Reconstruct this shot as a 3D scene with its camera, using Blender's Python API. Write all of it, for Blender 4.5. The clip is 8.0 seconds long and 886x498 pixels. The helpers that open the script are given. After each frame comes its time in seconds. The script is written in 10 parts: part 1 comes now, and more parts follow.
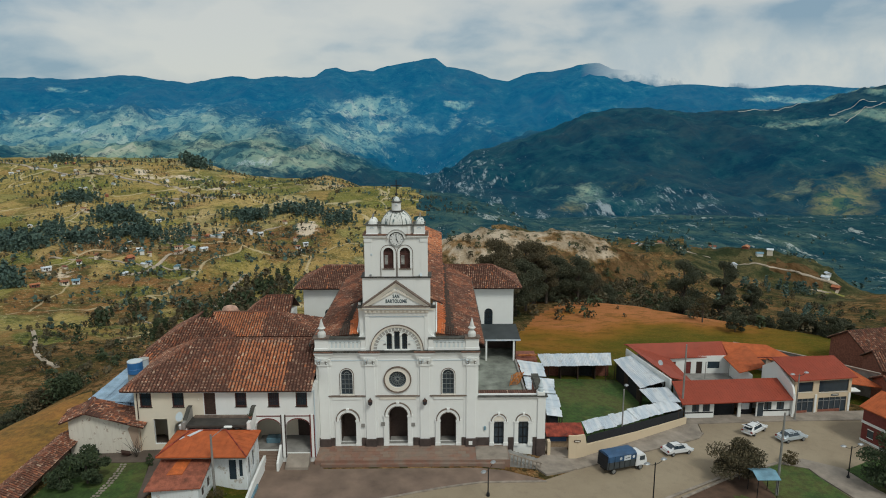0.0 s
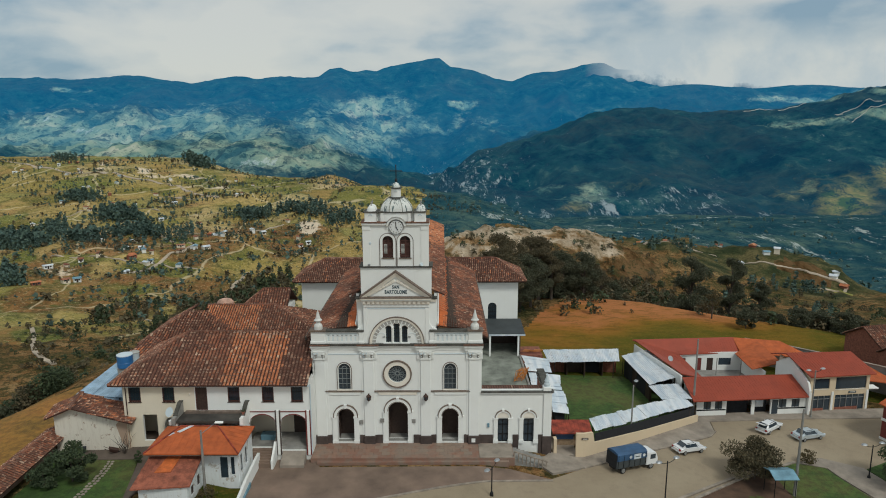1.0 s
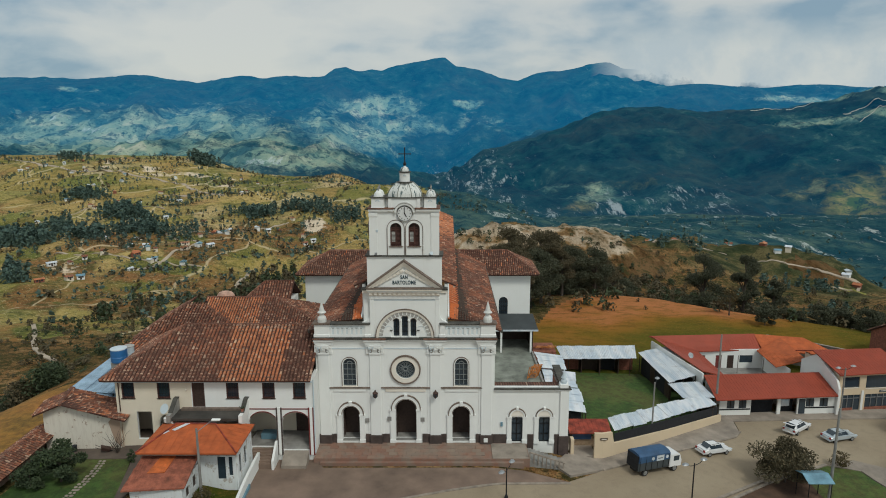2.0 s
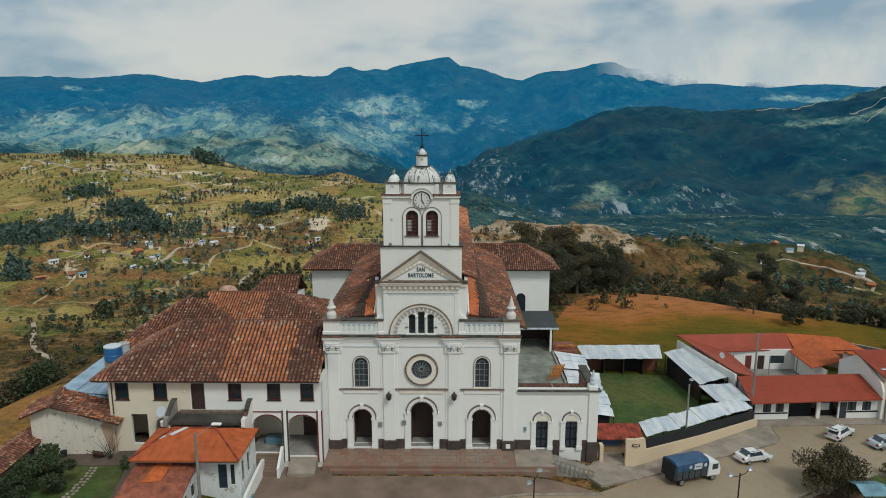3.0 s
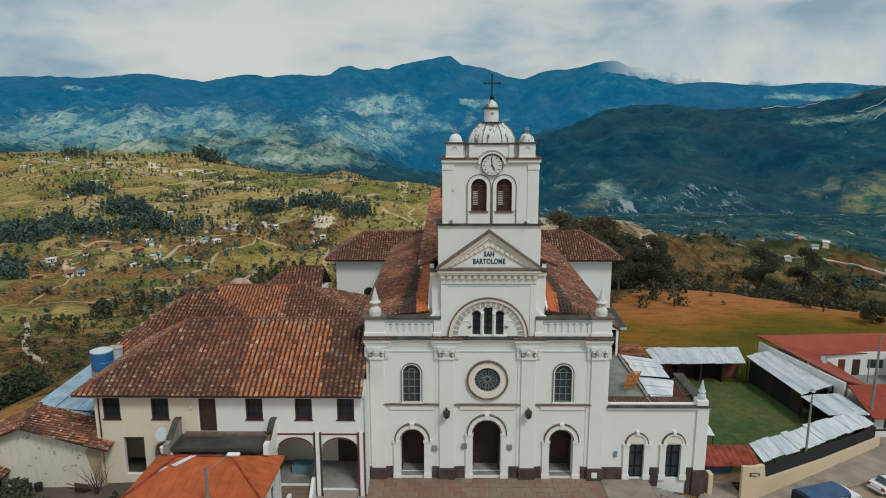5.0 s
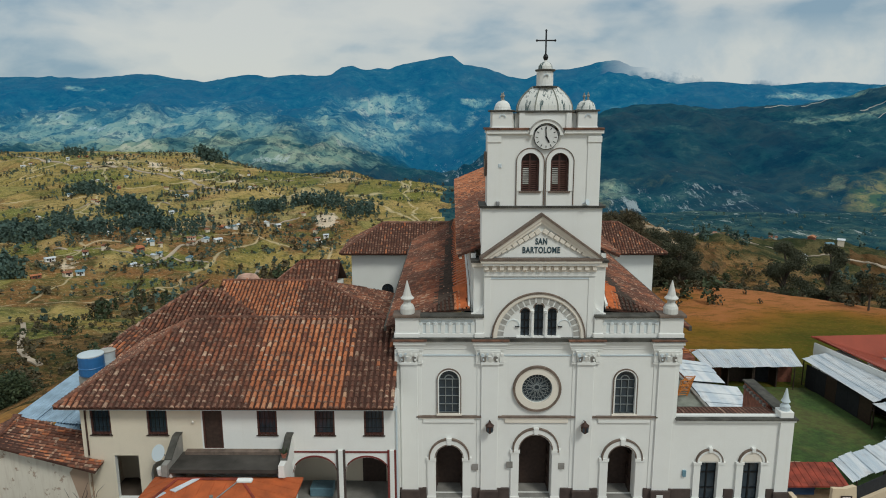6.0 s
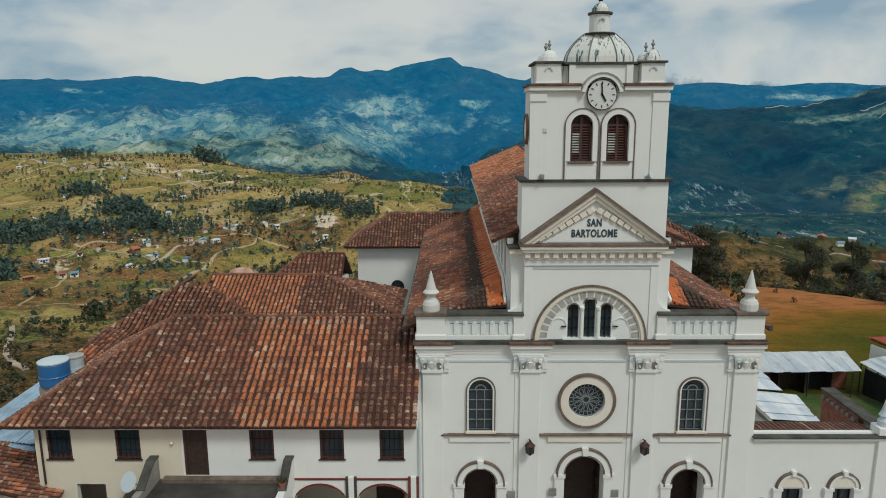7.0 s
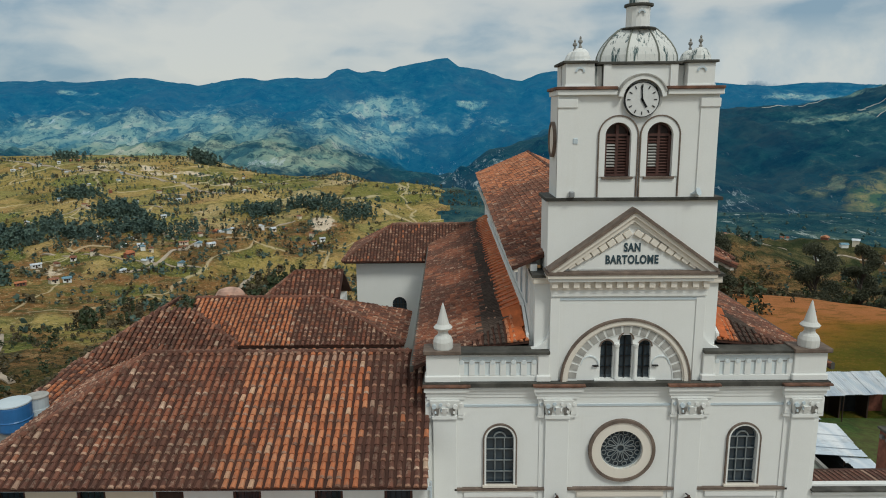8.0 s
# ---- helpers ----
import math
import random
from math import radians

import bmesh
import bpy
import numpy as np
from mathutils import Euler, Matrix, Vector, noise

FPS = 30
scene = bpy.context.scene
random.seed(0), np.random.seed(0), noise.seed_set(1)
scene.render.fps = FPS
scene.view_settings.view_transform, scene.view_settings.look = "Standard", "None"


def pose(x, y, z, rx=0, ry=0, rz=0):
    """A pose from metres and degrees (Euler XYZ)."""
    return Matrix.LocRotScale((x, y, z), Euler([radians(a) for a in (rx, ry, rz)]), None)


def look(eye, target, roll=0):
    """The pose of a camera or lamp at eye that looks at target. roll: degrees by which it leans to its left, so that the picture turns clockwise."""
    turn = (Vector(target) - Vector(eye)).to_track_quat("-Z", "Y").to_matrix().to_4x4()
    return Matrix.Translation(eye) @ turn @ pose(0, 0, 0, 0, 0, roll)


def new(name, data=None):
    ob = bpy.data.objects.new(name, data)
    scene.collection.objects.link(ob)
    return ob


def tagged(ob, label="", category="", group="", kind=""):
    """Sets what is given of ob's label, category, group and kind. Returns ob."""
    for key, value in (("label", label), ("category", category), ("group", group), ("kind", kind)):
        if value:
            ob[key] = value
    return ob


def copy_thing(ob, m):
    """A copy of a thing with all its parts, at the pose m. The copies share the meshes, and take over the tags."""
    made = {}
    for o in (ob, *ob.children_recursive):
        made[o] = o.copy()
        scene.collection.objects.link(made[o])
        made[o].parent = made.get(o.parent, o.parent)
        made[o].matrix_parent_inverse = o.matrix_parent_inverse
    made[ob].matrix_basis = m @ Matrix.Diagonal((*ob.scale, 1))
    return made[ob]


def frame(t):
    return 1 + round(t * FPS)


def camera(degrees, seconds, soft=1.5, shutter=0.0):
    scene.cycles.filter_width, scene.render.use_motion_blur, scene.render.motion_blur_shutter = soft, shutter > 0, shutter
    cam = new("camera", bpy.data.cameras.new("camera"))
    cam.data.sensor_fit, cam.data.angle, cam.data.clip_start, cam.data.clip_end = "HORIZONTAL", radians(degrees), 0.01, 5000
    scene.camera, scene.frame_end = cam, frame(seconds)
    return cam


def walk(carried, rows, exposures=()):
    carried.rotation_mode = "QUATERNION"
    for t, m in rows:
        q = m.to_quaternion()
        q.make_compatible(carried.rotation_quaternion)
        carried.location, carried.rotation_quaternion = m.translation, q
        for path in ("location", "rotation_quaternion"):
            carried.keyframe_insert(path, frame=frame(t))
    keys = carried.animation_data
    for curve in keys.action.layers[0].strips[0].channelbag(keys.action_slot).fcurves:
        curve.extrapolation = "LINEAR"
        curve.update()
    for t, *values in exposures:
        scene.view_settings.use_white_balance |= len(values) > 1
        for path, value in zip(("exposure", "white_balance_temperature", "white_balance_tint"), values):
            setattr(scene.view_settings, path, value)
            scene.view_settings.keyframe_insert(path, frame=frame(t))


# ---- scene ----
cam = camera(67.1, 8.0, soft=1.0)
PATH = [
    (0, (5.162, -80.776, 42.687), (5.179, -78.815, 42.294), -0.1),
    (0.5, (5.415, -79.309, 41.692), (5.428, -77.348, 41.3), -0.1),
    (1, (5.409, -77.556, 40.601), (5.415, -75.594, 40.209), -0.1),
    (1.5, (5.214, -75.613, 39.51), (5.213, -73.652, 39.118), -0.1),
    (3, (2.957, -67.822, 36.239), (2.938, -65.861, 35.847), -0.0),
    (3.5, (1.717, -64.578, 35.222), (1.698, -62.617, 34.83), -0.0),
    (4, (0.205, -61.167, 34.182), (0.186, -59.206, 33.791), -0.0),
    (4.5, (-1.429, -57.661, 33.018), (-1.451, -55.7, 32.626), -0.0),
    (5, (-3.182, -54.008, 31.715), (-3.204, -52.047, 31.323), -0.1),
    (6.5, (-7.481, -42.575, 27.747), (-7.507, -40.613, 27.359), -0.2),
    (7, (-8.341, -38.604, 26.566), (-8.363, -36.642, 26.181), -0.3),
    (7.5, (-8.979, -35.27, 26.596), (-8.996, -33.308, 26.211), -0.4),
    (8, (-9.227, -33.174, 26.973), (-9.241, -31.211, 26.59), -0.5),
]
walk(cam, [(t, look(eye, target, roll)) for t, eye, target, roll in PATH], [(0, 0.0, 6250, 4), (8, 0.0, 6250, 4)])

# ---- sky and light ----
SUN_ELEVATION, SUN_ROTATION = radians(50), radians(146)
world = bpy.data.worlds.new("world")
scene.world = world
world.use_nodes = True
wn, wl = world.node_tree.nodes, world.node_tree.links
wn.clear()
w_out = wn.new("ShaderNodeOutputWorld")
w_sky = wn.new("ShaderNodeTexSky")
w_sky.sky_type, w_sky.sun_disc = "NISHITA", False
w_sky.sun_elevation, w_sky.sun_rotation = SUN_ELEVATION, SUN_ROTATION
w_bg_sky = wn.new("ShaderNodeBackground")
w_bg_sky.inputs["Strength"].default_value = 0.10
wl.new(w_sky.outputs[0], w_bg_sky.inputs["Color"])
# a deck of cloud: noise on the plane in which the clouds lie
w_co = wn.new("ShaderNodeTexCoord")
w_sep = wn.new("ShaderNodeSeparateXYZ")
wl.new(w_co.outputs["Generated"], w_sep.inputs[0])


def w_math(op, a, b=None):
    n = wn.new("ShaderNodeMath")
    n.operation = op
    for k, v in enumerate((a, b)):
        if v is None:
            continue
        if isinstance(v, (int, float)):
            n.inputs[k].default_value = v
        else:
            wl.new(v, n.inputs[k])
    return n.outputs[0]


# flattened towards the horizon, as a deck of cloud is seen from below
w_comb = wn.new("ShaderNodeCombineXYZ")
wl.new(w_sep.outputs["X"], w_comb.inputs[0]), wl.new(w_sep.outputs["Y"], w_comb.inputs[1])
wl.new(w_math("MULTIPLY", w_sep.outputs["Z"], 2.3), w_comb.inputs[2])


def w_noise(scale, detail, rough, offset, bend=0.0):
    m = wn.new("ShaderNodeMapping")
    m.inputs["Location"].default_value = offset
    n = wn.new("ShaderNodeTexNoise")
    n.inputs["Scale"].default_value, n.inputs["Detail"].default_value, n.inputs["Roughness"].default_value = scale, detail, rough
    n.inputs["Distortion"].default_value = bend
    wl.new(w_comb.outputs[0], m.inputs[0]), wl.new(m.outputs[0], n.inputs["Vector"])
    return n.outputs["Fac"]


w_ramp = wn.new("ShaderNodeValToRGB")
els = w_ramp.color_ramp.elements
els[0].position, els[0].color = 0.37, (0.30, 0.41, 0.51, 1)
els[1].position, els[1].color = 0.58, (0.76, 0.735, 0.69, 1)
for at, tone in ((0.43, (0.49, 0.55, 0.595, 1)), (0.49, (0.66, 0.665, 0.655, 1))):
    mid = els.new(at)
    mid.color = tone
w_mix = w_math("ADD", w_math("MULTIPLY", w_noise(4.2, 3, 0.5, (2.62, 0.4, 0.3), 0.2), 0.74), w_math("MULTIPLY", w_noise(11.0, 6, 0.55, (0.4, 2.2, 5), 0.2), 0.26))
wl.new(w_mix, w_ramp.inputs["Fac"])
w_bg_cloud = wn.new("ShaderNodeBackground")
w_bg_cloud.inputs["Strength"].default_value = 0.83
wl.new(w_ramp.outputs[0], w_bg_cloud.inputs["Color"])
w_shade = wn.new("ShaderNodeMixShader")
w_shade.inputs[0].default_value = 0.88
wl.new(w_bg_sky.outputs[0], w_shade.inputs[1]), wl.new(w_bg_cloud.outputs[0], w_shade.inputs[2])
wl.new(w_shade.outputs[0], w_out.inputs[0])

sun_data = bpy.data.lights.new("sun", "SUN")
sun_data.energy, sun_data.angle, sun_data.color = 1.5, radians(14), (1.0, 0.95, 0.86)
sun = new("sun", sun_data)
# the sun stands behind the camera and to its right, high above the clouds
sun.matrix_world = look((0, 0, 300), (-0.42 * 120, 0.62 * 120, 300 - 0.9 * 120))

# ---- materials ----
class Nodes:
    """A material's node tree, with short calls for the few nodes that are used."""

    def __init__(self, name, rough=0.8, metal=0.0):
        self.mat = bpy.data.materials.new(name)
        self.mat.use_nodes = True
        self.n, self.l = self.mat.node_tree.nodes, self.mat.node_tree.links
        self.bsdf = self.n["Principled BSDF"]
        self.bsdf.inputs["Roughness"].default_value = rough
        self.bsdf.inputs["Metallic"].default_value = metal
        self.geo = self.n.new("ShaderNodeNewGeometry")
        self.pos = self.geo.outputs["Position"]

    def put(self, socket, v):
        if isinstance(v, (int, float)):
            socket.default_value = v
        elif isinstance(v, tuple):
            socket.default_value = (*v, 1.0) if len(v) == 3 and socket.type == "RGBA" else v
        else:
            self.l.new(v, socket)

    def noise(self, scale, detail=4, rough=0.55, stretch=(1, 1, 1), vec=None):
        m = self.n.new("ShaderNodeMapping")
        m.inputs["Scale"].default_value = stretch
        self.l.new(vec or self.pos, m.inputs[0])
        t = self.n.new("ShaderNodeTexNoise")
        t.inputs["Scale"].default_value, t.inputs["Detail"].default_value, t.inputs["Roughness"].default_value = scale, detail, rough
        self.l.new(m.outputs[0], t.inputs["Vector"])
        return t.outputs["Fac"]

    def voronoi(self, scale, feature="F1", stretch=(1, 1, 1), randomness=1.0, vec=None):
        m = self.n.new("ShaderNodeMapping")
        m.inputs["Scale"].default_value = stretch
        self.l.new(vec or self.pos, m.inputs[0])
        t = self.n.new("ShaderNodeTexVoronoi")
        t.feature = feature
        t.inputs["Scale"].default_value = scale
        t.inputs["Randomness"].default_value = randomness
        self.l.new(m.outputs[0], t.inputs["Vector"])
        return t

    def ramp(self, fac, *stops):
        r = self.n.new("ShaderNodeValToRGB")
        e = r.color_ramp.elements
        while len(e) < len(stops):
            e.new(0.5)
        for el, (p, c) in zip(e, stops):
            el.position = p
            el.color = (c, c, c, 1) if isinstance(c, (int, float)) else (*c, 1)
        self.put(r.inputs["Fac"], fac)
        return r.outputs["Color"]

    def mix(self, fac, a, b, mode="MIX"):
        m = self.n.new("ShaderNodeMix")
        m.data_type, m.blend_type = "RGBA", mode
        self.put(m.inputs[0], fac), self.put(m.inputs[6], a), self.put(m.inputs[7], b)
        return m.outputs[2]

    def math(self, op, a, b=0.0, clamp=False):
        m = self.n.new("ShaderNodeMath")
        m.operation, m.use_clamp = op, clamp
        self.put(m.inputs[0], a), self.put(m.inputs[1], b)
        return m.outputs[0]

    def axis(self, k, vec=None):
        s = self.n.new("ShaderNodeSeparateXYZ")
        self.l.new(vec or self.pos, s.inputs[0])
        return s.outputs[k]

    def random(self):
        """A number that differs from piece to piece, whether pieces are objects or islands of one mesh."""
        info = self.n.new("ShaderNodeObjectInfo")
        return self.math("FRACT", self.math("ADD", self.geo.outputs["Random Per Island"], info.outputs["Random"]))

    def done(self, color, bump=None, strength=0.3, distance=0.02, rough=None):
        self.put(self.bsdf.inputs["Base Color"], color)
        if rough is not None:
            self.put(self.bsdf.inputs["Roughness"], rough)
        if bump is not None:
            b = self.n.new("ShaderNodeBump")
            b.inputs["Strength"].default_value, b.inputs["Distance"].default_value = strength, distance
            self.l.new(bump, b.inputs["Height"])
            self.l.new(b.outputs[0], self.bsdf.inputs["Normal"])
        return self.mat


def plain(name, c, rough=0.7, metal=0.0, vary=0.18, scale=3.0, grain=40.0):
    """A surface of one paint or stuff with stains at one scale and grain at another."""
    m = Nodes(name, rough, metal)
    big = m.ramp(m.noise(scale, 5, 0.6), (0.3, 1 - vary * 1.6), (0.7, 1 + vary * 0.3))
    fine = m.noise(grain, 3, 0.6)
    col = m.mix(1.0, c, big, "MULTIPLY")
    col = m.mix(0.25, col, m.ramp(fine, (0.3, tuple(v * 0.75 for v in c)), (0.7, tuple(min(1, v * 1.1) for v in c))))
    return m.done(col, fine, 0.15, 0.01)


def lime_wash(name, c, dirt=(0.42, 0.38, 0.30), amount=0.5):
    """White-washed plaster with streaks that run down and blotches."""
    m = Nodes(name, 0.85)
    blotch = m.ramp(m.noise(0.6, 6, 0.65), (0.42, 0.0), (0.80, amount))
    streak = m.ramp(m.noise(1.0, 5, 0.6, (2.6, 2.6, 0.16)), (0.56, 0.0), (0.86, amount * 0.6))
    fine = m.noise(14, 5, 0.6)
    col = m.mix(blotch, c, tuple(0.75 * a + 0.25 * b for a, b in zip(c, dirt)))
    col = m.mix(streak, col, tuple(0.55 * a + 0.45 * b for a, b in zip(c, dirt)))
    col = m.mix(0.12, col, m.ramp(fine, (0.35, tuple(v * 0.8 for v in c)), (0.65, c)))
    return m.done(col, m.math("ADD", fine, m.noise(2.0, 4, 0.6)), 0.18, 0.02)


def flaking(name, c, under, amount):
    """Old wash that has come off in ragged patches, with streaks below them."""
    m = Nodes(name, 0.9)
    gone = m.noise(1.1, 8, 0.72)
    streak = m.ramp(m.noise(1.4, 6, 0.65, (2.2, 2.2, 0.3)), (0.48, 0.0), (0.66, 0.55))
    fine = m.noise(12, 5, 0.65)
    col = m.mix(streak, c, tuple(0.6 * a + 0.4 * b for a, b in zip(c, under)))
    col = m.mix(m.ramp(gone, (0.62 - amount, 0.0), (0.66 - amount, 0.9)), col, under)
    return m.done(col, m.math("ADD", fine, gone), 0.35, 0.03)


M_WHITE = lime_wash("white limewash", (0.805, 0.815, 0.795), amount=0.40)
M_CREAM = lime_wash("cream trim paint", (0.79, 0.735, 0.65), amount=0.5)
M_PALETRIM = lime_wash("faint blue limewash", (0.68, 0.74, 0.76), amount=0.4)
M_WARMWHITE = lime_wash("warm white plaster", (0.76, 0.68, 0.55), amount=0.7)
M_BLUEGREY = lime_wash("pale blue-grey trim", (0.55, 0.63, 0.68), amount=0.4)
M_LEDGE = plain("weathered cornice top", (0.095, 0.092, 0.080), 0.95, vary=0.55, scale=1.2)
M_BROWNTRIM = plain("brown painted moulding", (0.20, 0.15, 0.12), 0.85, vary=0.4, scale=2)
M_RUSTCAP = plain("rust-stained cornice cap", (0.23, 0.115, 0.075), 0.9, vary=0.6, scale=1.6)
M_FLAKE = flaking("flaking whitewash on adobe", (0.72, 0.67, 0.58), (0.36, 0.26, 0.19), 0.04)
M_STAINED = flaking("stained pale blue wash", (0.70, 0.73, 0.74), (0.42, 0.38, 0.33), 0.06)
M_FINIAL = lime_wash("weathered finial plaster", (0.66, 0.66, 0.63), (0.16, 0.17, 0.15), 0.9)
M_PALESTONE = plain("pale grey stone", (0.47, 0.46, 0.43), 0.9, vary=0.3, scale=2)
M_PLINTH = plain("dark brown plinth paint", (0.085, 0.062, 0.055), 0.8, vary=0.4, scale=1.2)
M_DARKWOOD = plain("dark stained wood", (0.055, 0.032, 0.024), 0.6, vary=0.4, scale=4)
M_INSIDE_SHADE = plain("interior plaster darkened for shade", (0.055, 0.042, 0.036), 0.9, vary=0.3)
M_IRON = plain("black iron", (0.025, 0.027, 0.03), 0.5, 0.6, vary=0.3)
M_RED = plain("dark red painted wood", (0.19, 0.035, 0.03), 0.6, vary=0.3)
M_RUST = plain("rusty lantern iron", (0.085, 0.045, 0.035), 0.7, 0.3, vary=0.4, scale=6)
M_BAR = plain("grey glazing bar paint", (0.24, 0.27, 0.28), 0.6, vary=0.3)
M_SHUTTER = plain("red-brown shutter paint", (0.095, 0.036, 0.027), 0.6, vary=0.35)
M_CLOCK = plain("white clock enamel", (0.74, 0.75, 0.74), 0.4, vary=0.1)
M_LETTER = plain("dark teal lettering paint", (0.03, 0.065, 0.085), 0.6, vary=0.2)
M_STEEL = plain("galvanised steel", (0.42, 0.44, 0.46), 0.45, 0.7, vary=0.3)
M_CONCRETE = plain("grey concrete", (0.30, 0.29, 0.27), 0.9, vary=0.35, scale=0.7)
M_STONEDECK = plain("green-stained concrete roof", (0.27, 0.29, 0.25), 0.9, vary=0.5, scale=0.5)
M_DARKROOF = plain("dark bitumen roof sheet", (0.05, 0.06, 0.065), 0.7, vary=0.3, scale=0.6)
M_BLACK_AND_SHADE = plain("black cloth and painted shade", (0.018, 0.02, 0.025), 0.9, vary=0.4)
M_TEAL = plain("blue corrugated sheet", (0.20, 0.37, 0.47), 0.5, 0.2, vary=0.4, scale=0.8)
M_PALEBLUE = plain("pale blue sheet roof", (0.36, 0.50, 0.64), 0.45, 0.1, vary=0.35, scale=0.8)
M_TANK = plain("blue plastic tank", (0.035, 0.16, 0.40), 0.4, vary=0.1)
M_OCHREWALL = lime_wash("ochre boundary wall", (0.66, 0.53, 0.37), amount=0.6)
M_BRICKISH = plain("brick pillar", (0.32, 0.12, 0.08), 0.9, vary=0.4)


def glass(name, c=(0.02, 0.03, 0.04)):
    m = Nodes(name, 0.12)
    m.bsdf.inputs["Specular IOR Level"].default_value = 0.7
    return m.done(m.mix(m.noise(1.4, 3), c, tuple(v * 2.2 for v in c)))


M_GLASS = glass("dark window glass")


def dome_paint():
    m = Nodes("weathered dome paint", 0.55)
    streak = m.ramp(m.noise(1.6, 6, 0.7, (3.0, 3.0, 0.16)), (0.53, 0.0), (0.60, 1.0))
    fine = m.noise(8, 5)
    col = m.mix(streak, (0.70, 0.71, 0.68), (0.030, 0.075, 0.080))
    col = m.mix(m.ramp(fine, (0.55, 0.0), (0.8, 0.4)), col, (0.36, 0.46, 0.47))
    return m.done(col, fine, 0.2, 0.02)


M_DOME = dome_paint()


def tiles(name, stops, lichen=0.35, grime=1.0):
    """Clay tiles, each of its own shade, with lichen and soot in patches."""
    m = Nodes(name, 0.9)
    col = m.ramp(m.random(), *stops)
    patch = m.noise(0.35, 6, 0.65)
    col = m.mix(m.ramp(patch, (0.47, 0.0), (0.60, 0.5 * grime)), col, (0.095, 0.042, 0.027))
    spots = m.noise(2.6, 6, 0.75)
    col = m.mix(m.ramp(spots, (0.54, 0.0), (0.60, lichen)), col, (0.47, 0.33, 0.24))
    dark = m.noise(1.3, 6, 0.7)
    col = m.mix(m.ramp(dark, (0.50, 0.0), (0.60, 0.55 * grime)), col, (0.062, 0.030, 0.021))
    return m.done(col, m.noise(20, 4), 0.3, 0.015)


M_TILE = tiles("weathered clay tile", ((0.0, (0.21, 0.072, 0.040)), (0.5, (0.26, 0.090, 0.048)), (0.96, (0.37, 0.150, 0.082)), (1.0, (0.54, 0.37, 0.26))), 0.5)
M_TILEDARK = tiles("sooty clay tile", ((0.0, (0.112, 0.048, 0.033)), (0.5, (0.145, 0.060, 0.040)), (0.96, (0.20, 0.082, 0.052)), (1.0, (0.46, 0.32, 0.23))), 0.5)
M_TILENEW = tiles("orange clay tile", ((0.0, (0.44, 0.142, 0.058)), (0.5, (0.52, 0.182, 0.078)), (0.93, (0.58, 0.245, 0.120)), (1.0, (0.62, 0.40, 0.26))), 0.25, 0.55)
M_TIP = tiles("pale lichened tile lip", ((0.0, (0.28, 0.130, 0.080)), (0.5, (0.40, 0.215, 0.140)), (1.0, (0.58, 0.40, 0.29))), 0.4)
M_ROOFBED = plain("tile bedding clay", (0.085, 0.036, 0.024), 0.95, vary=0.4, scale=1.0)
M_REDSHEET = plain("red painted roof sheet", (0.32, 0.052, 0.022), 0.65, vary=0.18, scale=0.5)
M_SOOT = plain("soot and moss on old tile", (0.085, 0.058, 0.044), 0.9, vary=0.45, scale=2.2)
M_EDGETILE = plain("bright orange clay tile", (0.62, 0.150, 0.035), 0.75, vary=0.40, scale=1.6)
M_ORANGESHEET = plain("orange flat roof tile", (0.50, 0.115, 0.03), 0.8, vary=0.30, scale=0.9)
M_RUSTSHEET = plain("rust-streaked red sheet", (0.36, 0.062, 0.034), 0.8, vary=0.6, scale=1.1)


def zinc():
    m = Nodes("white zinc sheet", 0.45)
    m.bsdf.inputs["Metallic"].default_value = 0.25
    rust = m.ramp(m.noise(0.8, 6, 0.65), (0.55, 0.0), (0.75, 0.55))
    band = m.ramp(m.noise(0.55, 2, 0.5, (2.0, 0.3, 1)), (0.40, 0.0), (0.62, 0.6))
    col = m.mix(band, (0.74, 0.77, 0.80), (0.42, 0.52, 0.62))
    return m.done(m.mix(rust, col, (0.34, 0.31, 0.29)), m.noise(10, 3), 0.1, 0.01)


M_ZINC = zinc()


def paving():
    m = Nodes("worn asphalt and dust", 0.92)
    big = m.noise(0.10, 5, 0.6)
    col = m.ramp(big, (0.35, (0.25, 0.195, 0.130)), (0.65, (0.335, 0.275, 0.190)))
    mid = m.noise(0.9, 6, 0.65)
    col = m.mix(m.ramp(mid, (0.5, 0.0), (0.75, 0.45)), col, (0.16, 0.115, 0.085))
    fine = m.noise(18, 4)
    col = m.mix(0.3, col, m.ramp(fine, (0.3, (0.19, 0.145, 0.10)), (0.7, (0.36, 0.295, 0.205))))
    return m.done(col, fine, 0.3, 0.02)


M_ROAD = paving()
M_PAVE = plain("concrete pavement", (0.34, 0.29, 0.24), 0.9, vary=0.35, scale=0.5)
M_KERB = plain("kerb stone", (0.33, 0.28, 0.23), 0.9, vary=0.4, scale=1)


def slabs():
    m = Nodes("red terrace flagstone", 0.85)
    col = m.ramp(m.random(), (0.0, (0.22, 0.115, 0.080)), (0.4, (0.235, 0.125, 0.088)), (0.8, (0.26, 0.155, 0.110)), (1.0, (0.25, 0.185, 0.14)))
    col = m.mix(m.ramp(m.noise(0.22, 5, 0.6), (0.48, 0.0), (0.62, 0.6)), col, (0.28, 0.225, 0.175))
    return m.done(m.mix(m.ramp(m.noise(0.9, 6, 0.7), (0.44, 0.0), (0.60, 0.6)), col, (0.20, 0.16, 0.13)), m.noise(15, 4), 0.25, 0.01)


M_SLAB = slabs()


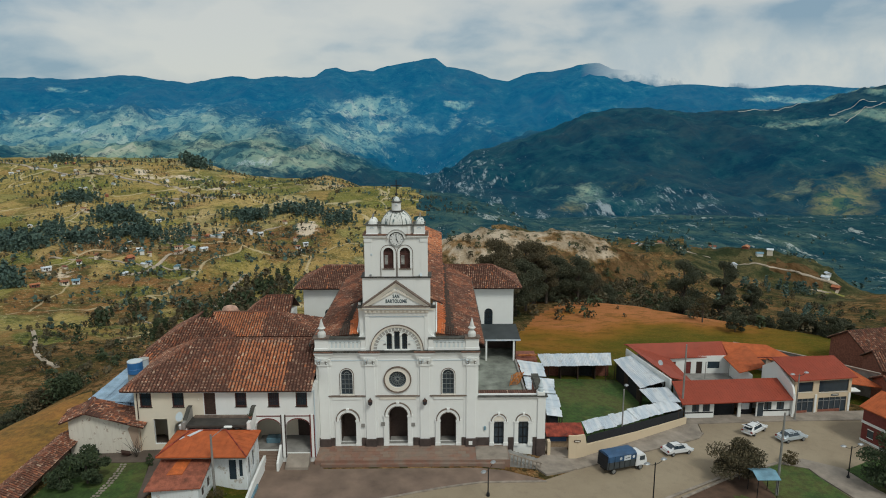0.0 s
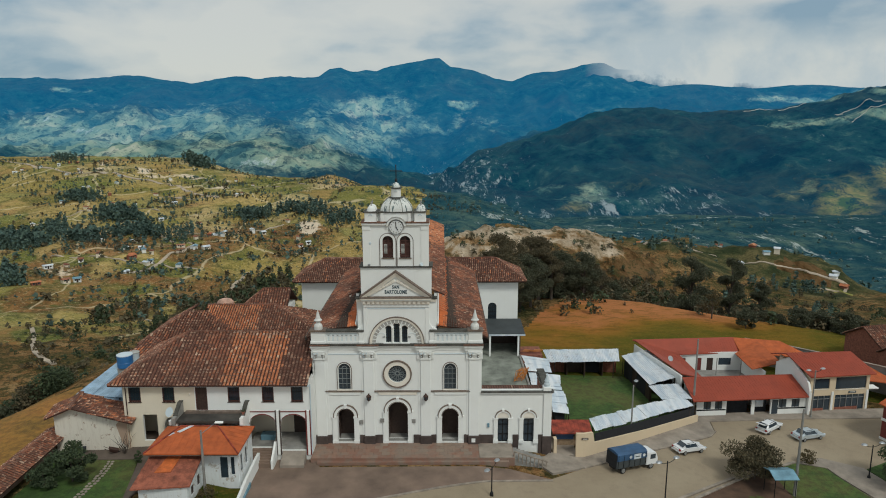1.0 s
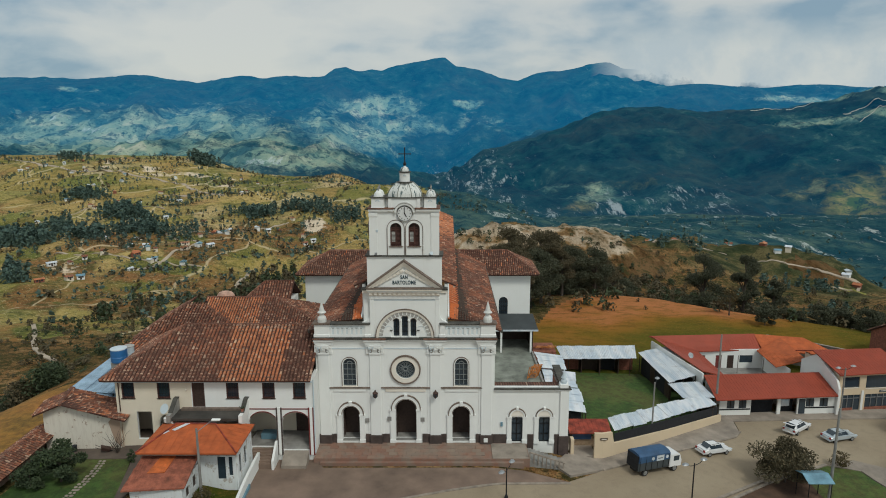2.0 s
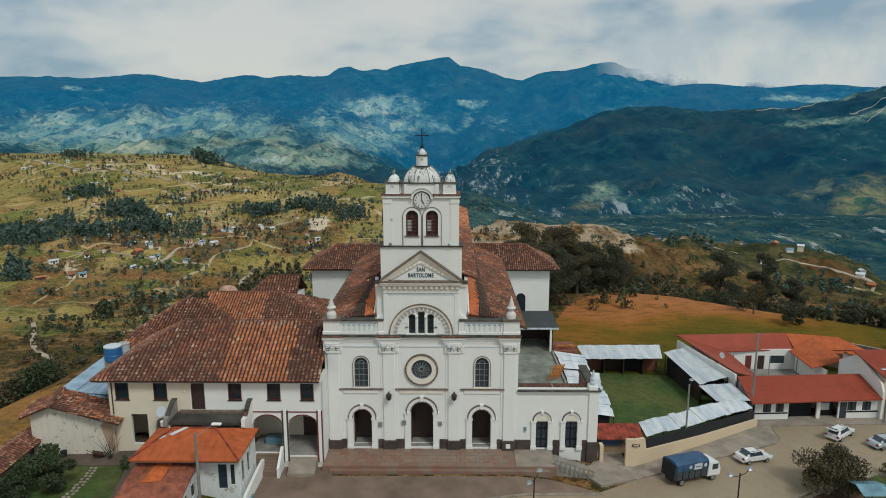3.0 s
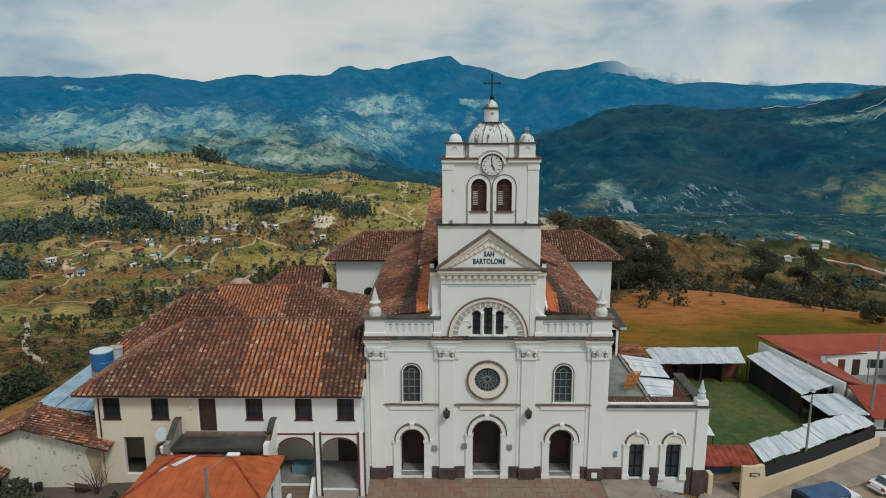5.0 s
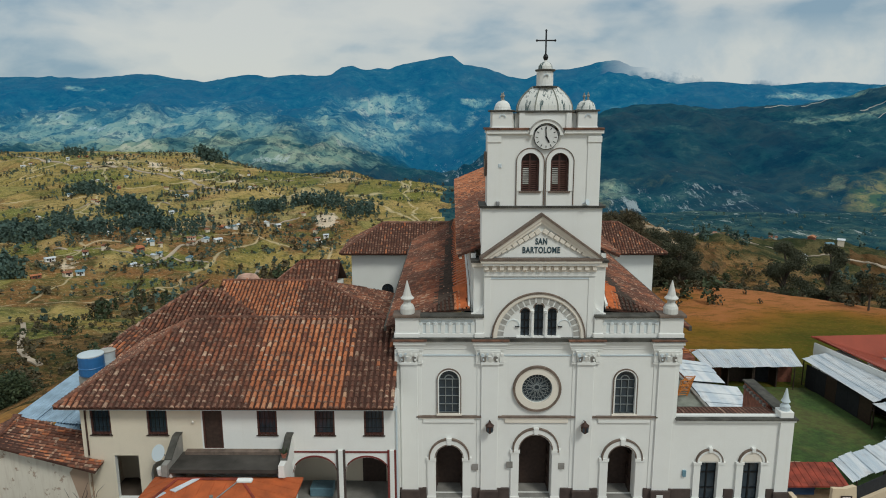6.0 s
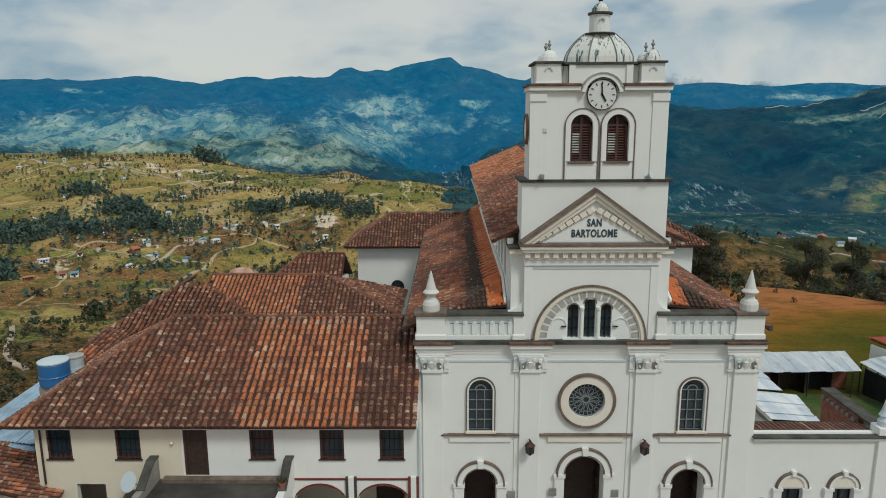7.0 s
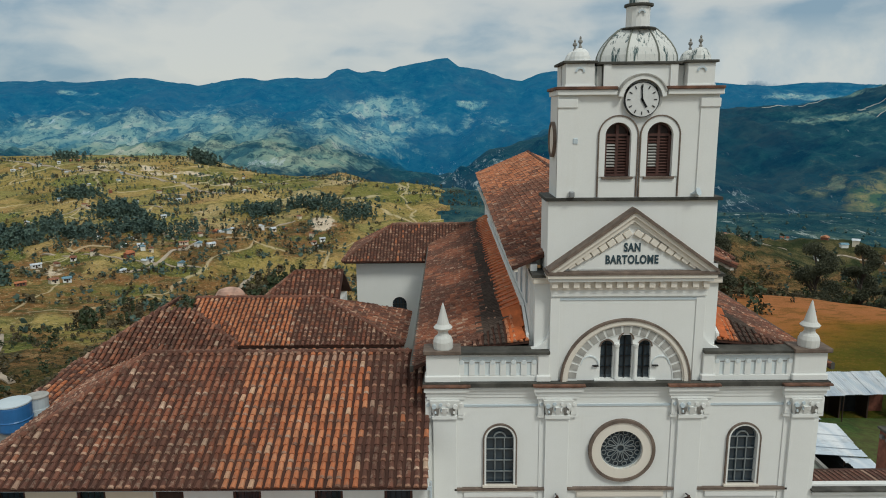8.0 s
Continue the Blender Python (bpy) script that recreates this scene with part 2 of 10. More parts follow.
def turf(name, a, b, c):
    m = Nodes(name, 0.95)
    col = m.ramp(m.noise(0.07, 6, 0.65), (0.42, a), (0.51, b), (0.60, c))
    fine = m.noise(1.1, 7, 0.78)
    col = m.mix(0.55, col, m.ramp(fine, (0.42, tuple(v * 0.45 for v in b)), (0.58, tuple(min(1, v * 1.4) for v in b))))
    return m.done(col, fine, 0.6, 0.15)


M_LAWN = turf("green lawn", (0.030, 0.066, 0.011), (0.045, 0.088, 0.015), (0.12, 0.10, 0.03))


def dry_field():
    m = Nodes("dry orange grass", 0.95)
    m.bsdf.inputs["Specular IOR Level"].default_value = 0.05
    # driest towards the crest, greener down the slope and beyond
    crest = m.math("SUBTRACT", m.math("DIVIDE", m.math("SUBTRACT", m.axis(1), 46.0), 40.0), m.math("DIVIDE", m.math("SUBTRACT", m.axis(0), 26.0), 170.0))
    dry = m.math("ADD", m.math("MULTIPLY", crest, 0.52), m.math("MULTIPLY", m.noise(0.06, 6, 0.6, (0.8, 1.1, 1)), 0.84))
    col = m.ramp(dry, (0.22, (0.050, 0.068, 0.010)), (0.34, (0.105, 0.095, 0.014)), (0.48, (0.190, 0.115, 0.018)), (0.60, (0.30, 0.130, 0.030)), (0.72, (0.42, 0.165, 0.065)))
    tuft = m.noise(0.45, 8, 0.8, (0.6, 1.4, 1))
    col = m.mix(m.ramp(tuft, (0.50, 0.0), (0.57, 0.5)), col, (0.085, 0.066, 0.012))
    fine = m.noise(1.6, 7, 0.8)
    col = m.mix(m.ramp(fine, (0.52, 0.0), (0.60, 0.35)), col, (0.26, 0.14, 0.035))
    return m.done(col, fine, 0.8, 0.25)


M_DRY = dry_field()


M_PASTURE = turf("rough orange grass", (0.11, 0.075, 0.012), (0.25, 0.125, 0.020), (0.38, 0.155, 0.030))


def leaf(name, a, b):
    m = Nodes(name, 0.8)
    return m.done(m.mix(m.noise(0.5, 4), m.ramp(m.random(), (0.0, a), (1.0, b)), tuple(0.6 * v for v in a)))


M_LEAF = leaf("dark green foliage", (0.036, 0.060, 0.026), (0.085, 0.112, 0.042))
M_OLIVE = leaf("olive brown foliage", (0.075, 0.062, 0.022), (0.15, 0.10, 0.035))
M_FARWOOD = leaf("far dark foliage", (0.070, 0.130, 0.118), (0.13, 0.185, 0.125))
M_BROWNLEAF = leaf("brown green foliage", (0.075, 0.070, 0.035), (0.180, 0.130, 0.065))
M_WOODLEAF = leaf("dull dark green foliage", (0.054, 0.066, 0.037), (0.120, 0.116, 0.060))
M_BARK = plain("grey bark", (0.10, 0.08, 0.065), 0.95, vary=0.4, scale=5)

# ---- building helpers ----
def mesh_of(name, bm, *mats):
    me = bpy.data.meshes.new(name)
    bmesh.ops.recalc_face_normals(bm, faces=bm.faces)
    bm.to_mesh(me)
    bm.free()
    for m in mats:
        me.materials.append(m)
    return me


def part(name, bm, material, parent, label=""):
    ob = new(name, mesh_of(name, bm, material))
    ob.parent = parent
    return tagged(ob, label)


def thing(name, label, category, group="", kind="", at=None):
    ob = new(name)
    ob.empty_display_size = 0.3
    if at is not None:
        ob.matrix_basis = at
    return tagged(ob, label, category, group, kind)


def solid(name, bm, material, label, category="", kind="", group=""):
    return tagged(new(name, mesh_of(name, bm, material)), label, category, group, kind)


def put_mesh(bm, verts, faces):
    vs = [bm.verts.new(v) for v in verts]
    for f in faces:
        try:
            bm.faces.new([vs[i] for i in f])
        except ValueError:
            pass
    return vs


BOX = ((0, 1, 3, 2), (4, 6, 7, 5), (0, 4, 5, 1), (2, 3, 7, 6), (0, 2, 6, 4), (1, 5, 7, 3))


def box(bm, x0, x1, y0, y1, z0, z1):
    put_mesh(bm, [(x, y, z) for x in (x0, x1) for y in (y0, y1) for z in (z0, z1)], BOX)
    return bm


def one_box(*a, bevel=0.0):
    bm = box(bmesh.new(), *a)
    if bevel:
        bmesh.ops.bevel(bm, geom=list(bm.edges), offset=bevel, segments=1, affect="EDGES")
    return bm


def prism(bm, pts, y0, y1):
    """A polygon in x and z, drawn out from y0 to y1."""
    n = len(pts)
    verts = [(x, y0, z) for x, z in pts] + [(x, y1, z) for x, z in pts]
    put_mesh(bm, verts, [tuple(range(n)), tuple(range(2 * n - 1, n - 1, -1))] + [(i, (i + 1) % n, n + (i + 1) % n, n + i) for i in range(n)])
    return bm


def prism_x(bm, pts, x0, x1):
    """A polygon in y and z, drawn out from x0 to x1."""
    n = len(pts)
    verts = [(x0, y, z) for y, z in pts] + [(x1, y, z) for y, z in pts]
    put_mesh(bm, verts, [tuple(range(n)), tuple(range(2 * n - 1, n - 1, -1))] + [(i, (i + 1) % n, n + (i + 1) % n, n + i) for i in range(n)])
    return bm


def lathe(bm, profile, x=0, y=0, z=0, n=16, sx=1.0, sy=1.0, turn=0.0):
    """Turns (radius, height) pairs round an upright axis."""
    rings = []
    for r, h in profile:
        rings.append([bm.verts.new((x + sx * r * math.cos(turn + 2 * math.pi * k / n), y + sy * r * math.sin(turn + 2 * math.pi * k / n), z + h)) for k in range(n)])
    for a, b in zip(rings, rings[1:]):
        for k in range(n):
            bm.faces.new((a[k], a[(k + 1) % n], b[(k + 1) % n], b[k]))
    bm.faces.new(rings[0][::-1]), bm.faces.new(rings[-1])
    return bm


def tube(bm, a, b, r0, r1=None, n=8):
    """A round bar from a to b."""
    a, b = Vector(a), Vector(b)
    q = (b - a).to_track_quat("Z", "Y")
    r1 = r0 if r1 is None else r1
    rings = [[bm.verts.new(p + q @ Vector((r * math.cos(2 * math.pi * k / n), r * math.sin(2 * math.pi * k / n), 0))) for k in range(n)] for p, r in ((a, r0), (b, r1))]
    for k in range(n):
        bm.faces.new((rings[0][k], rings[0][(k + 1) % n], rings[1][(k + 1) % n], rings[1][k]))
    bm.faces.new(rings[0][::-1]), bm.faces.new(rings[1])
    return bm


def ring(bm, cx, cz, r0, r1, y0, y1, a0=0.0, a1=180.0, n=24):
    """A flat arch or ring in x and z, of some depth in y."""
    closed = abs(a1 - a0) >= 360
    prev = first = None
    for k in range(n + 1):
        a = radians(a0 + (a1 - a0) * k / n)
        c, s = math.cos(a), math.sin(a)
        cur = [bm.verts.new((cx + r * c, y, cz + r * s)) for y in (y0, y1) for r in (r0, r1)]
        if prev:
            for i, j in ((0, 1), (1, 3), (3, 2), (2, 0)):
                bm.faces.new((prev[i], prev[j], cur[j], cur[i]))
        elif not closed:
            bm.faces.new((cur[0], cur[1], cur[3], cur[2]))
        prev = cur
    if not closed:
        bm.faces.new((prev[0], prev[2], prev[3], prev[1]))
    else:
        bmesh.ops.remove_doubles(bm, verts=bm.verts, dist=1e-5)
    return bm


def arched(cx, half, sill, top, n=10, flat=False):
    """An opening with a round head: its edge samples (x, low, high)."""
    if flat:
        return [(cx - half, sill, top), (cx + half, sill, top)]
    spring = top - half
    xs = [cx + half * math.cos(math.pi * (1 - k / n)) for k in range(n + 1)]
    return [(x, sill, spring + math.sqrt(max(0, half * half - (x - cx) ** 2))) for x in xs]


def low_arch(cx, half, sill, spring, top, n=10):
    xs = [cx - half + 2 * half * k / n for k in range(n + 1)]
    return [(x, sill, spring + (top - spring) * math.sqrt(max(0, 1 - ((x - cx) / half) ** 2))) for x in xs]


def round_hole(cx, cz, r, n=20):
    xs = [cx + r * math.cos(math.pi * (1 - k / n)) for k in range(n + 1)]
    return [(x, cz - math.sqrt(max(0, r * r - (x - cx) ** 2)), cz + math.sqrt(max(0, r * r - (x - cx) ** 2))) for x in xs]


def pierced(bm, x0, x1, z0, z1, y0, y1, holes):
    """A wall in x and z from y0 to y1 with openings that go through it."""
    xs = sorted({x0, x1, *(round(p[0], 5) for h in holes for p in h if x0 <= p[0] <= x1)})
    for a, b in zip(xs, xs[1:]):
        if b - a < 1e-4:
            continue
        cuts = []
        for h in holes:
            if h[0][0] - 1e-4 <= a and b <= h[-1][0] + 1e-4:
                hx = [p[0] for p in h]
                lo, hi = [p[1] for p in h], [p[2] for p in h]
                cuts.append(tuple(float(np.interp(x, hx, v)) for v in (lo, hi) for x in (a, b)))
        cuts.sort()
        la, lb = z0, z0
        for ca, cb, da, db in cuts:
            if ca > la + 1e-4 or cb > lb + 1e-4:
                prism(bm, [(a, la), (b, lb), (b, cb), (a, ca)], y0, y1)
            la, lb = da, db
        if z1 > la + 1e-4:
            prism(bm, [(a, la), (b, lb), (b, z1), (a, z1)], y0, y1)
    bmesh.ops.remove_doubles(bm, verts=bm.verts, dist=1e-4)
    return bm


def turn_bm(bm, m):
    bmesh.ops.transform(bm, matrix=m, verts=bm.verts)
    return bm


def value_noise(x, y, seed=0):
    xi, yi = np.floor(x).astype(np.int64), np.floor(y).astype(np.int64)
    fx, fy = x - xi, y - yi
    fx, fy = fx * fx * (3 - 2 * fx), fy * fy * (3 - 2 * fy)

    def h(a, b):
        v = (a * 374761393 + b * 668265263 + seed * 1442695041) & 0xFFFFFFFF
        v = ((v ^ (v >> 13)) * 1274126177) & 0xFFFFFFFF
        return ((v ^ (v >> 16)) & 0xFFFF) / 65535.0
    top = h(xi, yi) * (1 - fx) + h(xi + 1, yi) * fx
    bot = h(xi, yi + 1) * (1 - fx) + h(xi + 1, yi + 1) * fx
    return top * (1 - fy) + bot * fy


def fbm(x, y, octaves=5, seed=0, ridged=False):
    total, amp, norm = 0.0, 1.0, 0.0
    for k in range(octaves):
        v = value_noise(x * 2 ** k + 17.3 * k, y * 2 ** k - 9.1 * k, seed + k)
        v = 1 - abs(2 * v - 1) if ridged else v
        total, norm, amp = total + amp * v, norm + amp, amp * 0.5
    return total / norm * 2 - 1


def smooth(a, b, v):
    t = np.clip((v - a) / (b - a), 0, 1)
    return t * t * (3 - 2 * t)


def pydata(name, verts, faces, *mats):
    me = bpy.data.meshes.new(name)
    me.from_pydata([tuple(v) for v in np.asarray(verts, float)] if len(verts) else [], [], [tuple(f) for f in faces])
    for m in mats:
        me.materials.append(m)
    return me


# ---- the lie of the land ----
BEARING = 1185.0


def town_level(x):
    """The street falls gently to the right of the church and the garden lies lower to its left."""
    return np.interp(x, [-62, -56, -50, -44, -40, -32, -27, -22, -18, 10, 22, 42, 80, 200], [-2.5, -0.4, 0.7, 1.1, 1.2, 1.4, 1.6, 0.6, -0.3, -0.2, -1.5, -2.9, -3.2, -4.2])


def land(x, y):
    """Height of the ground: the church's hill, the slopes under it, the farmed hill and the valleys."""
    x, y = np.asarray(x, float), np.asarray(y, float)
    az = np.arctan2(x - 5, y + 80)
    lim = radians(42)
    azc = np.where(abs(az) > lim, np.sign(az) * lim * (np.pi - abs(az)) / (np.pi - lim), az)
    r = np.hypot(x - 5, y + 80)
    s, d = np.tan(azc) * BEARING, r * np.cos(azc)
    crest = np.interp(s, [-900, -821, -762, -665, -596, -527, -469, -410, -371, -322, -273, -228, -198, -173, -123, -53, 27, 120],
                      [2, 3, 1, -6, -2, -9, -15, -23, -33, -46, -55, -52, -47, -52, -75, -97, -122, -133])
    knots = [60, 120, 200, 300, 420, 600, 850, 1150, 1400, 1700]
    left = [-8, -26, -33, -52, -60, -60, -43, 0, -80, -175]
    right = [-6, -12, -25, -38, -42, -62, -98, -125, -150, -175]
    zl = np.interp(d, knots, left) + crest * np.clip(1 - abs(d - 1150) / 300, 0, 1)
    zr = np.interp(d, knots, right)
    zr = zr - 42 * smooth(380, 780, s) * smooth(290, 430, d) * (1 - smooth(650, 1000, d))
    w = smooth(-60, 260, s)
    v = zl * (1 - w) + zr * w - 0.0105 * np.clip(d - 60, 0, 2000)
    rough = fbm(x / 150, y / 150, 5, 3) * 15 + fbm(x / 46, y / 46, 4, 8, True) * 5.5
    v = v + rough * smooth(120, 420, d) * np.clip(1.15 - d / 2600, 0.5, 1)
    near = town_level(x) - 0.03 * np.clip(y - 8, 0, 40) * smooth(16, 24, x)
    back = np.interp(y, [15, 40, 63, 84, 100, 200, 285], [-2.6, -3.2, -3.9, -5.8, -8.0, -26, -32]) + np.clip(-x - 25, 0, 40) * -0.06
    k = smooth(35, 58, y)
    top = near * (1 - k) + back * k + fbm(x / 16, y / 16, 3, 5) * 0.6 * smooth(38, 60, y) + 1.4 * np.exp(-((x - 46) / 20) ** 2 - ((y - 80) / 14) ** 2)
    xr = np.interp(y, [-100, 20, 45, 66, 100, 130, 200], [190, 150, 92, 66, 30, 5, -20])
    xl = np.interp(y, [-60, -8, 5, 14, 40, 120, 210, 285], [-70, -60, -55, -48, -42, -34, -30, -30])
    yb = np.interp(x, [-60, -40, -25, 5, 20, 30, 62, 80, 100], [24, 30, 44, 70, 84, 92, 92, 70, 45])
    out = np.maximum(np.maximum(xl - x, x - xr), y - yb)
    f = smooth(0, np.where(x < 0, 52, 80), out)
    z = top * (1 - f) + np.minimum(v, top + 5) * f
    # the eroded knoll behind the trees and the brown hump to its right
    for hx, hy, rx, ry, hz in ((30, 262, 60, 46, -16.5), (75, 275, 50, 40, -20.5), (130, 300, 40, 60, -35.5), (215, 330, 70, 60, -42)):
        w = np.exp(-(((x - hx) / rx) ** 2 + ((y - hy) / ry) ** 2) * 1.3)
        z = np.maximum(z, z * (1 - w) + (hz + fbm(x / 26, y / 26, 5, 12, True) * 7 - 3) * w)
    return z


def sheet(xs_fn, us, vs):
    """A grid of points and its faces."""
    nu, nv = len(us), len(vs)
    uu, vv = np.meshgrid(us, vs, indexing="ij")
    pts = xs_fn(uu, vv).reshape(-1, 3)
    i = np.arange(nu * nv).reshape(nu, nv)
    faces = np.stack([i[:-1, :-1], i[1:, :-1], i[1:, 1:], i[:-1, 1:]], -1).reshape(-1, 4)
    return pts, faces


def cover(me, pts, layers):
    """Land cover by bearing and dip below the eye line: what grows or lies bare where, on the far ranges also painted
    sun and cloud shade. Each layer: bearing, dip, half widths, amount.
    """
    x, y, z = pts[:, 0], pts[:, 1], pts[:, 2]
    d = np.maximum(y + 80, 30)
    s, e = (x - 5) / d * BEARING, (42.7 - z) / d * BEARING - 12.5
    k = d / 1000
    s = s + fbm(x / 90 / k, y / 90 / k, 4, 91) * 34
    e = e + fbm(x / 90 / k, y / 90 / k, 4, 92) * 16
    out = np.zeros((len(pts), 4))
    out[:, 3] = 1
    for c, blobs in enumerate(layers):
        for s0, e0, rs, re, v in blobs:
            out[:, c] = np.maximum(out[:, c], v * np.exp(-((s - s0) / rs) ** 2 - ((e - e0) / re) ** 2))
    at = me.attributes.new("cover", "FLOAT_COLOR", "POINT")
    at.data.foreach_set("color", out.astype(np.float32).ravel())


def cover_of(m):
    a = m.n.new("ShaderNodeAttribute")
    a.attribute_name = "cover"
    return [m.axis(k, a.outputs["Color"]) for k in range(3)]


def farmland():
    """Fields, pasture, bare earth and scrub on the hills round about."""
    m = Nodes("farmed hillside", 0.95)
    m.bsdf.inputs["Specular IOR Level"].default_value = 0.05
    warp = m.n.new("ShaderNodeVectorMath")
    warp.operation = "ADD"
    nz = m.n.new("ShaderNodeTexNoise")
    nz.inputs["Scale"].default_value, nz.inputs["Detail"].default_value = 0.012, 3
    m.l.new(m.pos, nz.inputs["Vector"])
    sc = m.n.new("ShaderNodeVectorMath")
    sc.operation = "SCALE"
    sc.inputs["Scale"].default_value = 60
    m.l.new(nz.outputs["Color"], sc.inputs[0])
    m.l.new(m.pos, warp.inputs[0]), m.l.new(sc.outputs[0], warp.inputs[1])
    flat = warp.outputs[0]
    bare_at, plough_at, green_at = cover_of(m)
    cells = m.voronoi(0.017, stretch=(1, 0.6, 0.0), vec=flat)
    rnd = m.axis(0, cells.outputs["Color"])
    field = m.ramp(rnd, (0.0, (0.11, 0.14, 0.035)), (0.22, (0.36, 0.26, 0.085)), (0.42, (0.27, 0.13, 0.060)), (0.60, (0.46, 0.335, 0.13)), (0.78, (0.17, 0.19, 0.055)), (1.0, (0.55, 0.42, 0.24)))
    pasture = m.ramp(m.noise(0.013, 7, 0.68), (0.40, (0.12, 0.135, 0.03)), (0.47, (0.30, 0.235, 0.07)), (0.54, (0.43, 0.31, 0.115)), (0.61, (0.30, 0.165, 0.075)))
    col = m.mix(m.ramp(m.noise(0.008, 4), (0.42, 0.25), (0.56, 0.85)), pasture, field)
    brown = m.ramp(m.noise(0.03, 7, 0.7), (0.41, (0.06, 0.05, 0.022)), (0.47, (0.16, 0.080, 0.035)), (0.54, (0.28, 0.135, 0.052)), (0.60, (0.11, 0.11, 0.035)))
    wild = m.math("MULTIPLY", m.math("SUBTRACT", m.noise(0.03, 6, 0.7), 0.5), 1.2)
    col = m.mix(m.ramp(m.math("ADD", plough_at, wild), (0.36, 0.0), (0.58, 0.9)), col, brown)
    lush = m.ramp(m.noise(0.05, 6, 0.7), (0.42, (0.06, 0.09, 0.022)), (0.58, (0.22, 0.22, 0.055)))
    col = m.mix(m.ramp(m.math("ADD", green_at, wild), (0.38, 0.0), (0.60, 0.85)), col, lush)
    edge = m.voronoi(0.017, "DISTANCE_TO_EDGE", (1, 0.6, 0.0), vec=flat)
    col = m.mix(m.ramp(edge.outputs["Distance"], (0.0, 0.5), (0.035, 0.0)), col, (0.05, 0.065, 0.022))
    scrub = m.noise(0.11, 6, 0.75)
    col = m.mix(m.ramp(scrub, (0.53, 0.0), (0.59, 0.6)), col, (0.06, 0.07, 0.025))
    speck = m.noise(0.34, 5, 0.8)
    col = m.mix(m.ramp(speck, (0.54, 0.0), (0.59, 0.6)), col, (0.06, 0.065, 0.026))
    pale = m.noise(0.5, 5, 0.8)
    col = m.mix(m.ramp(pale, (0.56, 0.0), (0.62, 0.5)), col, (0.62, 0.52, 0.30))
    lanes = m.voronoi(0.011, "DISTANCE_TO_EDGE", (1, 0.5, 0.0), vec=flat)
    col = m.mix(m.ramp(lanes.outputs["Distance"], (0.004, 0.55), (0.012, 0.0)), col, (0.66, 0.55, 0.36))
    bare = m.noise(0.028, 7, 0.75)
    col = m.mix(m.ramp(m.math("ADD", bare, m.math("MULTIPLY", bare_at, 0.36)), (0.65, 0.0), (0.71, 0.95)), col, (0.66, 0.55, 0.42))
    col = m.mix(1.0, col, (1.06, 1.06, 1.05), "MULTIPLY")
    return m.done(col, m.math("ADD", scrub, m.noise(0.5, 4)), 0.8, 1.5)


M_FARM = farmland()


def scrubland():
    """Steep slopes of brown scrub and dark bushes."""
    m = Nodes("brown scrub slope", 0.95)
    m.bsdf.inputs["Specular IOR Level"].default_value = 0.05
    col = m.ramp(m.noise(0.035, 7, 0.7), (0.40, (0.07, 0.072, 0.026)), (0.47, (0.17, 0.108, 0.044)), (0.54, (0.28, 0.145, 0.058)), (0.60, (0.36, 0.23, 0.105)))
    bush = m.noise(0.22, 6, 0.78)
    col = m.mix(m.ramp(bush, (0.50, 0.0), (0.54, 0.85)), col, (0.05, 0.054, 0.019))
    straw = m.noise(0.6, 6, 0.8)
    col = m.mix(m.ramp(straw, (0.53, 0.0), (0.58, 0.45)), col, (0.38, 0.26, 0.12))
    green = m.ramp(m.noise(0.06, 7, 0.72), (0.42, (0.026, 0.045, 0.022)), (0.50, (0.070, 0.082, 0.036)), (0.58, (0.17, 0.145, 0.068)))
    wild = m.math("MULTIPLY", m.math("SUBTRACT", m.noise(0.04, 6, 0.7), 0.5), 1.4)
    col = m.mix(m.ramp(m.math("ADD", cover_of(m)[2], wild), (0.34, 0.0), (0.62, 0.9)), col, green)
    tuft = m.noise(0.9, 6, 0.8, (1, 1, 1.3))
    col = m.mix(m.ramp(tuft, (0.52, 0.0), (0.57, 0.7)), col, (0.05, 0.048, 0.02))
    return m.done(col, m.math("ADD", bush, m.noise(1.0, 5)), 1.0, 1.6)


M_SCRUB = scrubland()


def screeland():
    """Pale eroded earth with gullies and bushes."""
    m = Nodes("pale eroded earth", 0.95)
    m.bsdf.inputs["Specular IOR Level"].default_value = 0.05
    gully = m.noise(0.07, 6, 0.7, (1.6, 0.7, 1))
    col = m.ramp(gully, (0.34, (0.10, 0.075, 0.04)), (0.44, (0.34, 0.26, 0.17)), (0.60, (0.58, 0.48, 0.36)))
    slope = m.ramp(m.math("ADD", m.math("DIVIDE", m.axis(2), 40.0), m.math("MULTIPLY", m.noise(0.05, 6, 0.7), 1.6)), (0.02, (0.30, 0.22, 0.14)), (0.14, (0.60, 0.46, 0.30)), (0.26, (1, 1, 1)))
    col = m.mix(1.0, col, slope, "MULTIPLY")
    bush = m.noise(0.16, 6, 0.8)
    col = m.mix(m.ramp(bush, (0.52, 0.0), (0.58, 0.85)), col, (0.05, 0.05, 0.02))
    return m.done(col, m.math("ADD", gully, bush), 0.9, 2.0)


M_SCREE = screeland()


